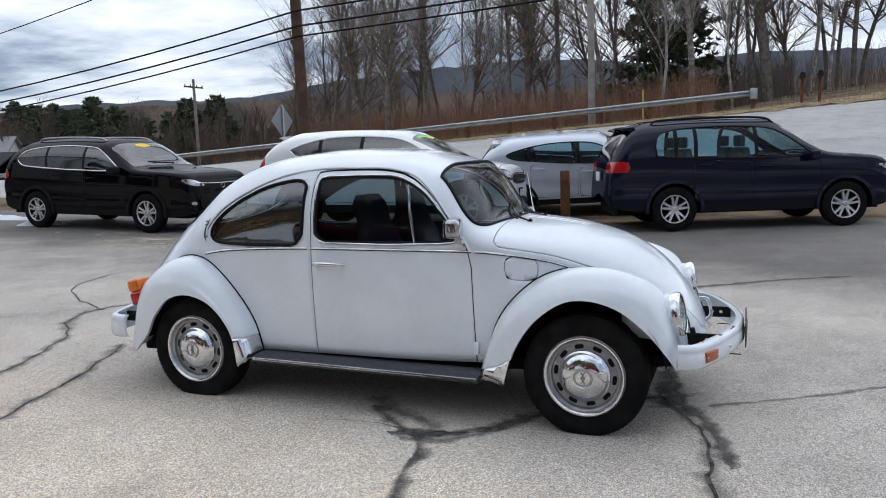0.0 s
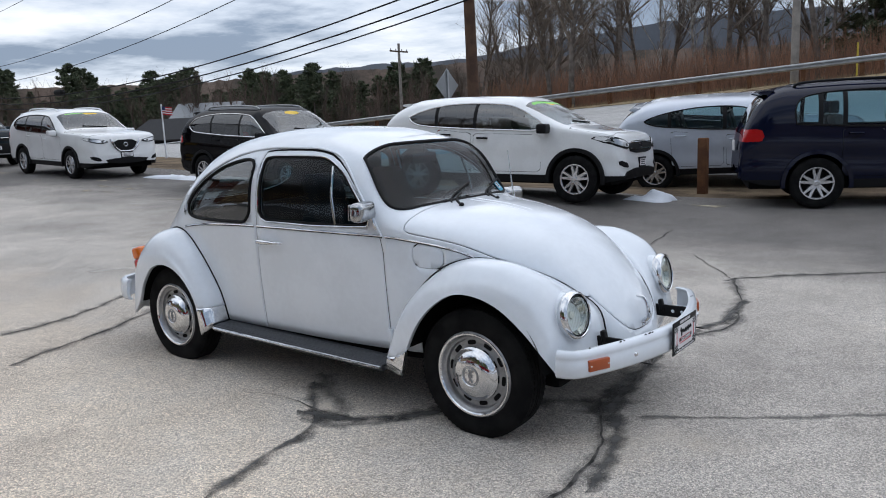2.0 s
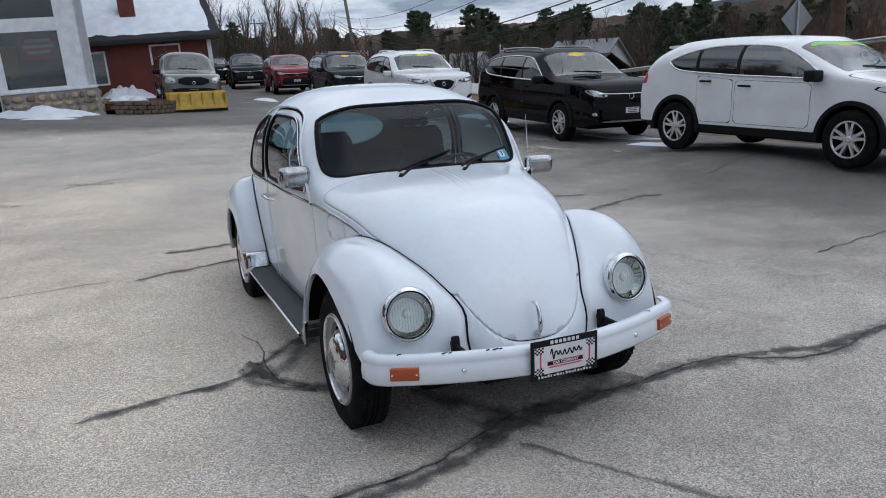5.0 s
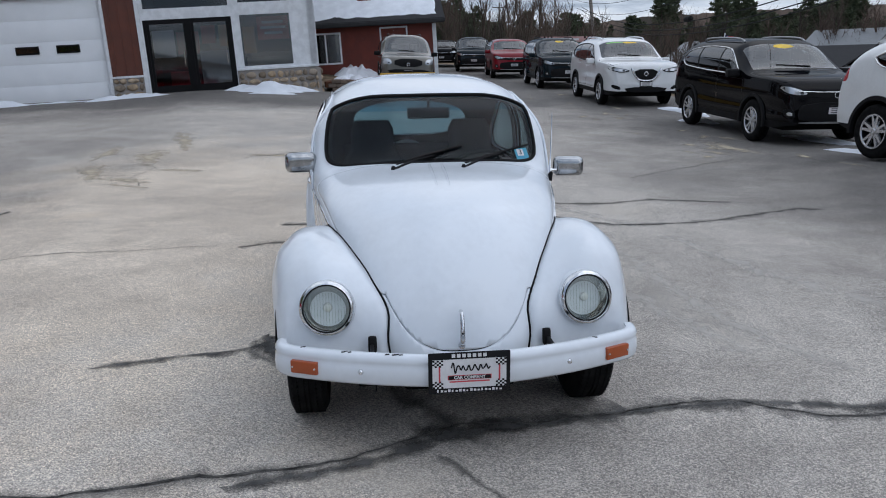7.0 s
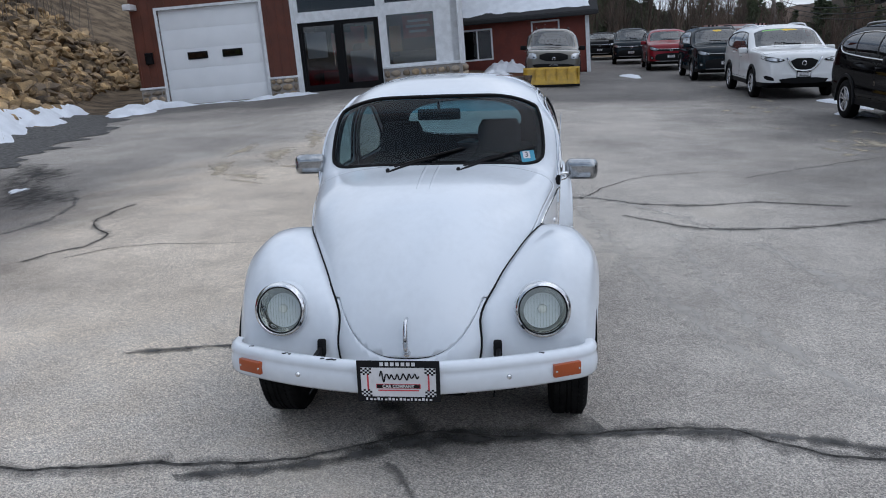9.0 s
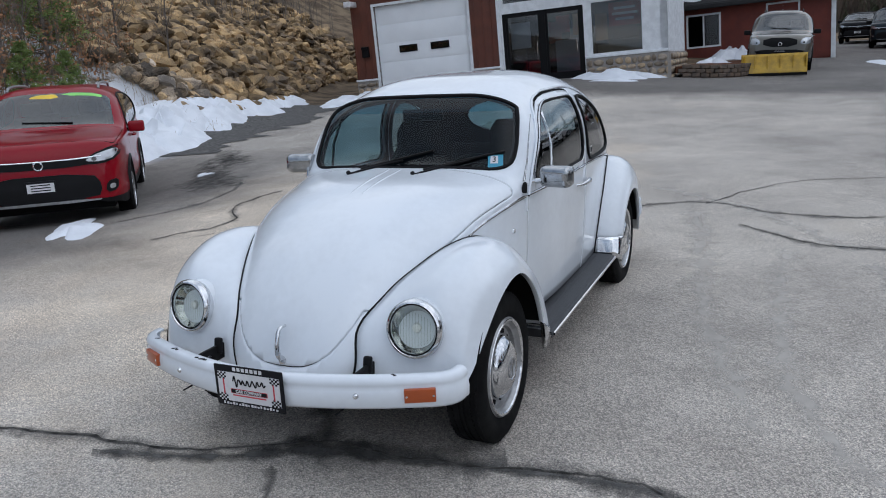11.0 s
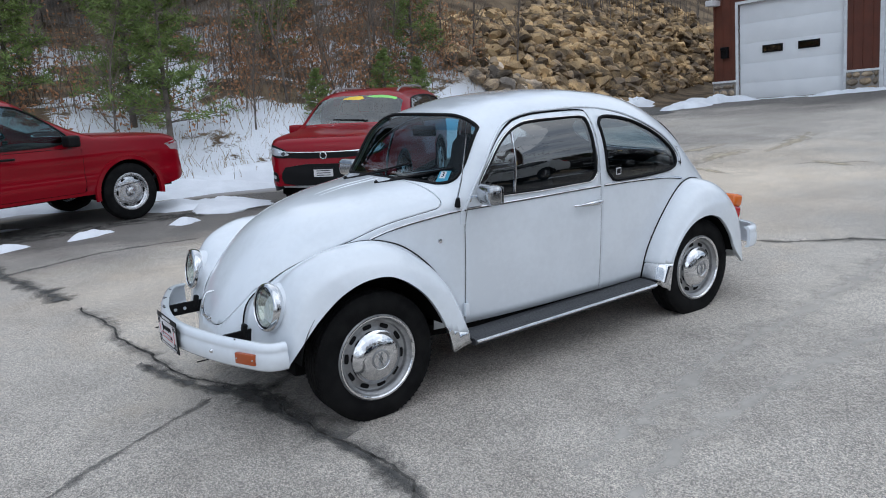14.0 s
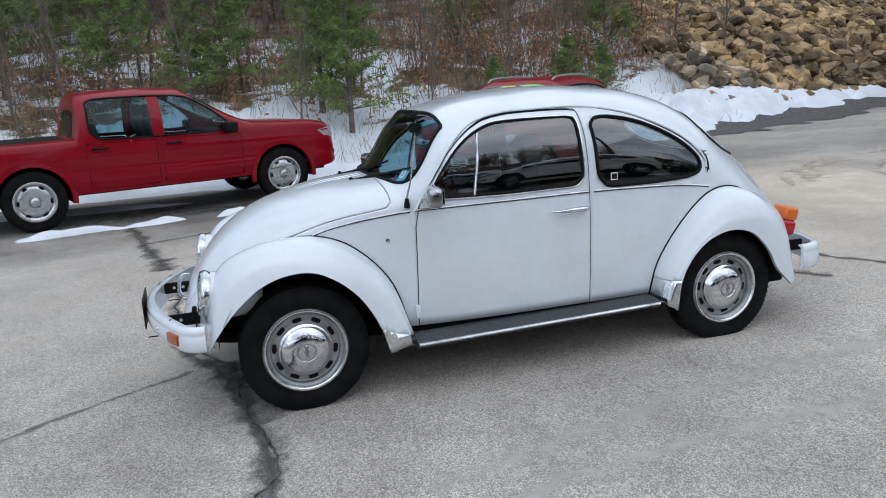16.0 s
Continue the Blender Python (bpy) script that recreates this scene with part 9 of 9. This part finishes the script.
# diamond road sign seen from behind
sg = thing("road_sign", "diamond road sign seen from its grey back", "road sign", at=Matrix.Translation((-10.9, 15.4, ground_z(-10.9, 15.4))) @ Matrix.Rotation(radians(85), 4, "Z"))
part("sign_post", box(-0.03, 0.03, -0.02, 0.02, 0, 2.2), "galvanised", sg)
part("sign_plate", moved(box(-0.36, 0.36, -0.004, 0.004, -0.36, 0.36, 0.003), Matrix.Translation((0, 0.03, 1.75)) @ Matrix.Rotation(radians(45), 4, "Y")), "sign_back", sg, "flat grey diamond plate")
# timber post at the lot edge
tp = thing("timber_post", "square brown timber post at the lot edge", "post", at=Matrix.Translation((-1.05, 9.15, ground_z(-1.05, 9.15))))
part("post", box(-0.075, 0.075, -0.075, 0.075, -0.1, 0.92, 0.02), "post_wood", tp)
# mailboxes
for k, (x, y) in enumerate(((3.9, 27.6), (4.5, 27.7))):
    mb = thing("mailbox", "black roadside mailbox on a wooden post", "mailbox", "mailboxes", at=Matrix.Translation((x, y, ground_z(x, y))))
    part("mail_post", box(-0.05, 0.05, -0.05, 0.05, -0.1, 0.95, 0.008), "post_wood", mb)
    rows = [[(0.10 * math.cos(a), yy, 0.97 + 0.10 + 0.11 * math.sin(a)) for a in np.linspace(0, math.pi, 10)] + [(-0.10, yy, 0.95), (0.10, yy, 0.95)] for yy in (-0.25, 0.25)]
    v, f = grid(rows, True)
    part("box", (v, f + [tuple(range(12)), tuple(range(12, 24))]), "mailbox", mb)
solid("marker_stake", box(-2.02, -1.96, 28.4, 28.44, ground_z(-2, 28.4), ground_z(-2, 28.4) + 1.3), "stake_yellow", "thin yellow marker stake", "marker")
# houses, flag and sign in the distance
for x, y, w, h, t, lab in ((-50, 35.5, 5.0, 2.6, 0.5, "small white gabled building in the distance"), (-78, 37.5, 8.0, 3.0, 0.2, "white house with grey roof in the distance")):
    hs = thing("far_house", lab, "house", "far houses", at=Matrix.Translation((x, y, ground_z(x, y) - 0.4)) @ Matrix.Rotation(t, 4, "Z"))
    part("wall", join(box(-w / 2, w / 2, -3, 3, 0, h), ([(w / 2, -3, h), (w / 2, 3, h), (w / 2, 0, h + 1.9), (-w / 2, -3, h), (-w / 2, 3, h), (-w / 2, 0, h + 1.9)], [(0, 1, 2), (5, 4, 3)])), "clap_white", hs, "white clapboard wall", smooth=False)
    part("roof", ([(-w / 2 - .3, -3.4, h - .25), (w / 2 + .3, -3.4, h - .25), (w / 2 + .3, 0, h + 2.0), (-w / 2 - .3, 0, h + 2.0), (w / 2 + .3, 3.4, h - .25), (-w / 2 - .3, 3.4, h - .25)], [(0, 1, 2, 3), (3, 2, 4, 5)]), "sign_back", hs, "grey roof", thick=0.12, smooth=False)
    for yy in (-1.5, 0.8):
        wf2 = part("window", box(w / 2, w / 2 + 0.06, yy, yy + 0.9, 1.0, 2.1), "store_black", hs)
    part("door", box(w / 2, w / 2 + 0.05, -0.4, 0.5, 0.1, 2.0), "store_black", hs)
sh = thing("far_workshop", "long low dark workshop with a pale sign board", "building", at=Matrix.Translation((-46, 31.0, ground_z(-46, 31) - 1.3)) @ Matrix.Rotation(radians(20), 4, "Z"))
part("wall", box(-3.5, 3.5, -3, 3, 0, 2.6), "store_black", sh, smooth=False)
part("roof", ([(-3.9, -3.5, 2.5), (3.9, -3.5, 2.5), (3.9, 0, 4.0), (-3.9, 0, 4.0), (3.9, 3.5, 2.5), (-3.9, 3.5, 2.5)], [(0, 1, 2, 3), (3, 2, 4, 5)]), "shingle", sh, thick=0.1, smooth=False)
part("sign_bar", box(0.4, 2.8, -3.06, -3.0, 1.9, 2.2), "plate_white", sh)
fl = thing("flag_pole", "white pole with a small striped flag", "flag", at=Matrix.Translation((-19.5, 11.2, ground_z(-19.5, 11.2))))
part("shaft", tube([(0, 0, 0), (0, 0, 1.75)], 0.025, 8), "white_trim", fl)
flag_rows = [[(0.02 + 0.5 * i / 8, 0.04 * math.sin(i), 1.55 - 0.05 * i / 8 + 0.26 * (j / 7 - 0.5)) for j in range(8)] for i in range(9)]
for j in range(7):
    part("flag_stripe", grid([[r[j], r[j + 1]] for r in flag_rows]), "flag_red" if j % 2 == 0 else "plate_white", fl)
part("flag_field", grid([[(x, y - 0.006, z) for x, y, z in r[4:]] for r in flag_rows[:4]]), "sign_blue", fl)
bs = thing("banner_sign", "long low banner with checkered ends behind the parked row", "sign", at=Matrix.Translation((-34.8, 10.2, ground_z(-34.8, 10.2))))
part("banner", box(-0.03, 0.03, -1.4, 1.4, 1.42, 1.69, 0.006), "banner_pink", bs, "faded pink banner")
for y2 in (-1.45, 1.45):
    part("banner_leg", box(-0.04, 0.04, y2 - 0.04, y2 + 0.04, 0, 1.68), "post_wood", bs)
    for k in range(15):
        if k % 2 == 0:
            part("checker", box(0.03, 0.036, y2 * 0.72 + 0.09 * (k % 5) - 0.18, y2 * 0.72 + 0.09 * (k % 5) - 0.09, 1.42 + 0.09 * (k // 5), 1.51 + 0.09 * (k // 5)), "store_black", bs)
part("banner_bar", box(0.03, 0.036, -0.6, 0.6, 1.50, 1.60), "plate_white", bs)
